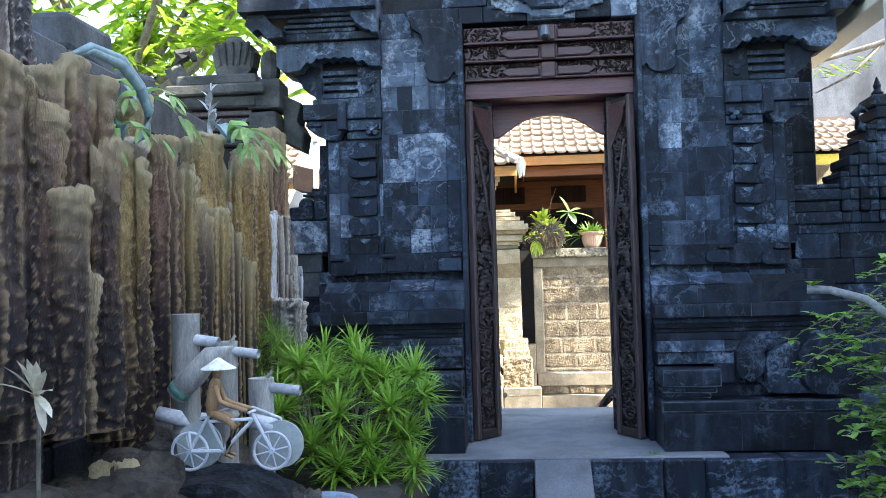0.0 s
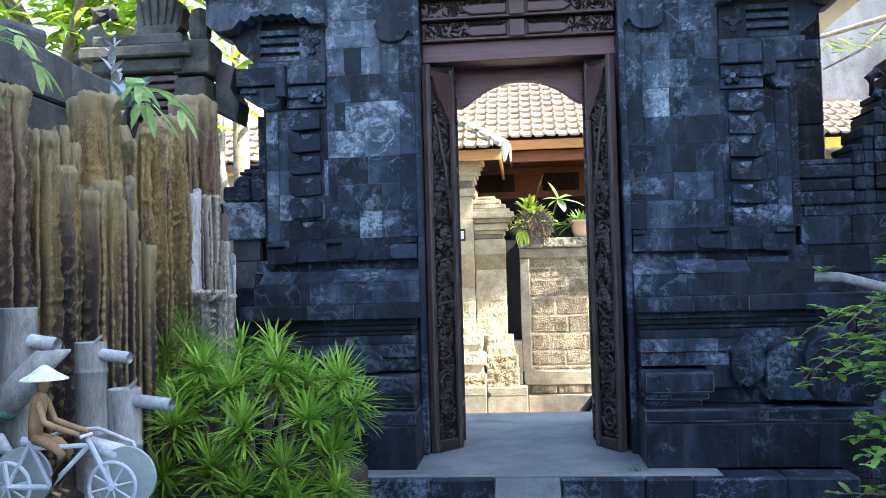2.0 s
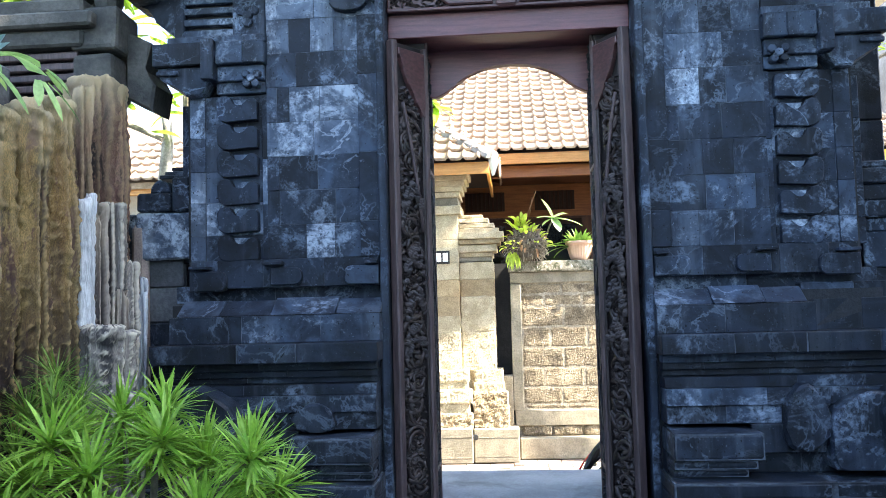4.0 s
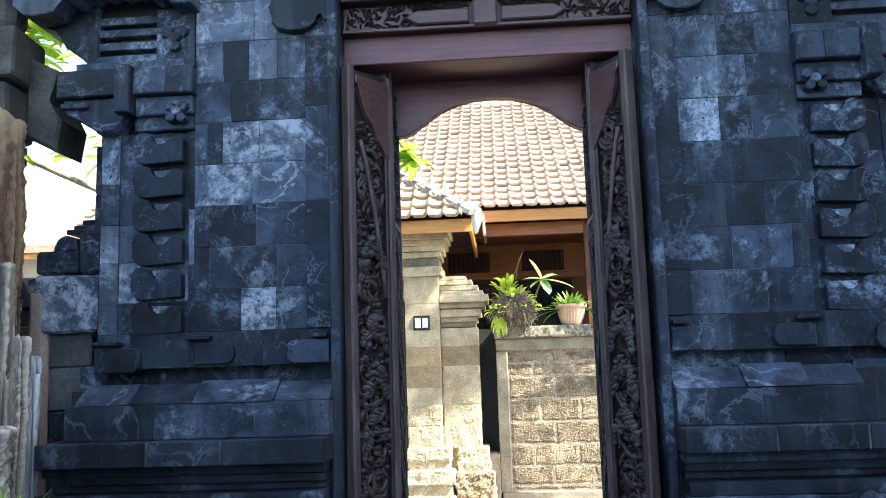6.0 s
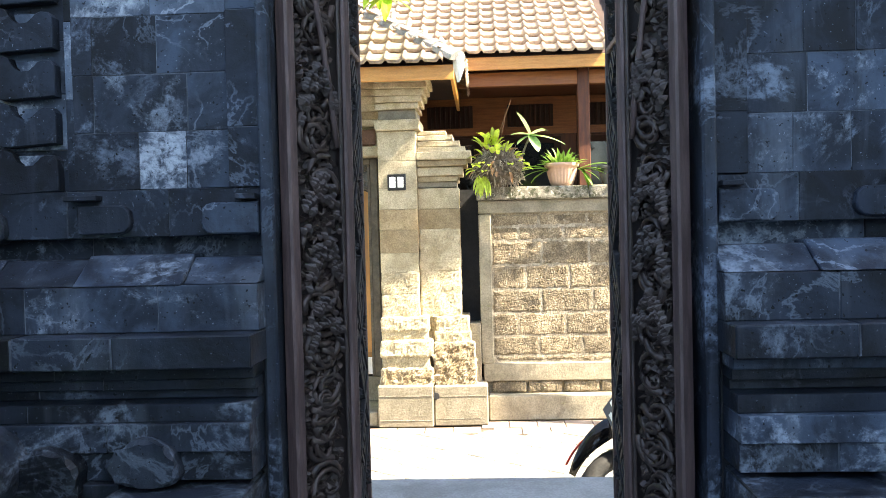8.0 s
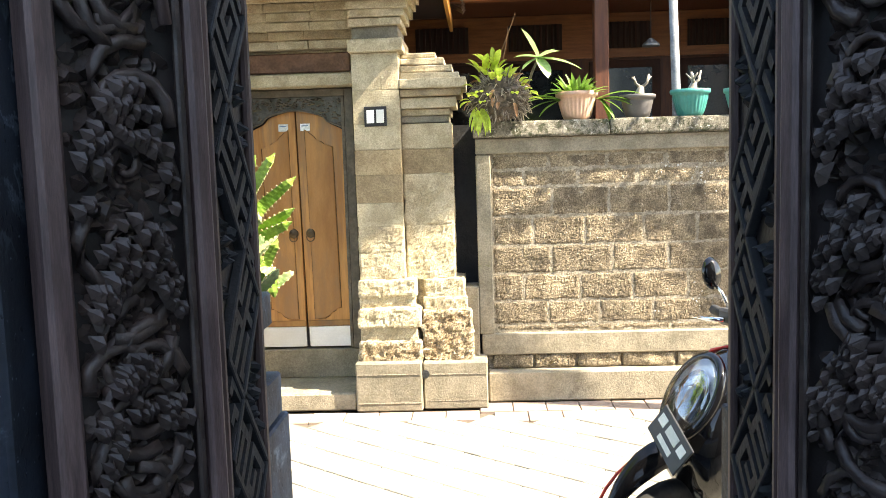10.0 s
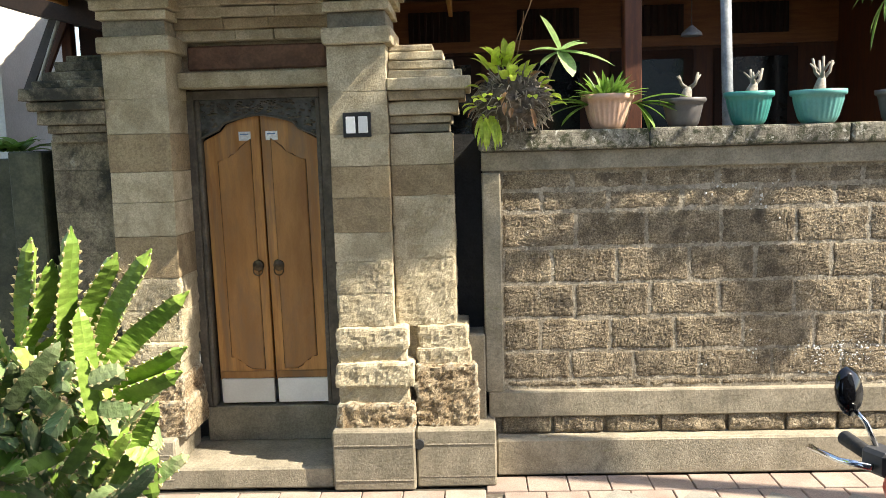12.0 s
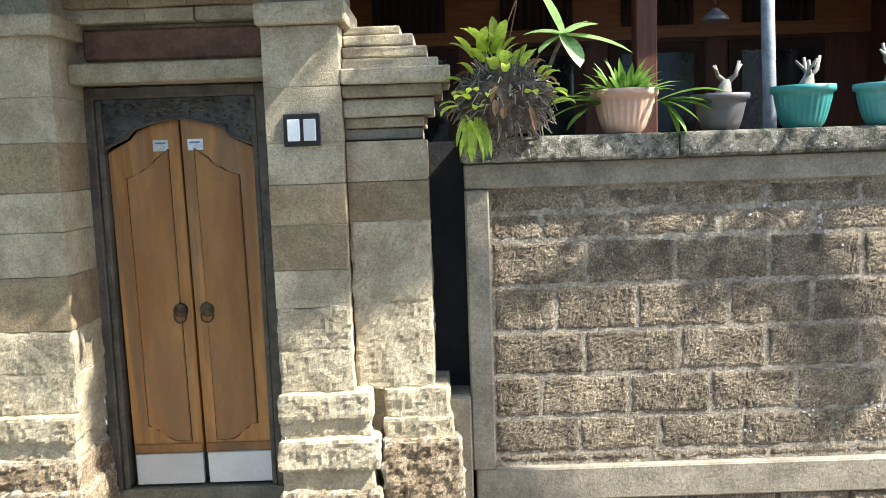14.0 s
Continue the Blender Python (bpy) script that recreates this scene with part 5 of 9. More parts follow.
# teak double door
td = thing("house_door", (-1.155, 11.05, 0.355), "closed teak double door with carved head and pale kick plates", "door", kind="structure")
for x0, x1, z0, z1 in ((-1.60, -1.545, 0.36, 2.36), (-0.765, -0.70, 0.36, 2.36), (-1.545, -0.765, 2.305, 2.36)):
    part("jamb", boxm(x0, x1, 10.985, 11.14, z0, z1, 0.006), TEAK_GREY, td)
for x0, x1 in ((-1.545, -1.515), (-0.795, -0.765)):
    part("jamb_bead", boxm(x0, x1, 11.0, 11.1, 0.36, 2.305, 0.008), TEAK_GREY, td)
rng = random.Random(4)
for x0, x1, f in ((-1.515, -1.159, -1), (-1.150, -0.795, 1)):
    top = []
    n = 12
    for i in range(n + 1):
        t = i / n if f > 0 else 1 - i / n
        zc = 2.20 - 0.12 * t ** 1.6 - (0.03 * (1 if t > 0.62 else 0))
        top.append((x0 + (x1 - x0) * i / n, zc))
    leaf = part("leaf", prismm([(x0, 11.045, 0.52), (x1 - 0.004 if f < 0 else x1, 11.045, 0.52)] + [(a, 11.045, b) for a, b in reversed(top)], (0, 0.04, 0), 0.003), TEAK, td)
    xi, xo = (x1 - 0.06, x0 + 0.085) if f < 0 else (x0 + 0.06, x1 - 0.085)
    fld = [(xo + (xi - xo) * u, z) for u, z in ((0, 0.672), (0.14, 0.675), (0.22, 0.652), (0.36, 0.640), (0.46, 0.612), (0.62, 0.594), (1, 0.590), (1, 2.06), (0.86, 2.035), (0.68, 2.008), (0.56, 1.968), (0.40, 1.962), (0.26, 1.935), (0, 1.925))]
    part("field", prismm([(a, 11.036, b) for a, b in fld], (0, 0.012, 0), 0.005), TEAK_FIELD, leaf)
    part("groove", tubem([(a, 11.0445, b) for a, b in fld] + [(fld[0][0], 11.0445, fld[0][1])], 0.0042, 6), DOOR_GROOVE, leaf)
    part("bottom_rail", boxm(x0 + 0.005, x1 - 0.006, 11.034, 11.047, 0.532, 0.578, 0.003), TEAK_FIELD, leaf)
    plate = part("kick_plate", boxm(x0 + 0.012, x1 - 0.004, 11.022, 11.045, 0.375, 0.53, 0.002), surface("pale_aluminium", (0.74, 0.73, 0.70), (0.82, 0.81, 0.78), 6, rough=(0.4, 0.55), bump=0.05, grit=0.05), leaf, "pale metal kick plate")
    cx = x1 - 0.062 if f < 0 else x0 + 0.062
    ring = bmesh.new()
    add_tube(ring, [(cx + 0.030 * math.cos(a), 11.026, 1.232 + 0.032 * math.sin(a)) for a in (2 * math.pi * i / 14 for i in range(15))], 0.004, 6)
    add_tube(ring, [(cx, 11.045, 1.262), (cx, 11.03, 1.262), (cx, 11.02, 1.262)], [0.038, 0.034, 0.012], 14)
    part("ring_handle", ring, surface("dark_bronze", (0.07, 0.05, 0.03), (0.12, 0.085, 0.05), 20, rough=(0.4, 0.55), metal=0.6, bump=0.1), leaf)
    sx = x1 - 0.13 if f < 0 else x0 + 0.03
    part("sticker", boxm(sx, sx + 0.075, 11.0425, 11.046, 2.05, 2.105), surface("paper_white", (0.66, 0.68, 0.70), (0.72, 0.74, 0.76), 9, bump=0.02), leaf, "small white paper sticker")
    part("sticker_print", boxm(sx + 0.01, sx + 0.06, 11.041, 11.0445, 2.085, 2.092), surface("print_blue", (0.12, 0.2, 0.35), (0.14, 0.22, 0.38), 9, bump=0.0), leaf)
# the leaves hang a little askew
for ob in td.children_recursive:
    if ob.name.split(".")[0] in ("leaf", "field", "groove", "bottom_rail", "kick_plate", "ring_handle"):
        for v in ob.data.vertices:
            v.co.x += 0.022 * (2.2 - 0.355 - v.co.z) / 1.8
spandrel = [(-1.515, 2.305), (-0.795, 2.305), (-0.795, 2.08)]
for i in range(21):
    t = i / 20
    x = -0.795 - 0.72 * t
    e = abs(t - 0.5) * 2
    spandrel.append((x, 2.205 - 0.105 * e ** 1.6 - (0.03 if e > 0.62 else 0)))
part("carved_head", prismm([(a, 11.02, b) for a, b in spandrel], (0, 0.03, 0), 0.003), CARVED_HEAD, td)
edge = bmesh.new()
add_tube(edge, [(a, 11.016, b) for a, b in spandrel[3:]], 0.008, 6)
part("head_edge", edge, TEAK_GREY, td)
bm = bmesh.new()
for i in range(150):
    t = rng.random()
    x = -0.80 - 0.71 * t
    e = abs(t - 0.5) * 2
    lo = 2.225 - 0.105 * e ** 1.6 - (0.03 if e > 0.62 else 0)
    z = rng.uniform(lo, 2.29)
    r, a = rng.uniform(0.008, 0.02), rng.uniform(0, 6.28)
    c = Vector((x, 11.02, z))
    ring = [bm.verts.new(c + Vector((r * math.cos(a + b), 0, 0.5 * r * math.sin(a + b)))) for b in (2 * math.pi * j / 5 for j in range(5))]
    tip = bm.verts.new(c + Vector((0, -0.014, 0)))
    for j in range(5):
        bm.faces.new((ring[j], ring[(j + 1) % 5], tip))
tagged(part("head_carving", bm, TEAK_GREY, td), kind="stuff")
# house number plate: plain bars
plate = thing("number_plate", (-0.475, 10.595, 2.12), "black number plate with two pale bars on the pilaster", "sign")
part("plate", boxm(-0.565, -0.405, 10.588, 10.599, 2.045, 2.185, 0.004), surface("plate_black", (0.01, 0.01, 0.01), (0.018, 0.018, 0.018), 9, rough=(0.4, 0.6), bump=0.03), plate)
for x0, x1 in ((-0.548, -0.494), (-0.478, -0.424)):
    part("bar", boxm(x0, x1, 10.583, 10.589, 2.068, 2.162, 0.003), surface("plate_white", (0.72, 0.72, 0.70), (0.78, 0.78, 0.76), 9, bump=0.02, grit=0.05), plate)


# ---- tiled roofs ----
def tile_mesh(w=0.15, ln=0.25, thick=0.03):
    """A flat clay tile with a raised roll along one side and a thick, slightly rounded nose."""
    bm = bmesh.new()
    prof = [(w * (t - 0.5), h) for t, h in ((0.0, 0.004), (0.12, 0.0), (0.5, -0.003), (0.70, 0.0), (0.78, 0.016), (0.87, 0.026), (0.96, 0.018), (1.02, 0.004), (1.03, -0.012))]
    up0, up1, lo0, lo1 = [], [], [], []
    for x, z in prof:
        up0.append(bm.verts.new((x, -0.015, z + thick)))
        lo0.append(bm.verts.new((x, -0.015, z)))
        up1.append(bm.verts.new((x, ln, z + 0.002)))
    for i in range(8):
        bm.faces.new((up0[i], up0[i + 1], up1[i + 1], up1[i]))
        bm.faces.new((lo0[i], lo0[i + 1], up0[i + 1], up0[i]))
    me = bpy.data.meshes.new("roof_tile")
    bm.to_mesh(me)
    bm.free()
    me.materials.append(TILE)
    me.polygons.foreach_set("use_smooth", [True] * len(me.polygons))
    return me


TILE_ME = tile_mesh()


def tile_slope(root, eave_a, eave_b, up, rows, keep, rng, pitch_w=0.15, pitch_l=0.205, mesh=TILE_ME):
    """Tiles from an eave line upwards; keep(s, r) in metres along the eave and up the slope says where tiles lie."""
    a, b, up = Vector(eave_a), Vector(eave_b), Vector(up).normalized()
    along = (b - a).normalized()
    nrm = along.cross(up).normalized()
    ln = (b - a).length
    base = Matrix((along, up, nrm)).transposed().to_4x4()
    o = origin_of(root)
    for r in range(rows):
        for c in range(int(ln / pitch_w)):
            s_at, r_at = (c + 0.5) * pitch_w, r * pitch_l
            if not keep(s_at, r_at):
                continue
            ob = new("roof_tile", mesh)
            p = a + along * s_at + up * r_at + nrm * (0.03 + rng.uniform(-0.004, 0.004)) - o
            ob.parent = root
            ob.matrix_basis = Matrix.Translation(p) @ base @ Matrix.Rotation(rng.uniform(-0.02, 0.02), 4, "Z") @ Matrix.Rotation(-0.06, 4, "X")


def cap_run(root, a, b, n, r=0.085, material=TILE_CAP, rng=random):
    a, b = Vector(a), Vector(b)
    for i in range(n):
        p, q = a.lerp(b, i / n), a.lerp(b, (i + 1.12) / n)
        bm = bmesh.new()
        d = (q - p).normalized()
        side = d.cross(Vector((0, 0, 1))).normalized()
        up = side.cross(d)
        rows = []
        for e, rr in ((p, r * 1.12), (q, r * 0.92)):
            rows.append([bm.verts.new(e + side * rr * math.cos(t) + up * (rr * math.sin(t) - 0.02) + Vector((0, 0, rng.uniform(0, 0.004)))) for t in (math.pi * k / 6 for k in range(7))])
        for k in range(6):
            bm.faces.new((rows[0][k], rows[0][k + 1], rows[1][k + 1], rows[1][k]))
        bm.faces.new(rows[0])
        bm.faces.new(rows[1][::-1])
        part("ridge_tile", bm, material, root, smooth=False)


gr = thing("gate_roof", (-1.1, 10.9, 3.1), "small hipped clay tile roof with orange fascia over the house gate", "roof", kind="structure")
E0, E1, EY, EZ = -2.45, 0.04, 10.33, 3.07
sl = math.radians(36)
deck = bmesh.new()
ridge_h = 0.72
pts = [(E0, EY, EZ), (E1, EY, EZ), (E1, EY + 1.98, EZ), (E0, EY + 1.98, EZ), (E0 + 0.99, EY + 0.99, EZ + ridge_h), (E1 - 0.99, EY + 0.99, EZ + ridge_h)]
vs = [deck.verts.new(p) for p in pts]
for q in ((0, 1, 5, 4), (1, 2, 5), (2, 3, 4, 5), (3, 0, 4), (3, 2, 1, 0)):
    deck.faces.new([vs[i] for i in q])
part("deck", deck, DARK_SLAT, gr)
for x0, x1, y0, y1 in ((E0, E1, EY, EY + 0.03), (E1 - 0.03, E1, EY + 0.03, EY + 1.98), (E0, E0 + 0.03, EY + 0.03, EY + 1.98)):
    part("fascia", boxm(x0, x1, y0, y1, EZ - 0.125, EZ - 0.002, 0.004), FASCIA, gr)
part("soffit", boxm(E0 + 0.03, E1 - 0.03, EY + 0.03, EY + 0.5, EZ - 0.035, EZ - 0.012), FASCIA, gr)
rng = random.Random(2)
upv = (0, 0.99, ridge_h)
tile_slope(gr, (E0, EY - 0.06, EZ - 0.01), (E1, EY - 0.06, EZ - 0.01), upv, 6, lambda s_, r_: r_ * 0.81 < s_ + 0.05 and r_ * 0.81 < (E1 - E0 - s_) + 0.05 and r_ < 1.2, rng)
tile_slope(gr, (E1 + 0.06, EY, EZ - 0.01), (E1 + 0.06, EY + 1.98, EZ - 0.01), (-0.99, 0, ridge_h), 6, lambda s_, r_: r_ * 0.81 < s_ + 0.02 and r_ * 0.81 < 1.98 - s_ and r_ < 1.2, rng)
cap_run(gr, (E1 + 0.04, EY - 0.05, EZ + 0.03), (E1 - 0.99, EY + 0.99, EZ + ridge_h + 0.05), 6, 0.08, TILE_CAP, rng)
cap_run(gr, (E0 + 0.99, EY + 0.99, EZ + ridge_h + 0.06), (E1 - 0.99, EY + 0.99, EZ + ridge_h + 0.06), 4, 0.08, TILE_CAP, rng)
orn = [(E1 + 0.02, EY - 0.06, EZ + 0.10), (E1 + 0.08, EY - 0.08, EZ + 0.06), (E1 + 0.10, EY - 0.09, EZ - 0.04), (E1 + 0.055, EY - 0.08, EZ - 0.16), (E1 + 0.03, EY - 0.07, EZ - 0.04)]
part("corner_finial", prismm(orn, (-0.03, 0.05, 0), 0.006), WHITE_PLASTER, gr, "flaking white corner finial")

hr = thing("house_roof", (1.2, 13.0, 3.4), "sunlit clay tile roof of the house behind the wall", "roof", kind="structure")
HY, HZ, HP = 11.55, 3.36, math.radians(33)
part("deck", prismm([(-2.5, HY, HZ), (-2.5, HY + 5.6, HZ + 5.6 * math.tan(HP)), (-2.5, HY + 5.6, HZ + 5.6 * math.tan(HP) - 0.1), (-2.5, HY, HZ - 0.03)], (5.9, 0, 0)), DARK_SLAT, hr)
part("fascia", boxm(-2.5, 3.4, HY - 0.01, HY + 0.02, HZ - 0.13, HZ - 0.005, 0.004), FASCIA, hr)
tile_slope(hr, (-0.9, HY - 0.05, HZ), (1.65, HY - 0.05, HZ), (0, math.cos(HP), math.sin(HP)), 20, lambda s_, r_: r_ < 3.9, rng)
# further tiles, too far to pick out one by one
rest = bmesh.new()
for x0, x1, low in ((-2.5, -0.95, 0.0), (1.65, 3.3, 0.0), (-0.9, 1.65, 3.95)):
    x = x0
    while x < x1:
        r = low
        while r < 6.3:
            p = Vector((x, HY - 0.05 + r * math.cos(HP), HZ + 0.03 + r * math.sin(HP)))
            up = Vector((0, math.cos(HP), math.sin(HP))) * 0.23
            nr = Vector((0, -math.sin(HP), math.cos(HP)))
            v = [rest.verts.new(p + Vector((dx, 0, 0)) + nr * dz) for dx, dz in ((0, 0.0), (0.105, 0.0), (0.13, 0.026), (0.152, 0.002))]
            w = [rest.verts.new(q.co + up - nr * 0.016) for q in v]
            for k in range(3):
                rest.faces.new((v[k], v[k + 1], w[k + 1], w[k]))
            r += 0.205
        x += 0.15
tagged(part("far_tiles", rest, TILE, hr), kind="stuff")

# house front under the roof
FY = 13.4
hf = thing("house_front", (1.2, FY, 0.0), "red-brown timber house front with slatted vents in shade", "house", kind="structure")
part("wall", boxm(-2.5, 3.4, FY, FY + 0.1, 0.0, 4.4), HOUSE_WOOD, hf)
part("floor", boxm(-2.5, 3.4, 11.15, FY, 0.0, 0.5), CEMENT, hf)
# upper boards lightened to carry the bounced light
part("frieze", boxm(-2.5, 3.4, FY - 0.03, FY, 2.79, 3.235, 0.004), BOUNCE_LIT_WOOD, hf)
for x in (-1.35, 1.28, 3.3):
    post = part("post", boxm(x - 0.06, x + 0.06, 11.72, 11.84, 0.5, 3.3, 0.008), HOUSE_WOOD, hf)
    part("post_foot", boxm(x - 0.09, x + 0.09, 11.69, 11.87, 0.5, 0.75, 0.01), CEMENT, hf)
part("ceiling", boxm(-2.5, 3.4, 11.86, FY, 3.24, 3.27), HOUSE_WOOD, hf)
for x in (-2.5, 3.35):
    part("end_wall", boxm(x, x + 0.05, 11.9, FY, 0.0, 3.24), HOUSE_WOOD, hf)
part("beam", boxm(-2.5, 3.4, 11.73, 11.83, 3.10, 3.24, 0.005), BOUNCE_LIT_WOOD, hf)
for x in (-0.85, -0.1, 0.85, 1.75, 2.65):
    # lower boards darkened to carry the verandah's shade
    win = part("window", boxm(x - 0.36, x + 0.36, FY - 0.04, FY, 0.95, 2.76, 0.006), SHADE_BOARD, hf)
    part("vent_back", boxm(x - 0.27, x + 0.27, FY - 0.048, FY - 0.042, 2.88, 3.14), DARK_SLAT, win)
    for i in range(9):
        part("slat", boxm(x - 0.25 + i * 0.058, x - 0.225 + i * 0.058, FY - 0.07, FY - 0.048, 2.88, 3.14, 0.003), SHADE_BOARD, win)
    part("pane", boxm(x - 0.27, x + 0.27, FY - 0.052, FY - 0.044, 1.05, 2.68), GLASS_DARK, win)

# ---- lane paving ----
def paving():
    rng = random.Random(9)
    sz, gap = 0.24, 0.006
    half = sz / 2 - gap / 2
    me = mesh_of(boxm(-half, half, -half, half, -0.06, 0.0, 0.004), "paver", PAVER)
    me2 = mesh_of(boxm(-half, half, -half * 0.9, half * 0.9, -0.06, 0.0, 0.004), "paver", PAVER_RED)
    rest = bmesh.new()
    d = Vector((math.cos(radians(-38)), math.sin(radians(-38)), 0))
    e = Vector((-d.y, d.x, 0))
    n = 0
    for i in range(-60, 60):
        for j in range(-60, 60):
            p = Vector((0.4, 8.6, 0)) + d * sz * (i + 0.5 * (j % 2)) + e * sz * j
            if not (6.55 < p.y < 10.30 and -7 < p.x < 9):
                continue
            z = rng.uniform(-0.003, 0.002)
            if 8.3 < p.y and -2.5 < p.x < 3.2:
                ob = new("paver", me)
                ob.parent = street_bed
                ob.matrix_basis = Matrix.Translation((p.x, p.y, z)) @ Matrix.Rotation(radians(-38), 4, "Z")
            else:
                m = Matrix.Translation((p.x, p.y, z)) @ Matrix.Rotation(radians(-38), 4, "Z")
                q = [rest.verts.new(m @ Vector(c)) for c in ((-half, -half, 0), (half, -half, 0), (half, half, 0), (-half, half, 0), (-half, -half, -0.03), (half, -half, -0.03), (half, half, -0.03), (-half, half, -0.03))]
                for f in ((0, 1, 2, 3), (0, 4, 5, 1), (1, 5, 6, 2), (2, 6, 7, 3), (3, 7, 4, 0)):
                    rest.faces.new([q[k] for k in f])
    ob = part("far_pavers", rest, PAVER, street_bed)
    tagged(ob, kind="stuff")
    x = -4.0
    while x < 5:
        y = 10.36 if x < 0.2 else 10.55
        ob = new("paver", me2)
        ob.parent = street_bed
        ob.matrix_basis = Matrix.Translation((x, y, rng.uniform(-0.002, 0.003)))
        if x >= 0.2:
            ob = new("paver", me2)
            ob.parent = street_bed
            ob.matrix_basis = Matrix.Translation((x + 0.1, y - 0.22, rng.uniform(-0.003, 0.001)))
        x += sz


paving()

# ---- round the courtyard ----
# unseen two-storey house added on the sun's side to keep the courtyard in shade
nh = thing("courtyard_house", (6.5, -1.0, 0.0), "unseen plain white two-storey house added to shade the courtyard", "house", kind="structure")
part("wall", boxm(4.6, 9.0, -7.0, 5.05, 0.0, 10.2), WHITE_PLASTER, nh)
part("roof", prismm([(4.4, -7.4, 10.2), (6.8, -7.4, 11.3), (9.4, -7.4, 10.2)], (0, 10.5, 0)), TILE, nh)
solo("wall_south", boxm(-6.0, 4.6, -5.2, -5.0, 0.0, 3.2), WHITE_PLASTER, "plain white courtyard wall", "wall", kind="structure")
solo("wall_back_west", boxm(-6.0, -5.8, -5.0, 5.6, 0.0, 3.0), GREY_STONE, "plain grey stone courtyard wall", "wall", kind="structure")
col = thing("porch_column", (2.12, 4.62, 0.0), "square cream plaster porch column with beam", "column")
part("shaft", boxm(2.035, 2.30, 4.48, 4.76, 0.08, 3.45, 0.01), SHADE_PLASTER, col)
part("beam", boxm(2.16, 2.34, 4.77, 7.4, 3.22, 3.44, 0.006), CREAM_PAINT, col)

# stone garden wall behind the petrified wood
lw = thing("wall_garden", (-2.0, 3.0, 0.0), "weathered grey stone garden wall with joints", "wall", kind="structure")
rng = random.Random(6)
part("core", boxm(-2.3, -1.99, 0.5, 5.4, 0.0, 2.66), LAVA_JOINT, lw)
z = 0.1
while z < 2.65:
    h = 0.3 if z < 2.2 else 0.28
    cuts = split_run(0.5, 5.3, 0.62, rng)
    for a, b in zip(cuts, cuts[1:]):
        part("stone", boxm(-2.32, -1.955 + rng.uniform(0, 0.012), a + 0.003, b - 0.003, z + 0.003, min(z + h, 2.72) - 0.003, 0.012, 0.004, rng), GREY_STONE, lw)
    z += h
for y, w, hh in ((3.55, 0.5, 0.2), (4.2, 0.3, 0.1)):
    part("cap_stone", boxm(-2.3, -1.96, y, y + w, 2.70, 2.70 + hh, 0.03, 0.02, rng, 2), GREY_STONE, lw)

# moulded pillar at the end of the garden wall
pl = thing("stone_pillar", (-1.85, 5.62, 0.0), "weathered grey stone pillar with slatted neck and crested cap", "pillar")
part("shaft", boxm(-2.12, -1.74, 5.44, 5.8, 0.0, 2.62, 0.01), MOSSY_STONE, pl)
for i in range(5):
    part("slat", boxm(-2.16, -1.70, 5.40, 5.84, 2.63 + i * 0.05, 2.665 + i * 0.05, 0.006), WOOD_EDGE, pl)
part("neck", boxm(-2.12, -1.74, 5.44, 5.8, 2.62, 2.9), LAVA_JOINT, pl)
for x0, x1, y0, z0, z1 in ((-2.2, -1.66, 5.36, 2.88, 2.96), (-2.26, -1.60, 5.32, 2.96, 3.03), (-2.2, -1.66, 5.36, 3.03, 3.10)):
    part("cap_course", boxm(x0, x1, y0, 5.88, z0, z1, 0.012, 0.003, rng), MOSSY_STONE, pl)
part("corner_block", boxm(-1.735, -1.505, 5.38, 5.62, 2.86, 3.06, 0.02, 0.006, rng, 2), MOSSY_STONE, pl)
part("corner_drop", boxm(-1.725, -1.53, 5.39, 5.60, 2.64, 2.855, 0.025, 0.006, rng, 2), MOSSY_STONE, pl)
part("bracket", prismm([(-1.52, 5.5, 2.66), (-1.40, 5.5, 2.60), (-1.38, 5.5, 2.72), (-1.44, 5.5, 2.80), (-1.40, 5.5, 2.92), (-1.52, 5.5, 2.98)], (0, 0.22, 0), 0.012), MOSSY_STONE, pl)
part("corner_knob", lathem((-1.60, 5.5, 3.06), [(0.045, 0), (0.065, 0.05), (0.068, 0.14), (0.05, 0.2), (0.01, 0.22)], 10), MOSSY_STONE, pl)
crest = [(-1.96, 3.10), (-1.74, 3.10), (-1.75, 3.16), (-1.72, 3.18), (-1.70, 3.28), (-1.73, 3.33), (-1.77, 3.30), (-1.80, 3.38), (-1.85, 3.395), (-1.90, 3.38), (-1.93, 3.30), (-1.97, 3.33), (-2.0, 3.28), (-1.98, 3.18), (-1.95, 3.16)]
part("crest", prismm([(x, 5.48, z) for x, z in crest], (0, 0.16, 0), 0.02), MOSSY_STONE, pl)
for i in range(5):
    x = -1.93 + i * 0.04
    part("crest_rib", tubem([(x, 5.475, 3.19), (x * 0.7 - 1.85 * 0.3 + (x + 1.85) * 0.7, 5.47, 3.34)], [0.008, 0.014], 6), MOSSY_STONE, pl)
pl.location.z -= 0.055
part("horn", tubem([(-2.2, 5.5, 3.02), (-2.26, 5.5, 3.12), (-2.22, 5.5, 3.22), (-2.14, 5.5, 3.24), (-2.12, 5.5, 3.18)], [0.07, 0.07, 0.06, 0.04, 0.02], 8), MOSSY_STONE, pl)

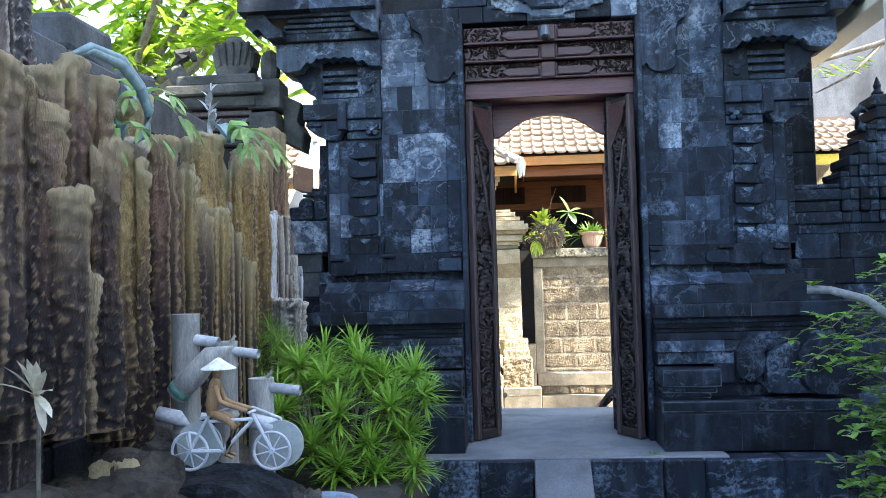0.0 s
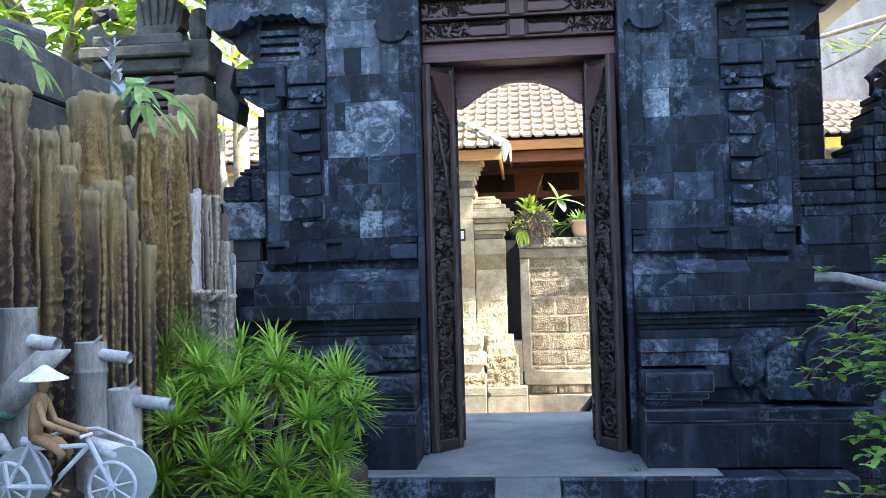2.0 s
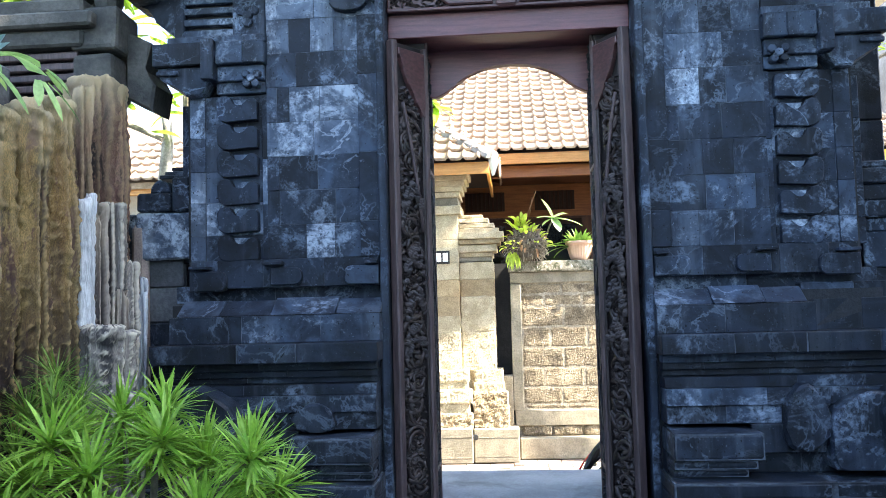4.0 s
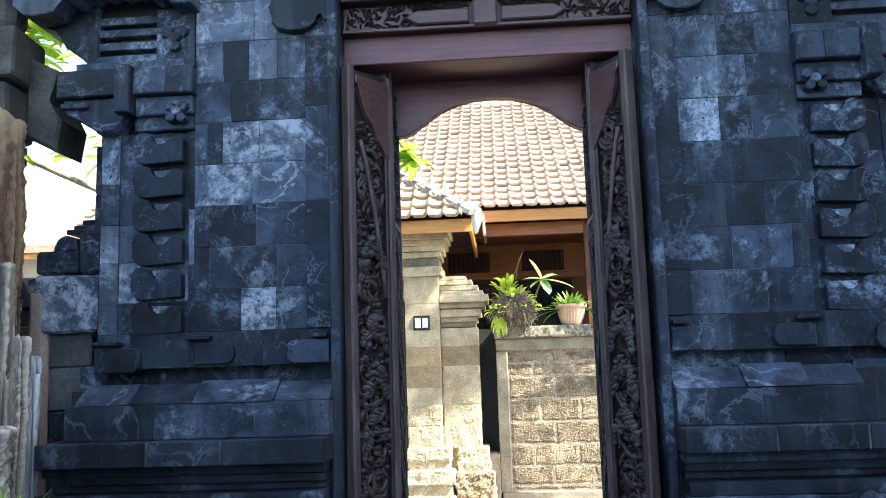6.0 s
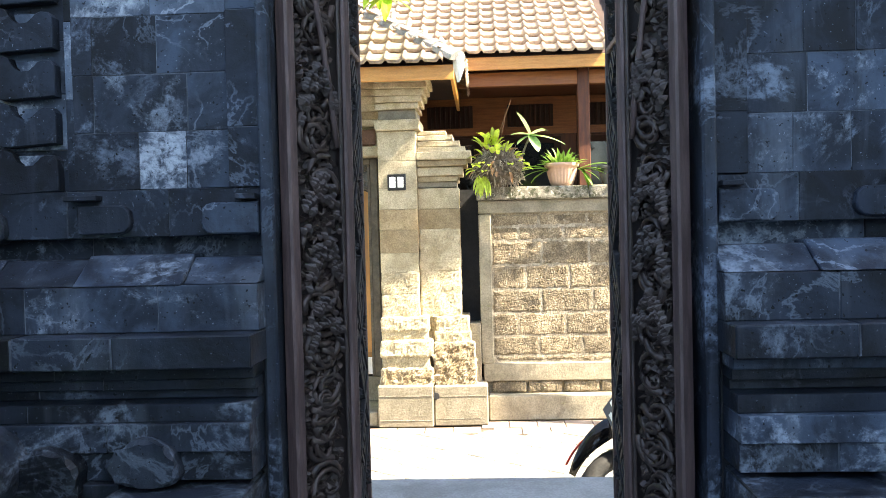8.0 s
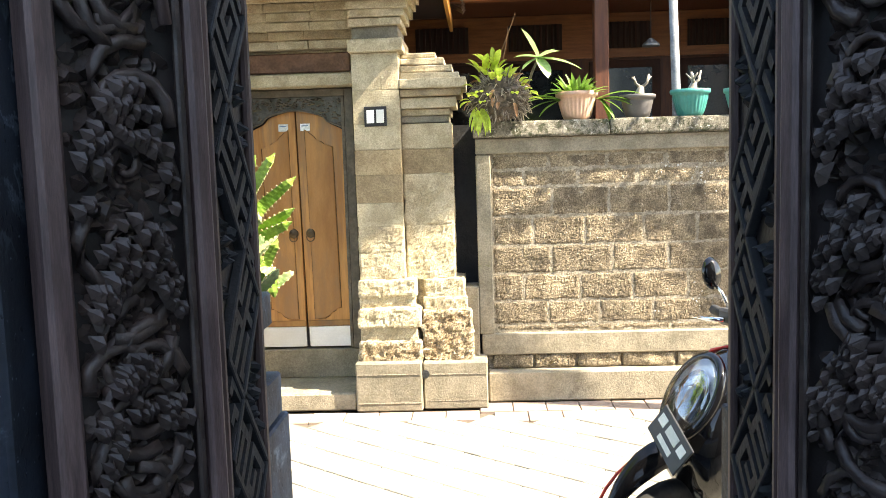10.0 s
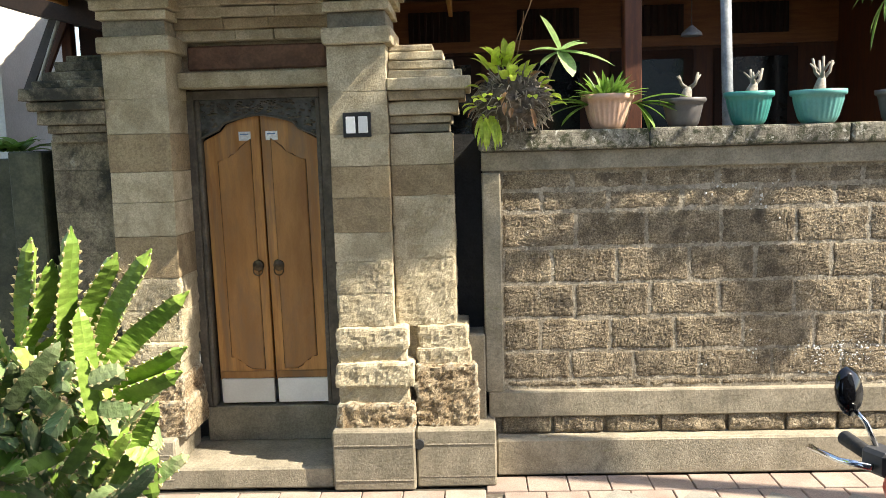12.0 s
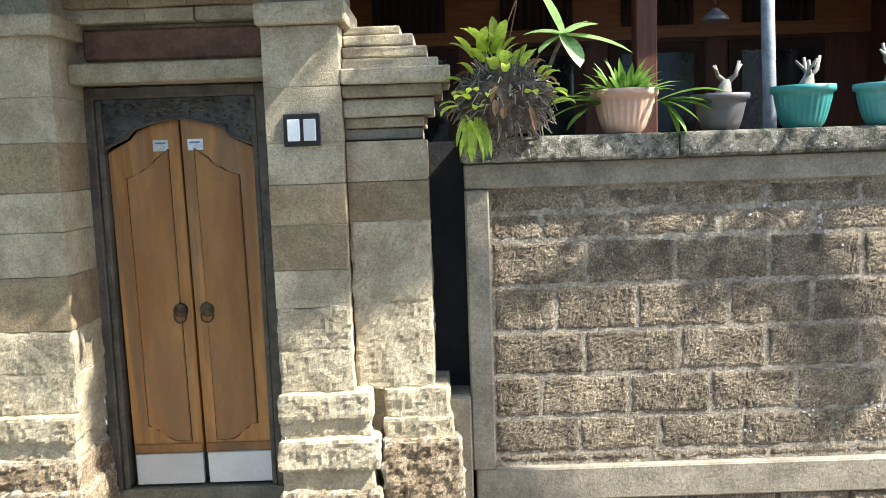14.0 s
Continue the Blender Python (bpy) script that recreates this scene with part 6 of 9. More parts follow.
# ---- background seen over the walls ----
wb = thing("white_building", (-5.2, 13.0, 0.0), "sunlit white plastered building beyond the lane", "house", kind="structure")
part("wall", boxm(-8.0, -3.4, 12.2, 13.5, 0.0, 3.2), WHITE_PLASTER, wb)
part("fascia", boxm(-8.2, -3.1, 11.7, 11.75, 3.05, 3.2, 0.005), FASCIA, wb)
part("roof", prismm([(-8.2, 11.65, 3.2), (-8.2, 13.5, 4.5), (-8.2, 13.5, 4.4), (-8.2, 11.65, 3.12)], (5.1, 0, 0)), TILE, wb)
rng = random.Random(14)
tile_slope(wb, (-4.6, 11.6, 3.2), (-3.1, 11.6, 3.2), (0, 1.85, 1.3), 6, lambda s_, r_: True, rng)
gb = thing("grey_building", (5.2, 15.0, 0.0), "tall blank building with rain-stained grey plaster", "house", kind="structure")
part("wall", boxm(3.5, 10.0, 14.6, 16.0, 0.0, 6.5), GREY_PLASTER, gb)
part("cable", tubem([(5.0, 14.55, 2.0), (4.98, 14.55, 4.0), (5.06, 14.55, 6.0)], 0.012, 5), LAVA_JOINT, gb)
sr = thing("shrine_roof", (4.3, 12.2, 3.3), "small tiled roof with yellow boards across the lane", "roof", kind="structure")
SX = 3.72
part("deck", prismm([(SX, 11.75, 3.26), (SX, 12.9, 3.98), (SX, 12.9, 3.85), (SX, 11.75, 3.2)], (1.15, 0, 0)), DARK_SLAT, sr)
tile_slope(sr, (SX - 0.05, 11.7, 3.28), (SX + 1.2, 11.7, 3.28), (0, 1, 0.63), 5, lambda s_, r_: True, rng)
for x0, x1, y0, y1 in ((SX - 0.05, SX + 1.2, 11.72, 11.76), (SX - 0.05, SX, 11.76, 12.9), (SX + 1.15, SX + 1.2, 11.76, 12.9)):
    part("board", boxm(x0, x1, y0, y1, 3.12, 3.26, 0.005), YELLOW_PAINT, sr)
for x in (SX + 0.1, SX + 1.05):
    part("post", boxm(x - 0.05, x + 0.05, 11.95, 12.05, 0.0, 3.2), SANDSTONE, sr)
part("back", boxm(SX + 0.1, SX + 1.05, 12.5, 12.6, 0.0, 3.2), SANDSTONE, sr)

# ---- plants: shared shapes ----
def add_leaf(bm, base, way, length, width, droop=0.3, segs=4, fold=0.15, twist=0.0):
    """A tapering leaf that bends over along its length."""
    base, way = Vector(base), Vector(way).normalized()
    side = way.cross(Vector((0, 0, 1)))
    if side.length < 1e-3:
        side = Vector((1, 0, 0))
    side.normalize()
    side = Matrix.Rotation(twist, 3, way) @ side
    rows = []
    p, d = base.copy(), way.copy()
    for i in range(segs + 1):
        t = i / segs
        w = width * (0.35 + 1.3 * t) * (1 - t) ** 0.75 * 1.35 if i < segs else 0.0
        up = side.cross(d).normalized()
        if i == segs:
            rows.append([bm.verts.new(p)])
        else:
            rows.append([bm.verts.new(p - side * w * 0.5 + up * fold * w), bm.verts.new(p), bm.verts.new(p + side * w * 0.5 + up * fold * w)])
        d = (d + Vector((0, 0, -droop / segs * (0.5 + t)))).normalized()
        p = p + d * length / segs
    for a, b in zip(rows, rows[1:]):
        if len(b) == 3:
            bm.faces.new((a[0], a[1], b[1], b[0]))
            bm.faces.new((a[1], a[2], b[2], b[1]))
        else:
            bm.faces.new((a[0], a[1], b[0]))
            bm.faces.new((a[1], a[2], b[0]))
    return p, d


def rosette(bm, c, n, length, width, rng, spread=(0.1, 1.35), droop=0.5):
    lo, hi = math.cos(spread[1]), math.cos(spread[0])
    for i in range(n):
        a = rng.uniform(0, 2 * math.pi)
        tilt = math.acos(max(-1, min(1, rng.uniform(lo, hi))))
        way = (math.cos(a) * math.sin(tilt), math.sin(a) * math.sin(tilt), math.cos(tilt))
        add_leaf(bm, Vector(c) + Vector((rng.uniform(-0.008, 0.008), rng.uniform(-0.008, 0.008), rng.uniform(-0.03, 0.01))), way, length * rng.uniform(0.75, 1.1), width, droop * rng.uniform(0.5, 1.3), 4)


GRASSY = leafy("narrow_green_leaf", (0.18, 0.37, 0.035), (0.42, 0.62, 0.10), 0.4)
BUSH_LEAF = leafy("small_green_leaf", (0.14, 0.28, 0.04), (0.32, 0.50, 0.10), 0.4)
TREE_LEAF = leafy("bright_tree_leaf", (0.20, 0.34, 0.03), (0.36, 0.52, 0.06), 0.6)
POT_LEAF = leafy("pot_plant_leaf", (0.12, 0.24, 0.035), (0.22, 0.36, 0.07), 0.4)
FERN_LEAF = leafy("staghorn_frond", (0.22, 0.38, 0.09), (0.40, 0.56, 0.18), 0.4)
PALE_LEAF = leafy("blue_green_frond", (0.25, 0.38, 0.40), (0.38, 0.50, 0.50), 0.2)
DRY_LEAF = leafy("dry_brown_leaf", (0.20, 0.10, 0.04), (0.36, 0.20, 0.09), 0.3)
CREAM = leafy("cream_petal", (0.60, 0.52, 0.36), (0.72, 0.66, 0.50), 0.3)
PALE_BARK = surface("pale_grey_bark", (0.24, 0.23, 0.21), (0.40, 0.385, 0.36), 18, stain=(0.12, 0.11, 0.10), bump=0.4, grain=60)
BARK = surface("grey_brown_bark", (0.12, 0.10, 0.075), (0.24, 0.21, 0.165), 18, bump=0.4, grain=60)
ROOTS = surface("dark_matted_roots", (0.05, 0.038, 0.026), (0.13, 0.10, 0.07), 30, bump=0.5)
ROCK_BLUE = surface("blue_grey_rock", (0.045, 0.05, 0.06), (0.13, 0.145, 0.17), 9, stain=(0.24, 0.26, 0.30), stain_at=(0.55, 0.72), rough=(0.8, 0.95), bump=1.0, grain=60, grit=0.5, crag=22)
FOSSIL = surface("petrified_wood", (0.40, 0.225, 0.065), (0.76, 0.51, 0.19), 3, stretch=(5, 5, 1.2), stain=(0.09, 0.052, 0.046), stain_at=(0.56, 0.65), stain_scale=1.7, rough=(0.75, 0.95), bump=1.0, grain=85, fine_w=1.0,
                 vary=0.2, damp=(0.5, 1.4, (0.055, 0.036, 0.036)), stain2=(0.30, 0.15, 0.11), stain2_at=(0.54, 0.64), grit=0.7, worn=(0.78, 0.55, 0.25), depth=0.035)
FOSSIL_DARK = surface("dark_petrified_wood", (0.05, 0.036, 0.036), (0.12, 0.09, 0.08), 4, stretch=(5, 5, 0.5), stain=(0.02, 0.02, 0.024), stain_at=(0.48, 0.62), rough=(0.6, 0.9), bump=0.5, grain=45, grit=0.4,
                      worn=(0.30, 0.26, 0.22))
FOSSIL_GREY = surface("grey_petrified_wood", (0.10, 0.088, 0.08), (0.24, 0.215, 0.19), 4, stretch=(5, 5, 0.5), stain=(0.03, 0.028, 0.03), stain_at=(0.52, 0.62), rough=(0.7, 0.9), bump=0.6, grain=60, grit=0.5, stain2=(0.42, 0.40, 0.37),
                      stain2_at=(0.6, 0.68), worn=(0.5, 0.45, 0.36))
FOSSIL_PURPLE = surface("purple_brown_petrified_wood", (0.28, 0.13, 0.105), (0.53, 0.325, 0.22), 3, stretch=(5, 5, 1.0), stain=(0.055, 0.036, 0.036), stain_at=(0.54, 0.63), stain_scale=1.7, rough=(0.65, 0.9), bump=1.0, depth=0.035,
                        grain=85, grit=0.6, fine_w=1.0, damp=(0.7, 1.65, (0.036, 0.025, 0.028)), worn=(0.58, 0.375, 0.21))
FOSSIL_PALE = surface("bleached_petrified_wood", (0.32, 0.33, 0.34), (0.54, 0.56, 0.57), 5, stretch=(5, 5, 0.5), stain=(0.14, 0.14, 0.15), stain_at=(0.55, 0.7), rough=(0.7, 0.9), bump=0.5, grain=45)
ROCK = surface("dark_rockery_stone", (0.055, 0.046, 0.037), (0.16, 0.135, 0.105), 7, stain=(0.30, 0.28, 0.25), stain_at=(0.6, 0.8), rough=(0.8, 0.95), bump=0.9, grain=60, crag=22)


# ---- petrified wood along the garden wall ----
def petrified_post(x, y, z0, z1, r, seed, material, lean=(0, 0), jag=0.10, wide=1.0, label="ridged brown petrified wood post with a ragged top"):
    """Fossil trunk slab: flat-fronted columns with deep gaps, cross wrinkles, a crumbled pale lip."""
    rng = random.Random(seed)
    seg = max(44, int(r * 900))
    rows = max(24, int((z1 - z0) / 0.0095))
    off = Vector((seed * 3.1, seed * 1.7, seed * 0.7))
    bends = [(n, rng.uniform(0.03, 0.07), rng.uniform(0, 6.28)) for n in (2, 3)]
    N = noise.noise
    turn = radians(-28 + rng.uniform(-16, 16))
    # upright columns grown together, each with its own broken height, offset and gap beside it
    cols = max(3, round(2 * math.pi * r / 0.15))
    turns = sorted(2 * math.pi * (i + rng.uniform(-0.33, 0.33)) / cols for i in range(cols))
    drop = [jag * rng.choice((0.0, 0.3, 0.8, 1.6, 2.6)) for i in range(cols)]
    deep = [rng.choice((0.05, 0.03, 0.012)) for i in range(cols)]
    step = [rng.uniform(-0.018, 0.010) for i in range(cols)]

    def gap_at(a):
        return min(min(abs(a - t), 2 * math.pi - abs(a - t)) for t in turns) * r

    angles = [2 * math.pi * k / seg for k in range(seg)]
    sector = [sum(1 for t in turns if t < a) % cols for a in angles]
    gaps = [gap_at(a) for a in angles]
    tops = []
    for a, col in zip(angles, sector):
        q = Vector((r * math.cos(a), r * math.sin(a), 0)) + off
        tops.append(z1 - drop[col] - 0.35 * jag * (1 + N(q * 14)) - 0.4 * jag * abs(N(q * 30)) - 0.012 * N(q * 80))
    verts, faces, rims = [], [], []
    for j in range(rows + 1):
        t = j / rows
        for k, a in enumerate(angles):
            ca, sa = math.cos(a), math.sin(a)
            z = z0 - 0.7 + (tops[k] - z0) * t
            q = Vector((r * ca, r * sa, 0)) + off
            f = r * (1 + sum(m * math.sin(n * a + p + 0.5 * z) for n, m, p in bends)) / (abs(ca) ** 5 + abs(sa) ** 5) ** 0.2 * 0.92
            wander = 0.006 * N(Vector((q.x * 9, q.y * 9, z * 5)))
            f += step[sector[k]] - deep[sector[k]] * math.exp(-((gaps[k] + wander) / 0.0085) ** 2) + 0.008 * math.exp(-((gaps[k] - 0.018 + wander) / 0.008) ** 2)
            d = 0.012 * N(Vector((q.x * 9, q.y * 9, z * 1.3))) + 0.006 * (0.5 - abs(N(Vector((q.x * 26, q.y * 26, z * 2.2)))))
            d += 0.006 * N(Vector((q.x * 22, q.y * 22, z * 44))) + 0.011 * N(Vector((q.x * 36, q.y * 36, z * 34))) + 0.010 * abs(N(Vector((q.x * 44, q.y * 44, z * 50)))) + 0.006 * N(Vector((q.x * 70, q.y * 70, z * 100)))
            d += 0.022 * N(Vector((q.x * 5, q.y * 5, z * 3.5)))
            below = tops[k] - 0.7 - z
            d += 0.010 * math.exp(-((below - 0.03) / 0.03) ** 2)
            if t > 0.988:
                d -= 0.2 * r * ((t - 0.988) / 0.012) ** 2
            f = f * (1 - 0.05 * t) + d * min(1.0, r / 0.08)
            u, v = f * ca, f * sa * wide
            verts.append((u * math.cos(turn) - v * math.sin(turn) + lean[0] * t, u * math.sin(turn) + v * math.cos(turn) + lean[1] * t, z))
            spot = 0.5 + 0.5 * N(Vector((q.x * 18, q.y * 18, z * 7)))
            rims.append(min(1.0, math.exp(-below / 0.10) * (0.55 + 0.9 * spot) + 0.75 * spot * math.exp(-((gaps[k] - 0.018) / 0.009) ** 2) * math.exp(-below / 0.7)))
    for j in range(rows):
        for k in range(seg):
            k2 = (k + 1) % seg
            faces.append((j * seg + k, j * seg + k2, (j + 1) * seg + k2, (j + 1) * seg + k))
    n = len(verts)
    verts += [(0, 0, z0 - 0.7), (lean[0], lean[1], sum(tops) / seg - 0.73)]
    rims += [0.0, 0.6]
    for k in range(seg):
        k2 = (k + 1) % seg
        faces.append((k2, k, n))
        faces.append((rows * seg + k, rows * seg + k2, n + 1))
    me = bpy.data.meshes.new("petrified_post")
    me.from_pydata(verts, [], faces)
    me.attributes.new("crumbled_rim", "FLOAT", "POINT").data.foreach_set("value", rims)
    me.materials.append(material)
    me.polygons.foreach_set("use_smooth", [True] * len(me.polygons))
    ob = new("petrified_post", me)
    ob.location = (x, y, 0.7)
    return tagged(ob, label, "petrified wood", "petrified wood posts")


def bleached_rims(m, colour, amount):
    """Bleached crumbled stone along the broken top and the lips of the columns."""
    nt = m.node_tree
    base = nt.nodes["Principled BSDF"].inputs["Base Color"]
    was = base.links[0].from_socket
    at = nt.nodes.new("ShaderNodeAttribute")
    at.attribute_name = "crumbled_rim"
    k = nt.nodes.new("ShaderNodeMath")
    k.operation = "MULTIPLY"
    k.inputs[1].default_value = amount
    nt.links.new(at.outputs["Fac"], k.inputs[0])
    mx = nt.nodes.new("ShaderNodeMix")
    mx.data_type = "RGBA"
    nt.links.new(k.outputs[0], mx.inputs[0])
    nt.links.new(was, mx.inputs[6])
    mx.inputs[7].default_value = (*colour, 1)
    nt.links.new(mx.outputs[2], base)


bleached_rims(FOSSIL, (0.90, 0.73, 0.42), 0.95)
bleached_rims(FOSSIL_PURPLE, (0.86, 0.67, 0.38), 0.95)
bleached_rims(FOSSIL_DARK, (0.55, 0.46, 0.34), 0.6)
P_TAN, P_DARK, P_PURPLE, P_PALE, P_GREY = FOSSIL, FOSSIL_DARK, FOSSIL_PURPLE, FOSSIL_PALE, FOSSIL_GREY
posts = (
    (-1.68, 2.60, 0.70, 3.05, 0.13, 1, P_DARK, 0.06), (-1.50, 2.14, 1.30, 2.34, 0.14, 2, P_PURPLE, 0.03), (-1.46, 2.36, 1.22, 2.36, 0.12, 3, P_PURPLE, 0.06), (-1.48, 2.58, 1.20, 2.40, 0.105, 23, P_PURPLE, 0.03),
    (-1.50, 2.80, 1.18, 2.40, 0.105, 26, P_PURPLE, 0.04), (-1.36, 2.46, 1.20, 1.98, 0.08, 43, P_PURPLE, 0.10), (-1.38, 2.68, 1.18, 2.16, 0.075, 45, P_PURPLE, 0.06),
    (-1.48, 2.96, 1.10, 2.20, 0.075, 4, P_TAN, 0.04), (-1.47, 3.10, 0.80, 2.18, 0.075, 44, P_TAN, 0.03), (-1.54, 3.32, 0.70, 2.45, 0.06, 27, P_TAN, 0.03), (-1.53, 3.22, 0.70, 2.26, 0.07, 5, P_DARK, 0.04),
    (-1.45, 3.36, 0.70, 2.28, 0.08, 6, P_PURPLE, 0.015), (-1.43, 3.50, 0.70, 2.15, 0.075, 7, P_TAN, 0.03), (-1.46, 3.64, 0.70, 2.12, 0.07, 8, P_PURPLE, 0.04), (-1.52, 3.81, 0.70, 2.23, 0.05, 28, P_TAN, 0.02),
    (-1.56, 3.93, 0.70, 2.26, 0.055, 9, P_TAN, 0.03), (-1.60, 4.26, 0.70, 2.45, 0.10, 11, P_TAN, 0.02), (-1.54, 4.04, 0.70, 2.05, 0.055, 10, P_PURPLE, 0.02), (-1.47, 4.09, 0.70, 2.05, 0.05, 13, P_TAN, 0.02),
    (-1.43, 4.16, 0.70, 1.97, 0.048, 29, P_PURPLE, 0.03), (-1.385, 4.22, 0.70, 1.83, 0.042, 14, P_TAN, 0.03), (-1.60, 4.46, 0.70, 2.16, 0.07, 15, P_DARK, 0.08), (-1.60, 4.62, 0.70, 2.38, 0.085, 12, P_TAN, 0.03), (-1.56, 4.78, 0.70, 2.42, 0.075, 16, P_TAN, 0.03),
    (-1.55, 4.92, 0.70, 2.47, 0.08, 17, P_TAN, 0.02), (-1.52, 5.10, 0.70, 2.60, 0.035, 18, P_PURPLE, 0.05), (-1.60, 5.18, 0.70, 2.52, 0.05, 46, P_PURPLE, 0.02), (-1.62, 5.37, 0.70, 2.68, 0.085, 24, P_PURPLE, 0.01), (-1.53, 5.43, 0.70, 2.66, 0.055, 54, P_PURPLE, 0.01),
    (-1.40, 5.02, 0.70, 1.62, 0.105, 55, P_GREY, 0.025), (-1.50, 5.07, 0.70, 2.12, 0.034, 19, P_PALE, 0.03), (-1.49, 5.18, 0.70, 2.10, 0.045, 20, P_DARK, 0.03), (-1.49, 5.31, 0.70, 2.11, 0.038, 47, P_GREY, 0.03),
    (-1.47, 5.40, 0.70, 1.99, 0.045, 21, P_GREY, 0.05), (-1.45, 5.30, 0.70, 1.74, 0.032, 22, P_DARK, 0.06), (-1.41, 5.44, 0.70, 1.80, 0.024, 25, P_PALE, 0.08))
WORDS = {"petrified_wood": "knobbly tan petrified wood post with a crumbled pale top", "dark_petrified_wood": "blackened petrified wood post with a splintered top",
         "purple_brown_petrified_wood": "purple-brown ridged petrified wood post streaked with black", "bleached_petrified_wood": "bleached grey petrified wood splinter",
         "grey_petrified_wood": "streaked grey-brown petrified wood slab with a pale broken edge"}
for px, py, z0, z1, r, seed, m, jag in posts:
    petrified_post(px, py, z0, z1, r, seed, m, jag=jag, label=WORDS[m.name])


def boulder(x, y, z, sx, sy, sz, seed, material=ROCK, label="rough dark rockery boulder"):
    bm = bmesh.new()
    bmesh.ops.create_icosphere(bm, subdivisions=4, radius=1)
    off = Vector((seed * 2.3, seed * 5.1, seed))
    for v in bm.verts:
        n = v.co.normalized()
        d = 1 + 0.35 * noise.noise(n * 1.3 + off) + 0.16 * noise.noise(n * 3.1 + off) + 0.14 * abs(noise.noise(n * 5 + off)) + 0.10 * noise.noise(n * 9 + off) + 0.06 * noise.noise(n * 19 + off)
        v.co = Vector((n.x * sx, n.y * sy, n.z * sz)) * d
    ob = solo("boulder", bm, material, label, "boulder", "rockery boulders")
    ob.location = (x, y, z)
    return ob


# planted bed behind a low kerb
solo("flower_bed", boxm(-2.0, -0.55, 0.6, 4.93, 0.06, 0.72, 0.04), SOIL, "raised bed of dark soil", "flower bed", kind="structure")
for i, (x, y, z, a, b, c) in enumerate(((-1.42, 2.15, 0.82, 0.3, 0.35, 0.22), (-1.35, 2.75, 0.86, 0.25, 0.3, 0.2), (-1.45, 3.2, 0.86, 0.25, 0.25, 0.24), (-1.6, 1.5, 0.85, 0.35, 0.35, 0.3), (-1.2, 2.3, 0.72, 0.25, 0.3, 0.16),
                                       (-1.38, 3.6, 0.8, 0.2, 0.3, 0.2))):
    boulder(x, y, z, a, b, c, i + 1)
petrified_post(-1.22, 2.62, 0.7, 1.10, 0.055, 41, FOSSIL, lean=(-0.10, 0.05), jag=0.05, label="short leaning petrified wood stump")

# rock arch that carries the bicycle, with a dark mouth
arch = bmesh.new()
for i in range(25):
    t = i / 24
    for j in range(9):
        v = j / 8
        x = -1.36 + 0.62 * t
        h = 1.0 - 0.10 * (2 * t - 1) ** 2 + 0.02 * noise.noise(Vector((x * 9, v * 3, 1)))
        if j < 5:
            y, z = 2.72 + 0.01 * math.sin(t * 20) + 0.02 * noise.noise(Vector((x * 12, v * 7, 4))), h - 0.14 + 0.14 * (j / 4) ** 0.6
        else:
            y, z = 2.72 + 0.09 * (j - 4) + 0.0, h + 0.012 * noise.noise(Vector((x * 14, j, 7)))
        arch.verts.new((x, y, z))
arch.verts.ensure_lookup_table()
for i in range(24):
    for j in range(8):
        a = i * 9 + j
        arch.faces.new([arch.verts[k] for k in (a, a + 9, a + 10, a + 1)])
bmesh.ops.solidify(arch, geom=list(arch.faces), thickness=-0.03)
bmesh.ops.recalc_face_normals(arch, faces=list(arch.faces))
solo("rock_arch", arch, ROCK_BLUE, "rough dark rock arch over the fountain basin", "rock", at=(-1.05, 2.9, 0.72))
boulder(-1.38, 2.85, 0.80, 0.12, 0.16, 0.16, 31)
boulder(-0.78, 2.98, 0.78, 0.07, 0.12, 0.13, 32)

bowl = thing("basin", (-0.66, 2.92, 0.72), "round pale blue glazed basin with green water", "basin")
GLAZE = surface("pale_blue_glaze", (0.20, 0.26, 0.34), (0.34, 0.40, 0.47), 9, stain=(0.10, 0.12, 0.13), rough=(0.3, 0.5), bump=0.15)
part("rim", lathem((-0.66, 2.92, 0.72), [(0.08, 0.0), (0.125, 0.06), (0.14, 0.13), (0.145, 0.165), (0.135, 0.178), (0.112, 0.172), (0.108, 0.12), (0.02, 0.11)], 28), GLAZE, bowl, smooth=True)
part("water", lathem((-0.66, 2.92, 0.72), [(0.109, 0.135), (0.109, 0.14)], 28), surface("green_water", (0.03, 0.045, 0.012), (0.05, 0.065, 0.02), 5, rough=(0.04, 0.1), bump=0.02), bowl, "still green water")

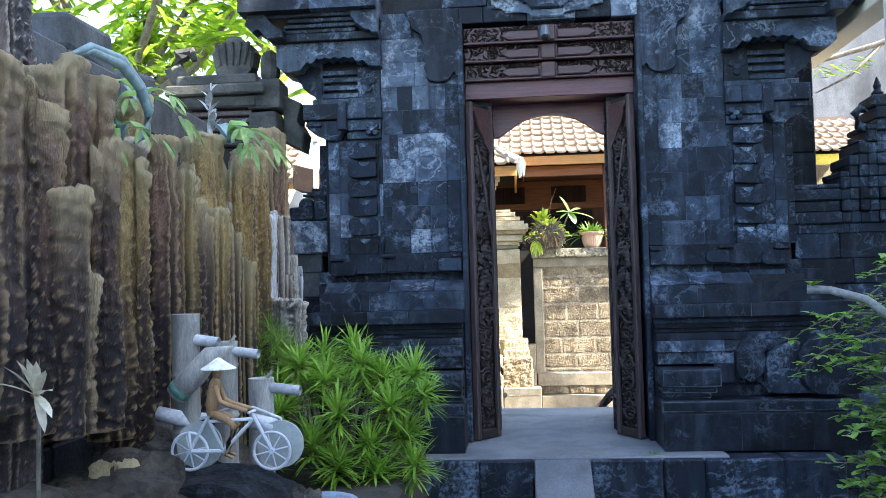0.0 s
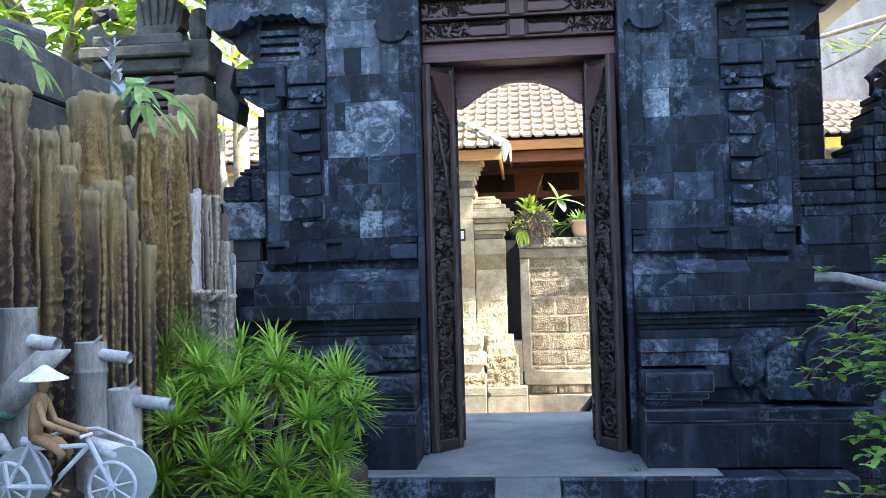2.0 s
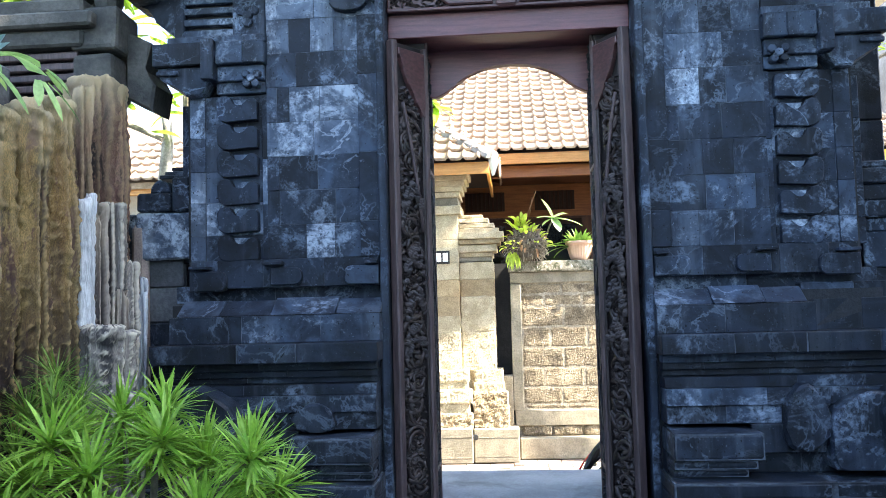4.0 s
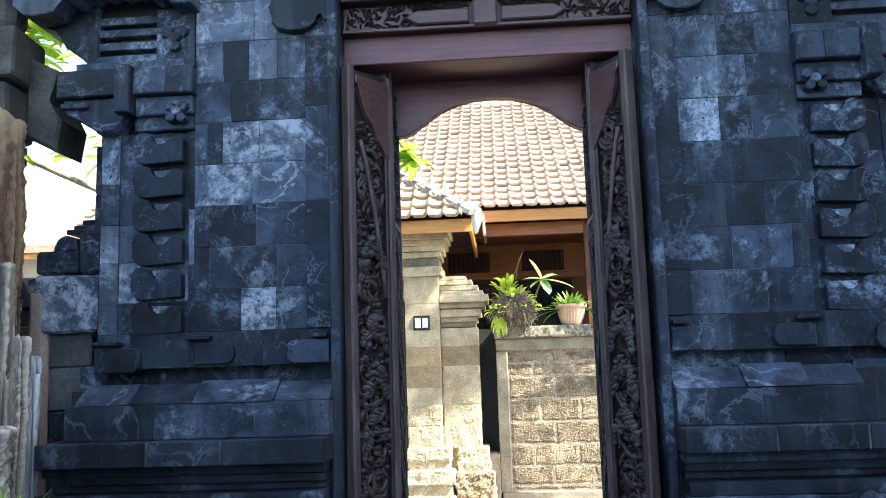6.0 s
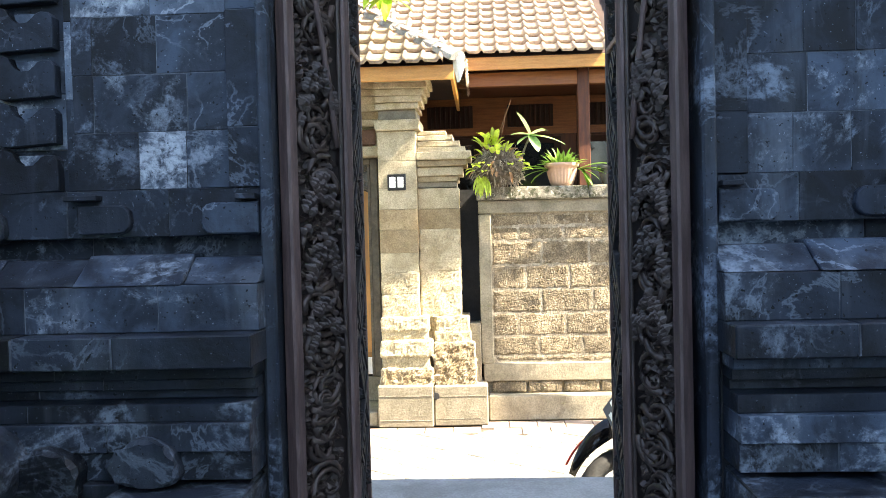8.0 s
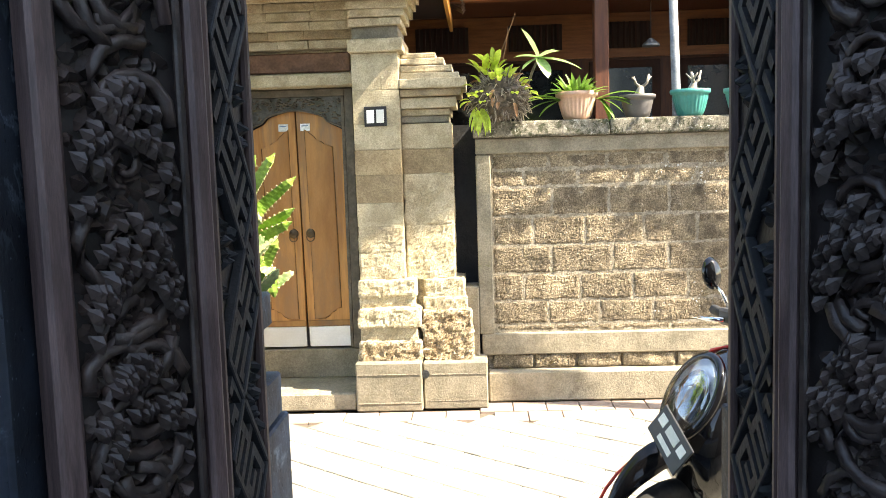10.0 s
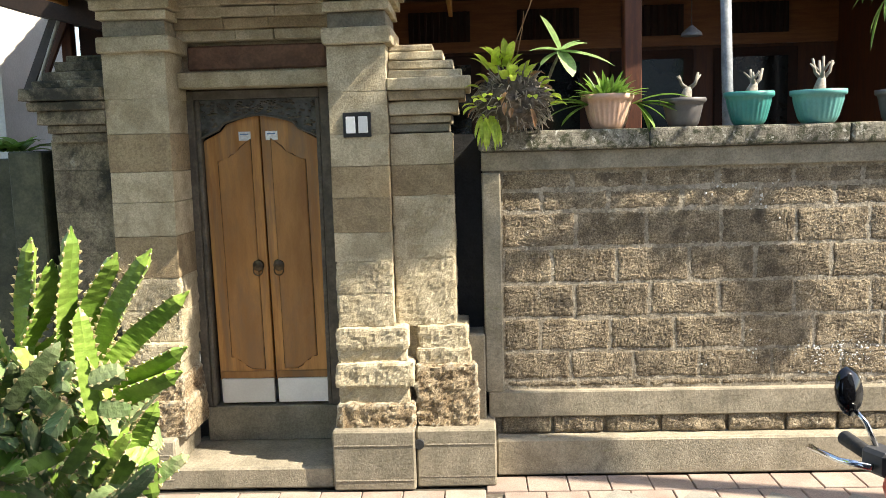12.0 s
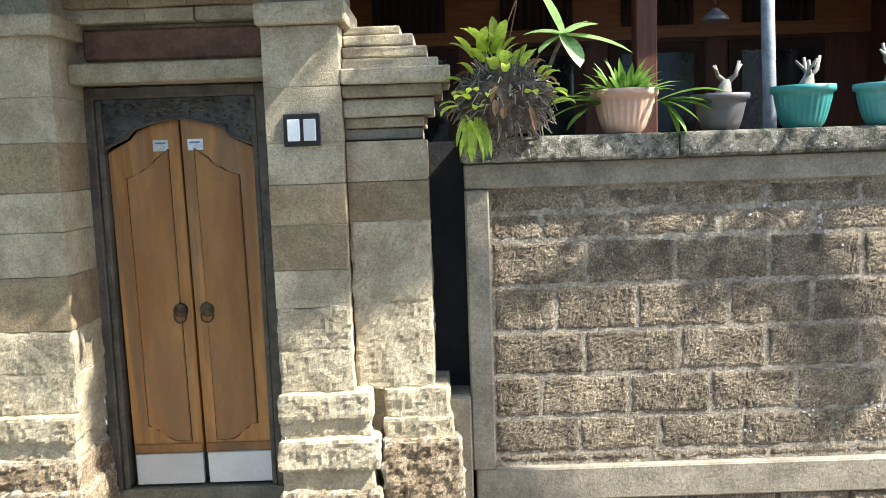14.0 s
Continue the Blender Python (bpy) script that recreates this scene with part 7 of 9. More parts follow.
# ---- bamboo fountain ----
BAMBOO = surface("weathered_grey_bamboo", (0.28, 0.27, 0.245), (0.44, 0.42, 0.38), 7, stretch=(5, 5, 1), stain=(0.13, 0.13, 0.125), stain_at=(0.55, 0.75), rough=(0.5, 0.75), bump=0.2, grain=50, stain2=(0.55, 0.52, 0.45),
                 stain2_at=(0.62, 0.78))
PALE_BAMBOO = surface("pale_bleached_bamboo", (0.46, 0.47, 0.48), (0.60, 0.61, 0.61), 9, stain=(0.28, 0.29, 0.30), rough=(0.5, 0.7), bump=0.2)
for (x, y, z0, z1, r, spz, spl) in ((-1.20, 3.10, 0.70, 1.55, 0.052, 1.445, 0.085), (-1.19, 3.50, 0.70, 1.42, 0.052, 1.37, 0.10), (-0.975, 3.30, 0.70, 1.285, 0.05, 1.24, 0.115)):
    f = thing("bamboo_spout", (x, y, z0), "grey weathered bamboo post with a side spout", "bamboo fountain", "bamboo fountain posts")
    prof = []
    z = 0.0
    while z < z1 - z0 - 0.01:
        prof += [(r, z), (r * 0.985, z + 0.01)]
        nz = min(z + 0.21, z1 - z0 - 0.08) if z + 0.21 < z1 - z0 - 0.05 else z1 - z0
        if nz < z1 - z0:
            prof += [(r * 0.98, nz - 0.02), (r * 1.07, nz - 0.012), (r * 1.08, nz - 0.006)]
        else:
            prof += [(r * 1.0, nz - 0.004)]
        z = nz
    prof += [(r, z1 - z0), (r * 0.86, z1 - z0), (r * 0.84, z1 - z0 - 0.04), (0.002, z1 - z0 - 0.045)]
    part("post", lathem((x, y, z0), prof, 22), BAMBOO, f, smooth=True)
    sp = bmesh.new()
    add_tube(sp, [(x + r * 0.8, y - 0.01, spz + 0.008), (x + r + spl, y - 0.03, spz - 0.004)], [0.021, 0.02], 14, cap=False)
    add_tube(sp, [(x + r + spl, y - 0.03, spz - 0.004), (x + r * 0.9, y - 0.012, spz + 0.006)], [0.0165, 0.0165], 14, cap=False)
    part("spout", sp, PALE_BAMBOO, f, "pale cut bamboo spout", smooth=True)
    part("peg", tubem([(x + r * 0.7, y - r * 0.8, spz + 0.05), (x + r * 1.1, y - r * 0.6, spz + 0.075)], [0.008, 0.006], 6), BAMBOO, f)
swing = thing("bamboo_scoop", (-1.025, 3.02,1.315), "slanting grey bamboo scoop cut to a point", "bamboo fountain")
part("scoop", tubem([(-1.200, 3.0,1.260), (-1.125, 3.0,1.335), (-1.065, 3.0,1.400), (-0.985, 3.0,1.430)], [0.04, 0.044, 0.036, 0.004], 14), BAMBOO, swing, smooth=True)
part("binding", tubem([(-1.193, 3.0,1.267), (-1.177, 3.0,1.283)], [0.0435, 0.0445], 14), surface("green_cord", (0.06, 0.16, 0.13), (0.10, 0.24, 0.19), 30, bump=0.4), swing, "green cord binding", smooth=True)
for pts, rad, lab in ((((-1.250, 2.96,1.200), (-1.175, 2.96,1.183), (-1.125, 2.96,1.145)), (0.026, 0.027, 0.003), "short pale bamboo piece cut to a point"),
                      (((-0.910, 2.96,1.170), (-0.825, 2.96,1.150), (-0.780, 2.96,1.115)), (0.028, 0.027, 0.003), "short pale bamboo piece cut to a point")):
    solo("bamboo_piece", tubem(pts, list(rad), 14), PALE_BAMBOO, lab, "bamboo piece", "loose bamboo pieces", smooth=True)
solo("bent_cane", tubem([(-1.185, 3.04,1.095), (-1.125, 3.04,1.165), (-1.025, 3.04,1.200), (-0.925, 3.04,1.205), (-0.825, 3.04,1.165), (-0.805, 3.04,1.095)], [0.006] * 6, 8), PALE_BAMBOO, "thin pale cane bent to a hoop behind the bicycle", "cane", smooth=True)

# ---- toy bicycle with its wooden figure ----
WHITE_WOOD = surface("white_painted_wood", (0.58, 0.60, 0.64), (0.70, 0.72, 0.74), 12, stain=(0.35, 0.36, 0.38), rough=(0.5, 0.7), bump=0.08, grit=0.1)
DISC = surface("pale_translucent_disc", (0.30, 0.33, 0.31), (0.40, 0.43, 0.40), 10, rough=(0.5, 0.7), bump=0.06, grit=0.1)
FIG_WOOD = surface("tan_carved_wood", (0.33, 0.19, 0.09), (0.46, 0.28, 0.14), 9, stretch=(6, 6, 1), rough=(0.5, 0.7), bump=0.1)
BY = 2.90
bike = thing("toy_bicycle", (-0.965, BY, 1.010), "small white painted wooden toy bicycle on the rock", "toy bicycle")
RW, FW, R = Vector((-1.110, BY, 1.075)), Vector((-0.817, BY, 1.075)), 0.064
for c in (RW, FW):
    w = bmesh.new()
    add_tube(w, [c + Vector((R * math.cos(a), 0, R * math.sin(a))) for a in (2 * math.pi * i / 28 for i in range(29))], 0.0055, 8, cap=False)
    wheel = part("wheel", w, WHITE_WOOD, bike, smooth=True)
    for i in range(8):
        a = 2 * math.pi * (i + 0.3) / 8
        part("spoke", tubem([c, c + Vector((R * math.cos(a), 0, R * math.sin(a)))], 0.0028, 6), WHITE_WOOD, wheel)
    part("hub", tubem([c + Vector((0, -0.012, 0)), c + Vector((0, 0.012, 0))], 0.009, 10), WHITE_WOOD, wheel)
    d = c + Vector((0.02, 0.035, 0.016))
    part("disc", tubem([d, d + Vector((0, 0.012, 0))], 0.082, 32), DISC, bike, "pale round disc behind the wheel")
P = {"seat": Vector((-1.045, BY, 1.190)), "crank": Vector((-0.990, BY, 1.075)), "head": Vector((-0.880, BY, 1.185)), "bar": Vector((-0.890, BY, 1.210))}
for a, b, r in ((RW, P["seat"], 0.006), (RW, P["crank"], 0.0075), (P["crank"], P["seat"], 0.0065), (P["crank"], P["head"], 0.0065), (P["seat"] + Vector((0.012, 0, -0.012)), P["head"], 0.0065), (P["head"] + Vector((-0.006, 0, 0.02)), FW, 0.0075)):
    part("tube", tubem([a, b], r, 8), WHITE_WOOD, bike)
part("saddle", tubem([P["seat"] + Vector((-0.02, 0, 0.008)), P["seat"] + Vector((0.02, 0, 0.008))], [0.012, 0.007], 8), WHITE_WOOD, bike)
part("handlebar", tubem([P["bar"] + Vector((0.0, -0.03, 0.0)), P["bar"] + Vector((0.015, 0, 0.004)), P["bar"] + Vector((0, 0.03, 0))], 0.005, 8), WHITE_WOOD, bike)
part("carrier", tubem([RW + Vector((0.0, -0.01, 0.07)), RW + Vector((0.01, -0.01, 0.0))], 0.005, 6), WHITE_WOOD, bike)
fig = bmesh.new()
add_tube(fig, [(-1.030, BY, 1.200), (-1.028, BY, 1.245), (-1.015, BY, 1.310), (-1.011, BY, 1.330)], [0.017, 0.02, 0.022, 0.012], 12)
add_tube(fig, [(-1.009, BY, 1.325), (-1.007, BY, 1.350), (-1.005, BY, 1.370)], [0.011, 0.017, 0.012], 12)
for dy in (-0.02, 0.02):
    add_tube(fig, [(-1.009, BY + dy, 1.305), (-0.990, BY + dy * 1.3, 1.250), (-0.955, BY + dy * 1.3, 1.235), (-0.895, BY + dy * 1.3, 1.217)], [0.009, 0.009, 0.009, 0.007], 10)
    add_tube(fig, [(-1.025, BY + dy * 0.6, 1.205), (-0.975, BY + dy, 1.190), (-0.945, BY + dy, 1.165), (-0.965, BY + dy, 1.105), (-0.975, BY + dy, 1.065), (-0.950, BY + dy, 1.057)], [0.014, 0.014, 0.012, 0.009, 0.007, 0.006], 10)
solo("carved_figure", fig, FIG_WOOD, "carved tan wooden figure seated on the toy bicycle", "carved figure", smooth=True)
hat = solo("conical_hat", lathem((-1.003, BY, 1.360), [(0.062, 0.0), (0.061, 0.003), (0.032, 0.02), (0.008, 0.038), (0.001, 0.04)], 24), surface("white_straw", (0.66, 0.65, 0.60), (0.76, 0.75, 0.70), 20, bump=0.15), "small white conical hat on the wooden figure", "hat", smooth=False)

# the fountain group sits a little towards the wall
for ob in list(bpy.data.objects):
    if ob.parent is None and ob.name.split(".")[0] in ("toy_bicycle", "carved_figure", "conical_hat", "bent_cane", "bamboo_spout", "bamboo_scoop", "bamboo_piece", "basin", "rock_arch"):
        ob.location += Vector((-0.045, 0.0, -0.012))

# ---- courtyard plants ----
def spiky_shrub():
    rng = random.Random(77)
    root = thing("spiky_shrub", (-0.92, 4.35, 0.70), "dense bright green shrub of narrow spiky leaf rosettes", "shrub")
    heads = [(-0.52, 4.12, 1.24), (-0.60, 4.02, 1.08), (-0.70, 3.96, 0.93), (-0.83, 3.88, 1.08), (-0.95, 3.84, 0.94), (-0.93, 4.02, 1.22), (-1.08, 4.08, 1.28), (-0.78, 4.12, 1.27), (-0.48, 4.28, 1.13), (-0.56, 4.16, 0.93),
             (-1.13, 3.92, 1.08), (-1.22, 4.18, 1.16), (-0.70, 4.28, 1.22), (-0.86, 4.34, 1.33), (-1.02, 4.40, 1.30), (-0.64, 4.46, 1.20), (-0.82, 4.56, 1.16), (-1.06, 4.66, 1.20), (-1.24, 4.52, 1.24), (-1.22, 4.80, 1.12),
             (-0.98, 4.82, 1.10), (-0.74, 4.70, 1.04), (-0.58, 4.36, 0.95), (-1.18, 3.98, 0.88), (-0.86, 3.84, 0.84), (-0.66, 3.92, 0.80), (-0.52, 4.04, 0.82), (-1.34, 4.34, 1.10)]
    for i, h in enumerate(heads):
        h = Vector(h) + Vector((rng.uniform(-0.02, 0.02), rng.uniform(-0.02, 0.02), rng.uniform(-0.02, 0.02) - 0.03))
        bm = bmesh.new()
        rosette(bm, h, 84, 0.165, 0.0155, rng, (0.1, 1.9), 0.35)
        rosette(bm, h - Vector((0, 0, 0.05)), 24, 0.15, 0.014, rng, (1.1, 2.3), 0.4)
        part("rosette", bm, GRASSY, root)
        part("stem", tubem([Vector((-0.95 + (h.x + 0.95) * 0.4, 4.35 + (h.y - 4.35) * 0.4, 0.72)), h.lerp(Vector((-0.95, 4.35, 0.8)), 0.3), h], [0.012, 0.01, 0.007], 6), BARK, root)


spiky_shrub()
bk = thing("fern_shrub", (-1.36, 4.62, 0.70), "dark green feathery shrub behind the spiky one", "shrub")
rng = random.Random(5)
for c in ((-1.36, 4.62, 1.40), (-1.30, 4.50, 1.32), (-1.44, 4.58, 1.28), (-1.34, 4.74, 1.30), (-1.40, 4.44, 1.18), (-1.46, 4.36, 1.05)):
    bm = bmesh.new()
    rosette(bm, c, 110, 0.15, 0.007, rng, (0.05, 2.2), 0.4)
    part("foliage", bm, BUSH_LEAF, bk)
part("stem", tubem([(-1.36, 4.62, 0.70), (-1.36, 4.6, 1.0), (-1.37, 4.6, 1.32)], [0.016, 0.012, 0.008], 6), BARK, bk)


def twiggy_bush():
    rng = random.Random(12)
    root = thing("twiggy_bush", (1.75, 3.55, 0.08), "sparse green bush with tangled bare twigs and a knotty branch", "shrub")
    part("trunk", tubem([(1.80, 3.6, 0.08), (1.78, 3.58, 0.5), (1.70, 3.55, 0.85), (1.74, 3.52, 1.15)], [0.035, 0.03, 0.026, 0.02], 8), BARK, root, smooth=True)
    part("branch", tubem([(1.72, 3.54, 1.05), (1.62, 3.50, 1.27), (1.50, 3.48, 1.42), (1.38, 3.50, 1.52), (1.26, 3.55, 1.56), (1.18, 3.58, 1.565)], [0.022, 0.02, 0.018, 0.017, 0.016, 0.019], 8), PALE_BARK, root, "knotty pale branch", smooth=True)
    part("branch", tubem([(1.74, 3.50, 1.10), (1.60, 3.40, 1.20), (1.46, 3.30, 1.22), (1.34, 3.26, 1.27)], [0.02, 0.018, 0.014, 0.01], 8), PALE_BARK, root, smooth=True)
    tw, lf = bmesh.new(), bmesh.new()
    for i in range(230):
        a = rng.uniform(0, 6.28)
        start = Vector((1.62 + rng.uniform(-0.2, 0.3), 3.52 + rng.uniform(-0.15, 0.2), rng.uniform(0.5, 1.62)))
        way = Vector((math.cos(a) * 0.9 - 0.35, math.sin(a) * 0.8, rng.uniform(-0.25, 0.75))).normalized()
        ln = rng.uniform(0.12, 0.4)
        pts, p, d = [], start.copy(), way.copy()
        for k in range(7):
            pts.append(p.copy())
            d = (d + Vector((rng.uniform(-0.3, 0.3), rng.uniform(-0.3, 0.3), -0.12 + rng.uniform(-0.15, 0.15)))).normalized()
            p += d * ln / 6
        add_tube(tw, pts, [0.0035, 0.0032, 0.003, 0.0026, 0.0022, 0.0018, 0.0012], 4)
        for k in range(rng.randint(9, 20)):
            q = pts[rng.randint(2, 6)]
            b = rng.uniform(0, 6.28)
            add_leaf(lf, q + Vector((rng.uniform(-0.01, 0.01), rng.uniform(-0.01, 0.01), 0)), (math.cos(b), math.sin(b), rng.uniform(-0.2, 0.7)), rng.uniform(0.03, 0.065), rng.uniform(0.024, 0.042), 0.4, 4, 0.12)
    for k in range(10):
        b = rng.uniform(0, 6.28)
        add_leaf(lf, (1.20, 3.57, 1.575), (math.cos(b), math.sin(b), 0.8), 0.05, 0.028, 0.4, 3)
    tagged(part("twig_tangle", tw, BARK, root), kind="stuff")
    tagged(part("leaves", lf, BUSH_LEAF, root), kind="stuff")


twiggy_bush()


def staghorn(x, y, z, seed, s=1.0, lab="staghorn fern with drooping forked fronds on the petrified wood"):
    rng = random.Random(seed)
    root = thing("staghorn_fern", (x, y, z), lab, "fern", "staghorn ferns")
    bm = bmesh.new()
    for i in range(5):
        a = rng.uniform(-2.0, 0.6)
        # a strap that hangs over, then splits into three pointed lobes
        p, d = Vector((x, y, z)), Vector((math.cos(a), math.sin(a), rng.uniform(0.5, 1.3))).normalized()
        ln, w0 = s * rng.uniform(0.13, 0.22), 0.014 * s
        rows = []
        for k in range(7):
            side = d.cross(Vector((0, 0, 1))).normalized()
            w = w0 * (0.5 + 0.22 * k)
            rows.append([bm.verts.new(p - side * w), bm.verts.new(p + side * w)])
            d = (d + Vector((0, 0, -0.26))).normalized()
            p = p + d * ln / 6
        for r_, q_ in zip(rows, rows[1:]):
            bm.faces.new((r_[0], r_[1], q_[1], q_[0]))
        side = d.cross(Vector((0, 0, 1))).normalized()
        for k in (-1, 0, 1):
            add_leaf(bm, p - d * 0.012 + side * w0 * 0.9 * k, d + side * 0.55 * k, ln * rng.uniform(0.4, 0.65), 0.024 * s, 0.5, 4, 0.08)
    part("fronds", bm, FERN_LEAF, root)
    bm = bmesh.new()
    for i in range(4):
        a = rng.uniform(0, 6.28)
        add_leaf(bm, (x, y, z - 0.04), (math.cos(a) * 0.5, math.sin(a) * 0.5, 0.8), 0.11 * s, 0.07 * s, 0.4, 4, 0.25)
    part("shield_frond", bm, PALE_LEAF, root, "pale shield frond")


staghorn(-1.56, 3.42, 2.44, 1, 1.3)
staghorn(-1.50, 4.36, 2.44, 2, 1.6)
staghorn(-1.46, 3.02, 2.22, 3, 0.9)
spire = bmesh.new()
rng = random.Random(3)
for i in range(16):
    a = rng.uniform(0, 6.28)
    add_leaf(spire, (-1.70 + 0.012 * math.sin(i), 4.62, 2.36 + i * 0.026), (math.cos(a) * 0.6, math.sin(a) * 0.6, 0.9), 0.15 - 0.005 * i, 0.05, 0.5, 4)
add_tube(spire, [(-1.68, 4.60, 2.30), (-1.70, 4.62, 2.55), (-1.69, 4.62, 2.80)], [0.02, 0.014, 0.005], 6)
solo("pale_dead_frond", spire, surface("ash_grey_leaf", (0.34, 0.34, 0.33), (0.48, 0.48, 0.46), 20, bump=0.2, islands=True), "withered pale grey frond standing above the posts", "dead frond")
strap = bmesh.new()
for k, off in enumerate((0.0, 0.014)):
    add_tube(strap, [(-1.45 + off, 2.62, 2.40), (-1.43, 2.76, 2.455 + off), (-1.40, 2.92, 2.45 + off), (-1.38, 3.03, 2.39), (-1.37, 3.08, 2.31), (-1.37, 3.06, 2.23 - off), (-1.38, 2.99 - off, 2.17)], [0.008, 0.016, 0.021, 0.021, 0.019, 0.015, 0.004], 8)
solo("arching_frond", strap, PALE_LEAF, "long pale blue-green frond arching over the wood", "frond", smooth=True)
fl = bmesh.new()
for i in range(9):
    a = -0.6 + 0.42 * i
    add_leaf(fl, (-1.10, 1.86, 1.39), (0.5 * math.cos(a), -0.4, math.sin(a)), 0.10, 0.026, 0.4, 4)
cf = thing("cream_flower", (-1.05, 1.9, 0.72), "withered cream flower on a thin stalk", "flower")
part("petals", fl, CREAM, cf)
part("stalk", tubem([(-1.12, 1.92, 0.72), (-1.12, 1.9, 1.1), (-1.10, 1.87, 1.39)], 0.005, 6), BARK, cf)
tiny = bmesh.new()
for i in range(60):
    add_leaf(tiny, (CX + 0.50 + rng.uniform(-0.05, 0.06), 5.06 + rng.uniform(-0.03, 0.03), SILL - 0.01), (rng.uniform(-1, 1), rng.uniform(-1, 0.3), rng.uniform(0.2, 1)), 0.025, 0.01, 0.4, 3)
tagged(solo("weeds", tiny, BUSH_LEAF, "small weeds at the foot of the gate", "weeds"), kind="stuff")

# ---- tree beyond the garden wall ----
def frangipani(x, y, z0, seed, crown, count, label, leaf=TREE_LEAF, size=(0.2, 0.34)):
    rng = random.Random(seed)
    root = thing("frangipani_tree", (x, y, z0), label, "tree", "trees round the gate")
    c, rad = Vector(crown[0]), Vector(crown[1])
    part("trunk", tubem([(x, y, z0), (x + 0.1, y, z0 + (c.z - z0) * 0.5), (c.x * 0.5 + x * 0.5, c.y, c.z - rad.z * 0.7)], [0.11, 0.09, 0.07], 8), BARK, root, smooth=True)
    fork = Vector((c.x * 0.5 + x * 0.5, c.y, c.z - rad.z * 0.7))
    tips = []
    for i in range(14):
        d = Vector((rng.uniform(-1, 1), rng.uniform(-1, 1), rng.uniform(-0.3, 1)))
        d = Vector((d.x * rad.x, d.y * rad.y, d.z * rad.z)) * 0.85
        tip = c + d
        mid = fork.lerp(tip, 0.55) + Vector((rng.uniform(-0.2, 0.2), rng.uniform(-0.2, 0.2), rng.uniform(-0.2, 0.1)))
        part("limb", tubem([fork, mid, tip], [0.045, 0.032, 0.018], 7), BARK, root, smooth=True)
        tips += [tip, mid.lerp(tip, 0.5)]
    bm = bmesh.new()
    for i in range(count):
        t = tips[rng.randrange(len(tips))] if rng.random() < 0.65 else c + Vector((rng.uniform(-1, 1) * rad.x, rng.uniform(-1, 1) * rad.y, rng.uniform(-1, 1) * rad.z)) * 0.95
        p = t + Vector((rng.gauss(0, 0.12), rng.gauss(0, 0.12), rng.gauss(0, 0.1)))
        a = rng.uniform(0, 6.28)
        add_leaf(bm, p, (math.cos(a), math.sin(a), rng.uniform(-0.4, 0.7)), rng.uniform(*size), rng.uniform(0.05, 0.085), rng.uniform(0.2, 1.0), 4, 0.1, rng.uniform(-0.8, 0.8))
    part("crown", bm, leaf, root)
    return root


frangipani(-3.6, 7.4, 0.0, 1, ((-3.4, 7.3, 4.3), (1.9, 1.0, 1.5)), 2600, "frangipani tree with bright sunlit leaves behind the garden wall")
# out of view, added only for the dappled shade on the gate opposite
frangipani(5.9, 9.3, 0.0, 7, ((4.3, 9.42, 7.15), (0.48, 0.16, 0.46)), 40, "unseen tall frangipani tree added over the lane to dapple the gate opposite")
slender = frangipani(-2.6, 8.9, 0.0, 2, ((-2.3, 8.7, 4.7), (1.0, 0.8, 0.9)), 420, "slender tree with pale trunk seen beside the gate")
part("limb", tubem([(-2.62, 8.86, 2.2), (-2.64, 8.62, 2.75), (-2.58, 8.52, 3.0), (-2.575, 8.5, 3.2), (-2.615, 8.5, 3.37)], [0.07, 0.062, 0.05, 0.042, 0.04], 9), PALE_BARK, slender, "cut-back pale limb", smooth=True)
solo("bamboo_pole", tubem([(-3.3, 8.0, 3.38), (-2.8, 8.0, 3.13), (-2.40, 8.0, 2.94)], [0.022, 0.022, 0.02], 8), BARK, "thin brown pole slanting between the trees", "pole")
pp = thing("garden_post", (-1.66, 7.0, 0.0), "thin white painted post standing behind the garden wall", "post")
part("shaft", boxm(-1.68, -1.64, 6.98, 7.02, 0.0, 2.86, 0.004), WHITE_PLASTER, pp)
part("cap", boxm(-1.69, -1.63, 6.97, 7.03, 2.86, 2.88, 0.004), WHITE_PLASTER, pp)


# unseen branches, set along the sun's rays to cast the wall's shadow lines
ob_ = thing("overhanging_branch", (3.2, 10.17, 3.9), "unseen thin leafy branches added over the lane to dapple the wall", "branch")
rng = random.Random(44)
for pts, r in ((((6.1, 9.7, 5.2), (4.3, 10.1, 4.3), (3.4, 10.16, 4.08), (2.78, 10.17, 3.88), (2.33, 10.17, 3.42), (2.2, 10.17, 3.26)), (0.05, 0.034, 0.024, 0.02, 0.02, 0.014)),
               (((2.78, 10.17, 3.88), (2.50, 10.18, 3.78), (2.30, 10.18, 3.55)), (0.018, 0.016, 0.012)), (((4.3, 10.1, 4.3), (3.95, 10.16, 3.95), (3.55, 10.17, 3.76)), (0.025, 0.016, 0.009)),
               (((1.62, 10.2, 4.6), (1.42, 10.12, 4.12), (1.30, 10.06, 3.95)), (0.016, 0.012, 0.008)), (((3.4, 10.16, 4.08), (2.5, 10.2, 4.5), (1.62, 10.2, 4.6)), (0.018, 0.017, 0.016))):
    part("limb", tubem(pts, list(r), 8), BARK, ob_, smooth=True)
bm = bmesh.new()
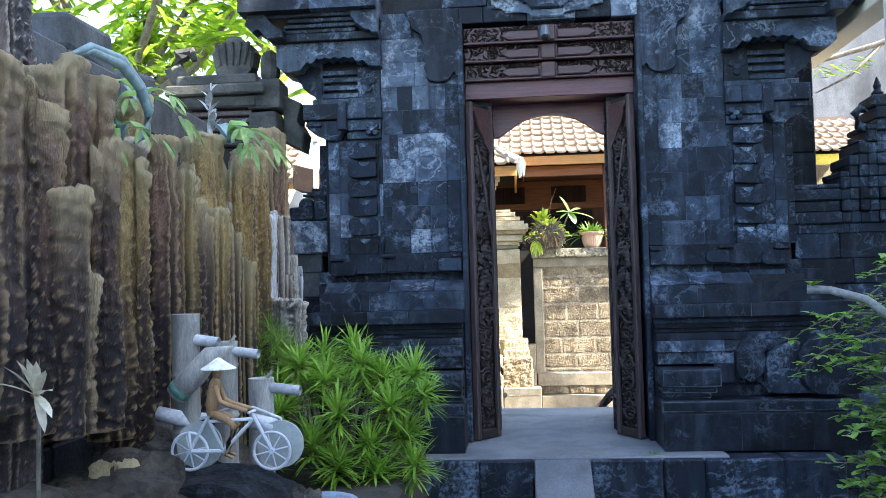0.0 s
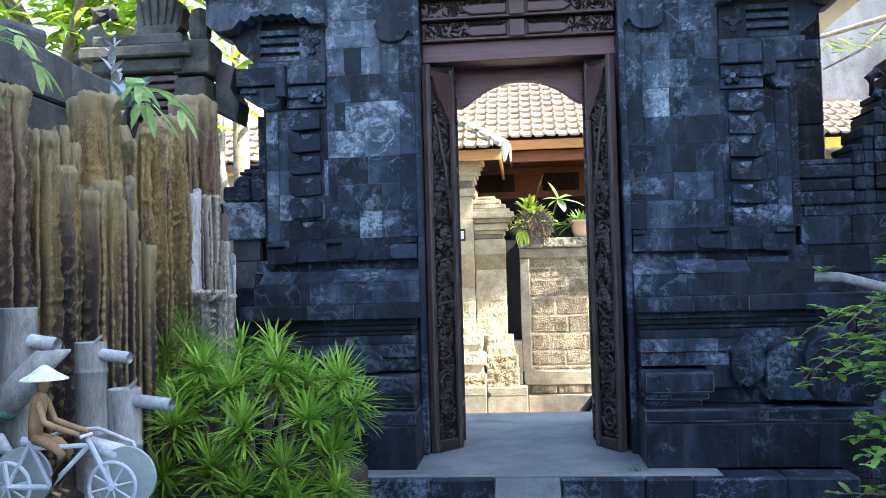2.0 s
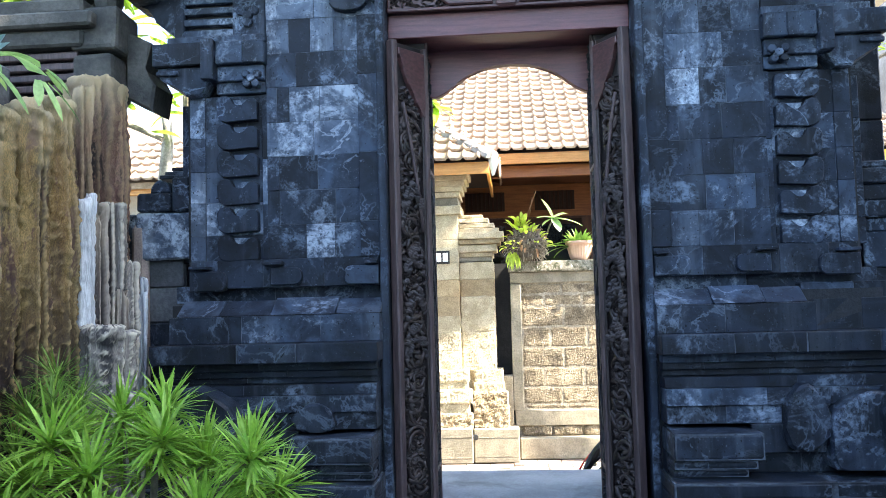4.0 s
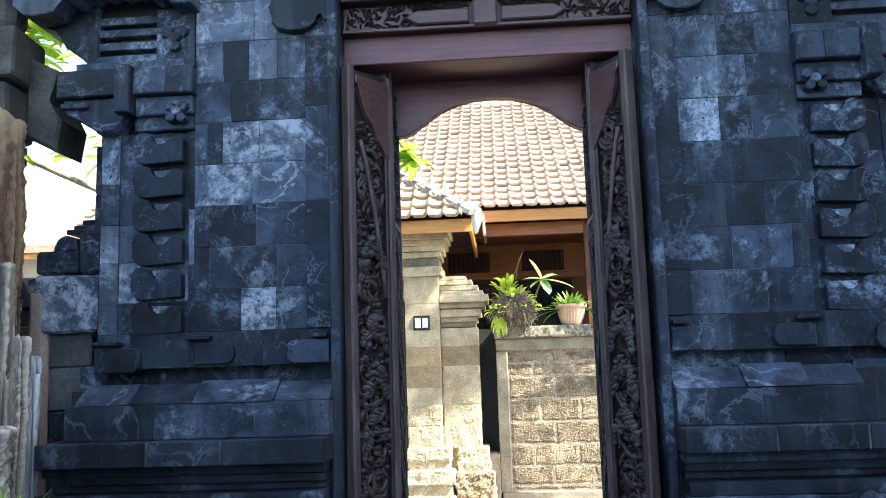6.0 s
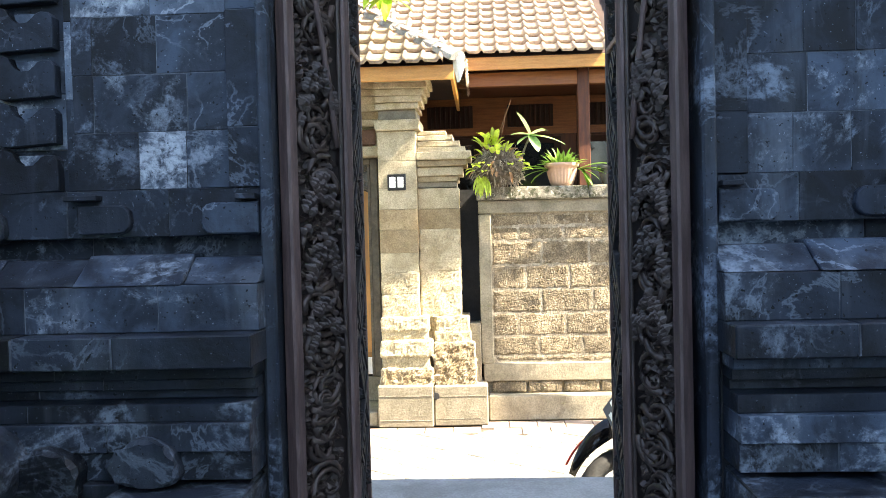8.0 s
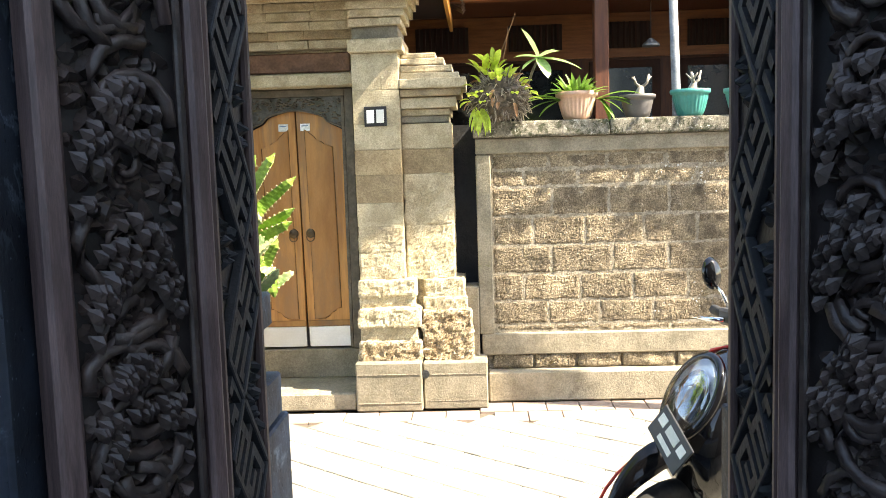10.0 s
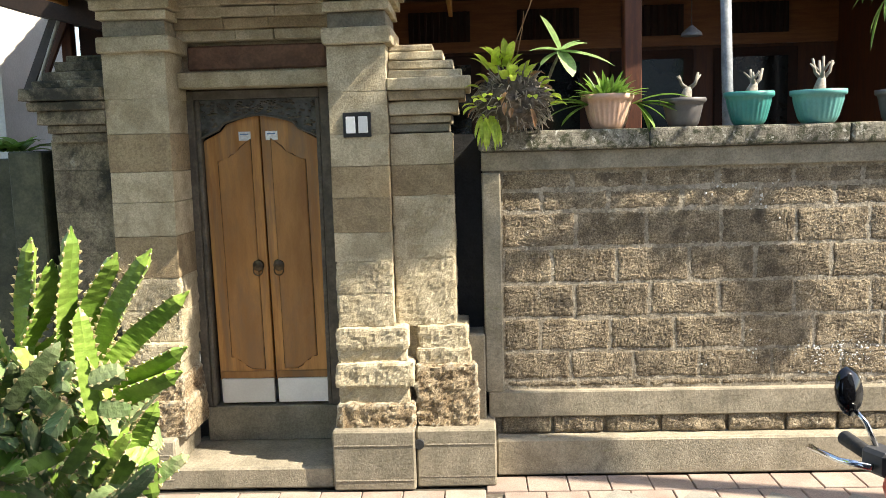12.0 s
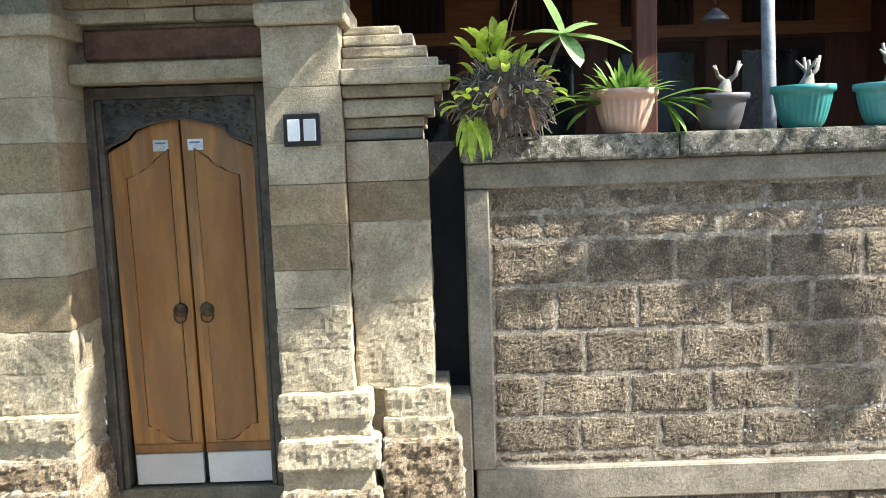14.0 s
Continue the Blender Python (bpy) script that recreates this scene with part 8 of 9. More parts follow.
for c, n in (((2.98, 10.17, 4.06), 3), ((3.34, 10.17, 4.06), 5), ((3.64, 10.17, 3.98), 9), ((3.88, 10.16, 4.02), 9), ((4.12, 10.16, 4.08), 9)):
    for i in range(n):
        a = rng.uniform(0, 6.28)
        add_leaf(bm, Vector(c) + Vector((rng.uniform(-0.1, 0.1), rng.uniform(-0.015, 0.015), rng.uniform(-0.05, 0.05))), (math.cos(a), math.sin(a) * 0.2, rng.uniform(-0.3, 0.5)), rng.uniform(0.10, 0.18), rng.uniform(0.04, 0.06), rng.uniform(0.1, 0.4), 5, 0.12)
part("leaves", bm, TREE_LEAF, ob_)
br = thing("overhanging_branch", (-0.95, 9.9, 4.2), "leafy frangipani branch hanging before the gate roof", "branch")
rng = random.Random(61)
part("limb", tubem([(-2.3, 8.9, 4.55), (-1.6, 9.4, 4.35), (-0.95, 9.9, 4.1), (-0.62, 10.14, 3.80), (-0.50, 10.14, 3.62)], [0.035, 0.028, 0.02, 0.012, 0.008], 8), BARK, br, smooth=True)
part("twig", tubem([(-1.2, 9.7, 4.2), (-0.95, 9.85, 3.95), (-0.80, 10.0, 3.72)], [0.016, 0.012, 0.008], 6), BARK, br, smooth=True)
bm = bmesh.new()
for c in ((-0.62, 10.14, 3.78), (-0.56, 10.12, 3.68), (-0.48, 10.14, 3.60)):
    for i in range(12):
        a = rng.uniform(0, 6.28)
        add_leaf(bm, c, (math.cos(a), math.sin(a), rng.uniform(-0.7, 0.6)), rng.uniform(0.18, 0.30), rng.uniform(0.08, 0.11), rng.uniform(0.3, 1.0), 5, 0.12)
part("leaves", bm, TREE_LEAF, br)

# ---- things along the lane ----
# thorny euphorbia beside the gate
CACTUS = surface("bright_green_succulent", (0.17, 0.31, 0.04), (0.30, 0.44, 0.085), 9, stain=(0.36, 0.45, 0.17), stain_at=(0.58, 0.75), rough=(0.35, 0.5), bump=0.1, vary=0.25)
CACTUS_OLD = surface("scarred_pale_succulent", (0.16, 0.26, 0.09), (0.30, 0.38, 0.18), 12, stain=(0.34, 0.30, 0.19), stain_at=(0.55, 0.7), rough=(0.5, 0.7), bump=0.25, vary=0.25)


def add_wing_stem(bm, th, pts, width, wings=3, turn=0.0, teeth=0.024):
    """A succulent stem: thin wings with scalloped, toothed edges along a bent spine."""
    pts = [Vector(p) for p in pts]
    fine = []
    n = len(pts) - 1
    total = sum((b - a).length for a, b in zip(pts, pts[1:]))
    steps = max(8, int(total / teeth) * 2)
    for i in range(steps + 1):
        t = i / steps * n
        k = min(int(t), n - 1)
        fine.append(pts[k].lerp(pts[k + 1], t - k))
    rows = []
    for i, p in enumerate(fine):
        d = (fine[min(i + 1, steps)] - fine[max(i - 1, 0)]).normalized()
        q = d.to_track_quat("Z", "Y")
        t = i / steps
        w = width * (0.75 + 0.25 * math.sin(math.pi * min(1, t * 1.2))) * (1 if t < 0.88 else max(0.12, (1 - t) / 0.12))
        ring = []
        for k in range(wings * 2):
            a = turn + math.pi * k / wings
            r = w * (1.0 if i % 2 else 0.90) if k % 2 == 0 else width * 0.46 * (1 if t < 0.9 else max(0.15, (1 - t) / 0.1))
            ring.append(bm.verts.new(p + q @ Vector((r * math.cos(a), r * math.sin(a), 0))))
        rows.append(ring)
    m = wings * 2
    for a, b in zip(rows, rows[1:]):
        for k in range(m):
            bm.faces.new((a[k], a[(k + 1) % m], b[(k + 1) % m], b[k]))
    bm.faces.new(rows[0][::-1])
    bm.faces.new(rows[-1])
    # blunt thorns along each wing
    for i in range(1, steps, 2):
        mid = fine[i]
        d = (fine[i + 1] - fine[i - 1]) * 0.32
        for k in range(0, m, 2):
            c = rows[i][k].co
            out = (c - mid) * 0.24 + d * 0.4
            side = d.cross(out).normalized() * width * 0.10
            tip = th.verts.new(c + out)
            foot = [th.verts.new(c + e * 0.8 - out * 0.35) for e in (d - side, d + side, -d + side, -d - side)]
            for q in range(4):
                th.faces.new((foot[q], foot[(q + 1) % 4], tip))


THORN = surface("pale_thorn", (0.42, 0.34, 0.16), (0.60, 0.52, 0.28), 30, rough=(0.5, 0.7), bump=0.0)
eu = thing("euphorbia", (-0.72, 7.3, 0.0), "thorny bright green candelabra succulent standing by the gate", "succulent")
rng = random.Random(19)
main = (((-0.615, 7.29, 1.60), (-0.60, 7.28, 1.72), (-0.565, 7.26, 1.86)), ((-0.585, 7.29, 1.64), (-0.55, 7.28, 1.72), (-0.484, 7.26, 1.81)), ((-0.55, 7.29, 1.60), (-0.50, 7.28, 1.70), (-0.42, 7.26, 1.815)),
        ((-0.55, 7.28, 1.57), (-0.47, 7.28, 1.65), (-0.356, 7.26, 1.737)), ((-0.56, 7.28, 1.50), (-0.48, 7.28, 1.575), (-0.363, 7.25, 1.636)), ((-0.57, 7.26, 1.49), (-0.48, 7.26, 1.55), (-0.371, 7.24, 1.593)),
        ((-0.52, 7.26, 1.38), (-0.47, 7.26, 1.46), (-0.42, 7.24, 1.538)), ((-0.50, 7.26, 1.46), (-0.45, 7.25, 1.42), (-0.44, 7.24, 1.347)), ((-0.69, 7.30, 1.60), (-0.675, 7.29, 1.72), (-0.65, 7.28, 1.84)),
        ((-0.68, 7.28, 1.64), (-0.64, 7.28, 1.71), (-0.604, 7.26, 1.80)), ((-0.535, 7.24, 1.50), (-0.545, 7.24, 1.62), (-0.552, 7.24, 1.715)), ((-0.72, 7.3, 1.55), (-0.76, 7.3, 1.68), (-0.77, 7.3, 1.83)),
        ((-0.76, 7.3, 1.45), (-0.84, 7.3, 1.6), (-0.87, 7.3, 1.76)))
for i, pts in enumerate(main):
    bm = bmesh.new()
    th = bmesh.new()
    add_wing_stem(bm, th, pts, rng.uniform(0.024, 0.028), 3, rng.uniform(0, 2), 0.017)
    tagged(part("thorn_row", th, THORN, part("stem", bm, CACTUS, eu), "pale brown-tipped thorns"), kind="stuff")
low_th = bmesh.new()
EU_LOW = 1.31
for i in range(150):
    z = rng.uniform(EU_LOW, 1.60)
    x, y = rng.uniform(-0.86, -0.46 - 0.12 * abs(z - 1.3)), rng.uniform(7.14, 7.38)
    bm = bmesh.new()
    d = Vector((rng.uniform(-0.09, 0.11), rng.uniform(-0.08, 0.05), rng.uniform(-0.03, 0.11)))
    add_wing_stem(bm, low_th, ((x, y, z), Vector((x, y, z)) + d * 0.5, Vector((x, y, z)) + d), rng.uniform(0.016, 0.027), 3, rng.uniform(0, 2), 0.018)
    part("lower_stem", bm, CACTUS_OLD if rng.random() < 0.6 else CACTUS, eu)
for i in range(5):
    bm = bmesh.new()
    a = rng.uniform(0, 6.28)
    add_wing_stem(bm, low_th, ((-0.72 + 0.05 * math.cos(a), 7.3 + 0.05 * math.sin(a), 0.0), (-0.72 + 0.09 * math.cos(a), 7.3 + 0.06 * math.sin(a), 0.5), (-0.70 + 0.14 * math.cos(a), 7.28 + 0.08 * math.sin(a), 1.15)), 0.032, 4, a)
    part("trunk_stem", bm, CACTUS_OLD, eu)
tagged(part("thorn_row", low_th, THORN, eu, "pale brown-tipped thorns"), kind="stuff")

# flower pots on the coping
def pot(x, y, z, r_top, r_bot, h, material, label, ribbed=True, wavy=False, lip=0.012):
    root = thing("flower_pot", (x, y, z), label, "flower pot", "pots on the wall coping")
    f = (lambda a, hh: 1 + (0.05 * abs(math.cos(a * 13)) - 0.025 if 0.02 < hh < h * 0.78 else 0) + (0.035 * math.cos(a * 12) if wavy and hh > h * 0.9 else 0)) if ribbed or wavy else None
    prof = [(r_bot * 0.96, 0.0), (r_bot, 0.008)] + [(r_bot + (r_top - r_bot) * t ** 0.75, h * 0.82 * t) for t in (0.1, 0.25, 0.45, 0.65, 0.85, 1.0)]
    prof += [(r_top + lip, h * 0.84), (r_top + lip * 1.3, h * 0.9), (r_top + lip * 1.2, h), (r_top - 0.008, h), (r_top - 0.015, h * 0.86)]
    part("body", lathem((x, y, z), prof, 104, f), material, root, smooth=True)
    part("soil", lathem((x, y, z), [(r_top - 0.012, h * 0.85), (r_top - 0.012, h * 0.9)], 24), SOIL, root)
    return root


TERRACOTTA = surface("pale_pink_plastic", (0.46, 0.29, 0.20), (0.56, 0.37, 0.27), 6, rough=(0.45, 0.6), bump=0.05, stain=(0.38, 0.27, 0.2), grit=0.08)
GREY_PLASTIC = surface("dark_grey_plastic", (0.09, 0.085, 0.085), (0.14, 0.13, 0.125), 6, rough=(0.45, 0.6), bump=0.05, grit=0.08)
TEAL = surface("teal_plastic", (0.03, 0.19, 0.17), (0.05, 0.25, 0.22), 6, rough=(0.35, 0.5), bump=0.04, stain=(0.12, 0.3, 0.27), grit=0.08)
TEAL_PALE = surface("pale_teal_plastic", (0.09, 0.29, 0.27), (0.13, 0.36, 0.33), 6, rough=(0.35, 0.5), bump=0.04, grit=0.08)
CAUDEX = surface("grey_adenium_bark", (0.16, 0.145, 0.115), (0.29, 0.265, 0.22), 16, rough=(0.6, 0.8), bump=0.2)
TOPZ, PY = 2.056, 10.84
pot(0.965, PY, TOPZ, 0.138, 0.092, 0.20, TERRACOTTA, "pale pink ribbed pot with a wavy rim", wavy=True)
pot(1.405, PY, TOPZ, 0.116, 0.08, 0.165, GREY_PLASTIC, "dark grey plastic pot", False)
pot(1.785, PY, TOPZ, 0.128, 0.085, 0.19, TEAL, "teal ribbed plastic pot")
pot(2.185, PY, TOPZ, 0.142, 0.095, 0.19, TEAL_PALE, "pale teal ribbed plastic pot")
pot(2.67, PY, TOPZ, 0.135, 0.1, 0.18, GREY_PLASTIC, "large dark grey plastic pot", False)


def adenium(x, y, z, seed, arms, h, label, leaf=False):
    rng = random.Random(seed)
    root = thing("adenium", (x, y, z), label, "pot plant", "desert roses in pots")
    part("caudex", tubem([(x, y, z - 0.02), (x, y, z + 0.02), (x + 0.01, y, z + h * 0.35), (x + 0.015, y, z + h * 0.5)], [0.03, 0.036, 0.026, 0.018], 10), CAUDEX, root, smooth=True)
    for i in range(arms):
        a = 6.28 * i / arms + rng.uniform(-0.4, 0.4)
        tip = Vector((x + 0.015 + 0.055 * math.cos(a), y + 0.04 * math.sin(a), z + h * rng.uniform(0.8, 1.05)))
        mid = Vector((x + 0.015 + 0.04 * math.cos(a), y + 0.03 * math.sin(a), z + h * 0.62))
        part("arm", tubem([(x + 0.012, y, z + h * 0.4), mid, tip], [0.015, 0.010, 0.007], 8), CAUDEX, root, smooth=True)
        part("twig", tubem([mid, mid + Vector((0.02 * math.cos(a + 1.2), 0.02 * math.sin(a + 1.2), h * 0.13)), mid + Vector((0.045 * math.cos(a + 1.0), 0.03 * math.sin(a + 1.0), h * rng.uniform(0.2, 0.34)))], [0.009, 0.007, 0.005], 7), CAUDEX, root, smooth=True)
        if leaf:
            bm = bmesh.new()
            for k in range(5):
                b = rng.uniform(0, 6.28)
                add_leaf(bm, tip, (math.cos(b), math.sin(b), 0.5), 0.05, 0.022, 0.5, 3)
            part("leaves", bm, POT_LEAF, root)


adenium(1.42, PY, TOPZ + 0.15, 1, 2, 0.16, "leafless desert rose with a swollen pale stem")
adenium(1.80, PY, TOPZ + 0.17, 2, 3, 0.15, "leafless desert rose with stubby arms")
adenium(2.19, PY, TOPZ + 0.17, 3, 4, 0.2, "leafless desert rose with forked arms")
adenium(2.66, PY, TOPZ + 0.16, 4, 4, 0.16, "desert rose with a few young leaves", True)
bromel = thing("pot_lily", (0.965, PY, TOPZ + 0.17), "low strappy green plant spilling from the pink pot", "pot plant")
rng = random.Random(8)
bm = bmesh.new()
for i in range(90):
    a = rng.uniform(0, 6.28)
    t = rng.uniform(0.2, 1.35)
    rr = rng.uniform(0.0, 0.09)
    add_leaf(bm, (0.965 + rr * math.cos(a), PY + rr * math.sin(a), TOPZ + 0.175), (math.cos(a) * math.sin(t), math.sin(a) * math.sin(t), math.cos(t)), rng.uniform(0.09, 0.19), 0.034, 0.6, 4)
part("leaves", bm, POT_LEAF, bromel)
strap = thing("strap_plant", (1.16, PY + 0.02, TOPZ), "long strap-leaved plant drooping round the pink pot", "pot plant")
bm = bmesh.new()
for bx, dx, dz, ln in ((1.10, 1.0, 0.45, 0.34), (1.12, 1.0, 0.2, 0.26), (1.13, 0.7, -0.2, 0.2), (1.12, 0.5, -0.5, 0.2), (1.11, 0.8, 0.05, 0.3), (0.84, -1.0, 0.25, 0.33), (0.84, -1.0, 0.0, 0.28), (0.85, -0.8, -0.25, 0.22), (0.84, -0.9, 0.4, 0.25), (1.14, 0.3, -0.7, 0.18)):
    add_leaf(bm, (bx, PY - 0.05, TOPZ + 0.14), (dx, rng.uniform(-0.5, 0.0), dz), ln, 0.075, 0.8, 6, 0.12)
part("leaves", bm, POT_LEAF, strap)
PALE_POT_LEAF = leafy("pale_green_leaf", (0.28, 0.44, 0.16), (0.42, 0.58, 0.24), 0.35)
ORCHID_LEAF = leafy("yellow_green_orchid_leaf", (0.44, 0.56, 0.05), (0.62, 0.74, 0.12), 0.5)
# tall leafy stem that leans over the coping
pm = thing("tall_pot_plant", (0.62, 10.98, 2.05), "tall stem with a whorl of long pale green leaves", "pot plant")
part("stem", tubem([(0.56, 11.0, 2.05), (0.60, 10.98, 2.28), (0.66, 10.94, 2.44), (0.70, 10.92, 2.52)], [0.012, 0.011, 0.01, 0.008], 8), BARK, pm, smooth=True)
bm = bmesh.new()
for d, ln, w in (((-0.45, -0.2, 1.0), 0.25, 0.085), ((1.0, -0.3, -0.1), 0.34, 0.125), ((0.35, -0.6, -0.7), 0.2, 0.13), ((-1.0, -0.3, 0.25), 0.2, 0.10), ((0.6, 0.3, 0.5), 0.16, 0.10), ((-0.7, -0.4, -0.3), 0.17, 0.10), ((0.7, -0.4, 0.35), 0.18, 0.10)):
    add_leaf(bm, (0.70, 10.92, 2.52), d, ln, w, 0.5, 6, 0.12)
part("leaves", bm, PALE_POT_LEAF, pm)

ROOTS_PALE = surface("grey_aerial_roots", (0.16, 0.135, 0.10), (0.30, 0.26, 0.20), 30, bump=0.3, islands=True, vary=0.4)
# matted orchid clump on the wall's corner
oc = thing("orchid_clump", (0.40, 10.72, 2.06), "matted orchid clump with tangled roots on the wall corner", "orchid")
rng = random.Random(55)
C = Vector((0.40, 10.66, 2.22))
core = bmesh.new()
bmesh.ops.create_icosphere(core, subdivisions=4, radius=1)
for v in core.verts:
    n = v.co.normalized()
    k = 1 + 0.3 * noise.noise(n * 2.2) + 0.18 * noise.noise(n * 6)
    v.co = C + Vector((n.x * 0.185, n.y * 0.13, n.z * 0.16)) * k
part("root_mass", core, ROOTS, oc)
rt = bmesh.new()
for i in range(420):
    a, b = rng.uniform(0, 6.28), rng.uniform(-1.0, 1.3)
    n = Vector((math.cos(a) * math.cos(b), math.sin(a) * math.cos(b), math.sin(b)))
    p = C + Vector((n.x * 0.185, n.y * 0.13, n.z * 0.16))
    d = (n + Vector((rng.uniform(-0.8, 0.8), rng.uniform(-0.8, 0.4), rng.uniform(-1.0, 0.4)))).normalized()
    q = p + d * rng.uniform(0.03, 0.08)
    add_tube(rt, [p - n * 0.02, p + d * 0.03, q + Vector((0, 0, rng.uniform(-0.05, 0.02)))], [0.004, 0.0035, 0.0025], 4)
tagged(part("root_tangle", rt, ROOTS_PALE, oc), kind="stuff")
bm, dry = bmesh.new(), bmesh.new()
for i in range(58):
    a = rng.uniform(0, 6.28)
    b = rng.uniform(-0.4, 1.4)
    n = Vector((math.cos(a) * math.cos(b), math.sin(a) * math.cos(b) - 0.25, math.sin(b)))
    p = C + Vector((n.x * 0.22, n.y * 0.14, n.z * 0.15))
    if rng.random() < 0.6:
        add_leaf(bm, p, n + Vector((0, 0, rng.uniform(0, 0.8))), rng.uniform(0.06, 0.11), rng.uniform(0.045, 0.065), 1.2, 5, 0.2)
    else:
        add_leaf(dry, p, n + Vector((rng.uniform(-0.5, 0.2), 0, rng.uniform(-1.2, 0))), rng.uniform(0.06, 0.12), 0.035, 1.2, 4, 0.3)
for i in range(16):
    add_leaf(bm, (0.30 + rng.uniform(-0.08, 0.1), 10.64, 2.40 + rng.uniform(-0.02, 0.06)), (rng.uniform(-0.8, 0.7), rng.uniform(-0.5, 0.2), 0.8), rng.uniform(0.09, 0.16), 0.062, 0.9, 5, 0.12)
for i in range(14):
    add_leaf(bm, (0.27 + rng.uniform(-0.06, 0.06), 10.56, 2.12 + rng.uniform(-0.03, 0.04)), (rng.uniform(-0.5, 0.5), -0.5, -0.5), rng.uniform(0.12, 0.24), 0.03, 1.6, 5, 0.12)
part("leaves", bm, ORCHID_LEAF, oc)
part("dry_leaves", dry, DRY_LEAF, oc)
part("flower_stalk", tubem([(0.38, 10.66, 2.36), (0.42, 10.64, 2.55), (0.50, 10.62, 2.74), (0.52, 10.62, 2.80)], [0.005, 0.004, 0.003, 0.003], 5), DRY_LEAF, oc)
part("flower_stalk", tubem([(0.42, 10.66, 2.45), (0.46, 10.65, 2.62), (0.47, 10.65, 2.72)], [0.004, 0.003, 0.002], 5), DRY_LEAF, oc)

pole = solo("pale_pole", tubem([(1.80, 11.2, 0.5), (1.77, 11.2, 2.2), (1.74, 11.2, 3.2)], [0.036, 0.034, 0.032], 14), surface("blue_white_paint", (0.12, 0.135, 0.15), (0.22, 0.24, 0.255), 12, stain=(0.10, 0.11, 0.12), rough=(0.5, 0.7), bump=0.1),
            "pale blue-grey painted pole behind the wall", "pole", smooth=True)
hp = thing("hanging_plant", (2.75, 10.95, 3.0), "hanging plant with trailing narrow leaves", "pot plant")
bm = bmesh.new()
rng = random.Random(6)
for i in range(90):
    add_leaf(bm, (2.75 + rng.uniform(-0.14, 0.14), 10.95 + rng.uniform(-0.12, 0.12), rng.uniform(2.75, 3.05)), (rng.uniform(-0.6, 0.6), rng.uniform(-0.6, 0.6), rng.uniform(-1, 0.2)), rng.uniform(0.15, 0.3), 0.025, 1.6, 5)
part("leaves", bm, POT_LEAF, hp)
part("basket", lathem((2.75, 10.95, 2.92), [(0.06, 0), (0.11, 0.05), (0.13, 0.12), (0.12, 0.125), (0.02, 0.11)], 18), GREY_PLASTIC, hp)
part("hanger", tubem([(2.75, 10.95, 3.03), (2.75, 11.2, 3.3)], 0.004, 5), DARK_SLAT, hp)
lamp = thing("pendant_lamp", (1.72, 11.9, 2.75), "small unlit pendant lamp under the house roof", "lamp")
part("shade", lathem((1.72, 11.9, 2.70), [(0.075, 0), (0.07, 0.02), (0.03, 0.055), (0.012, 0.07)], 18), GREY_PLASTIC, lamp)
part("cord", tubem([(1.72, 11.9, 2.77), (1.72, 11.9, 3.1)], 0.004, 5), DARK_SLAT, lamp)

# mossy post and wall end on the other side of the house gate
mp = thing("mossy_post", (-2.75, 10.85, 0.0), "dark mossy stone post with a plant on top", "post", kind="structure")
DARK_MOSS = surface("dark_mossy_stone", (0.03, 0.035, 0.022), (0.075, 0.08, 0.05), 7, stain=(0.13, 0.13, 0.10), stain_at=(0.6, 0.8), bump=0.5)
part("post", boxm(-2.62, -2.42, 10.78, 11.1, 0.0, 2.02, 0.01, 0.004, rng), DARK_MOSS, mp)
part("wall", boxm(-5.0, -2.62, 10.86, 11.1, 0.0, 1.98, 0.01), DARK_MOSS, mp)
part("plinth", boxm(-5.0, -2.5, 10.66, 10.86, 0.0, 0.25, 0.01), RENDER_GREY, mp)
pp = thing("leafy_pot_plant", (-2.72, 10.95, 2.0), "broad-leaved green plant on the mossy wall", "pot plant")
bm = bmesh.new()
for i in range(40):
    a = rng.uniform(0, 6.28)
    add_leaf(bm, (-2.72 + rng.uniform(-0.2, 0.15), 10.95, 2.02), (math.cos(a), math.sin(a) * 0.5, rng.uniform(0.3, 1.0)), rng.uniform(0.10, 0.24), rng.uniform(0.04, 0.1), 0.8, 4)
part("leaves", bm, POT_LEAF, pp)
lt = thing("lean_to", (-2.5, 11.5, 0.0), "dark timber lean-to with slanting boards behind the shrine wall", "shed", kind="structure")
part("post", boxm(-2.585, -2.515, 11.5, 11.57, 0.0, 3.06, 0.006), HOUSE_WOOD, lt)
# near-black sheet stands in for the shade inside the lean-to
part("back_board", boxm(-2.512, -1.90, 11.62, 11.66, 0.0, 3.1), SHADE_BOARD, lt)
part("eave", prismm([(-3.0, 11.3, 3.00), (-2.6, 11.3, 2.885), (-1.95, 11.3, 2.72), (-1.95, 11.3, 3.05), (-3.0, 11.3, 3.34)], (0, 0.5, 0), 0.01), DARK_SLAT, lt)
for dx, w, m_ in ((0.0, 0.034, WOOD_CARVED), (0.075, 0.028, HOUSE_WOOD)):
    part("slanting_board", prismm([(-2.59 + dx - w, 11.44, 2.90), (-2.59 + dx + w, 11.44, 2.90), (-2.83 + dx + w, 11.44, 2.38), (-2.83 + dx - w, 11.44, 2.38)], (0, 0.03, 0), 0.004), m_, lt)
part("pole", tubem([(-2.46, 11.4, 3.06), (-2.58, 11.4, 2.78), (-2.72, 11.4, 2.44)], [0.012, 0.013, 0.013], 8), BAMBOO, lt, "thin grey pole", smooth=True)


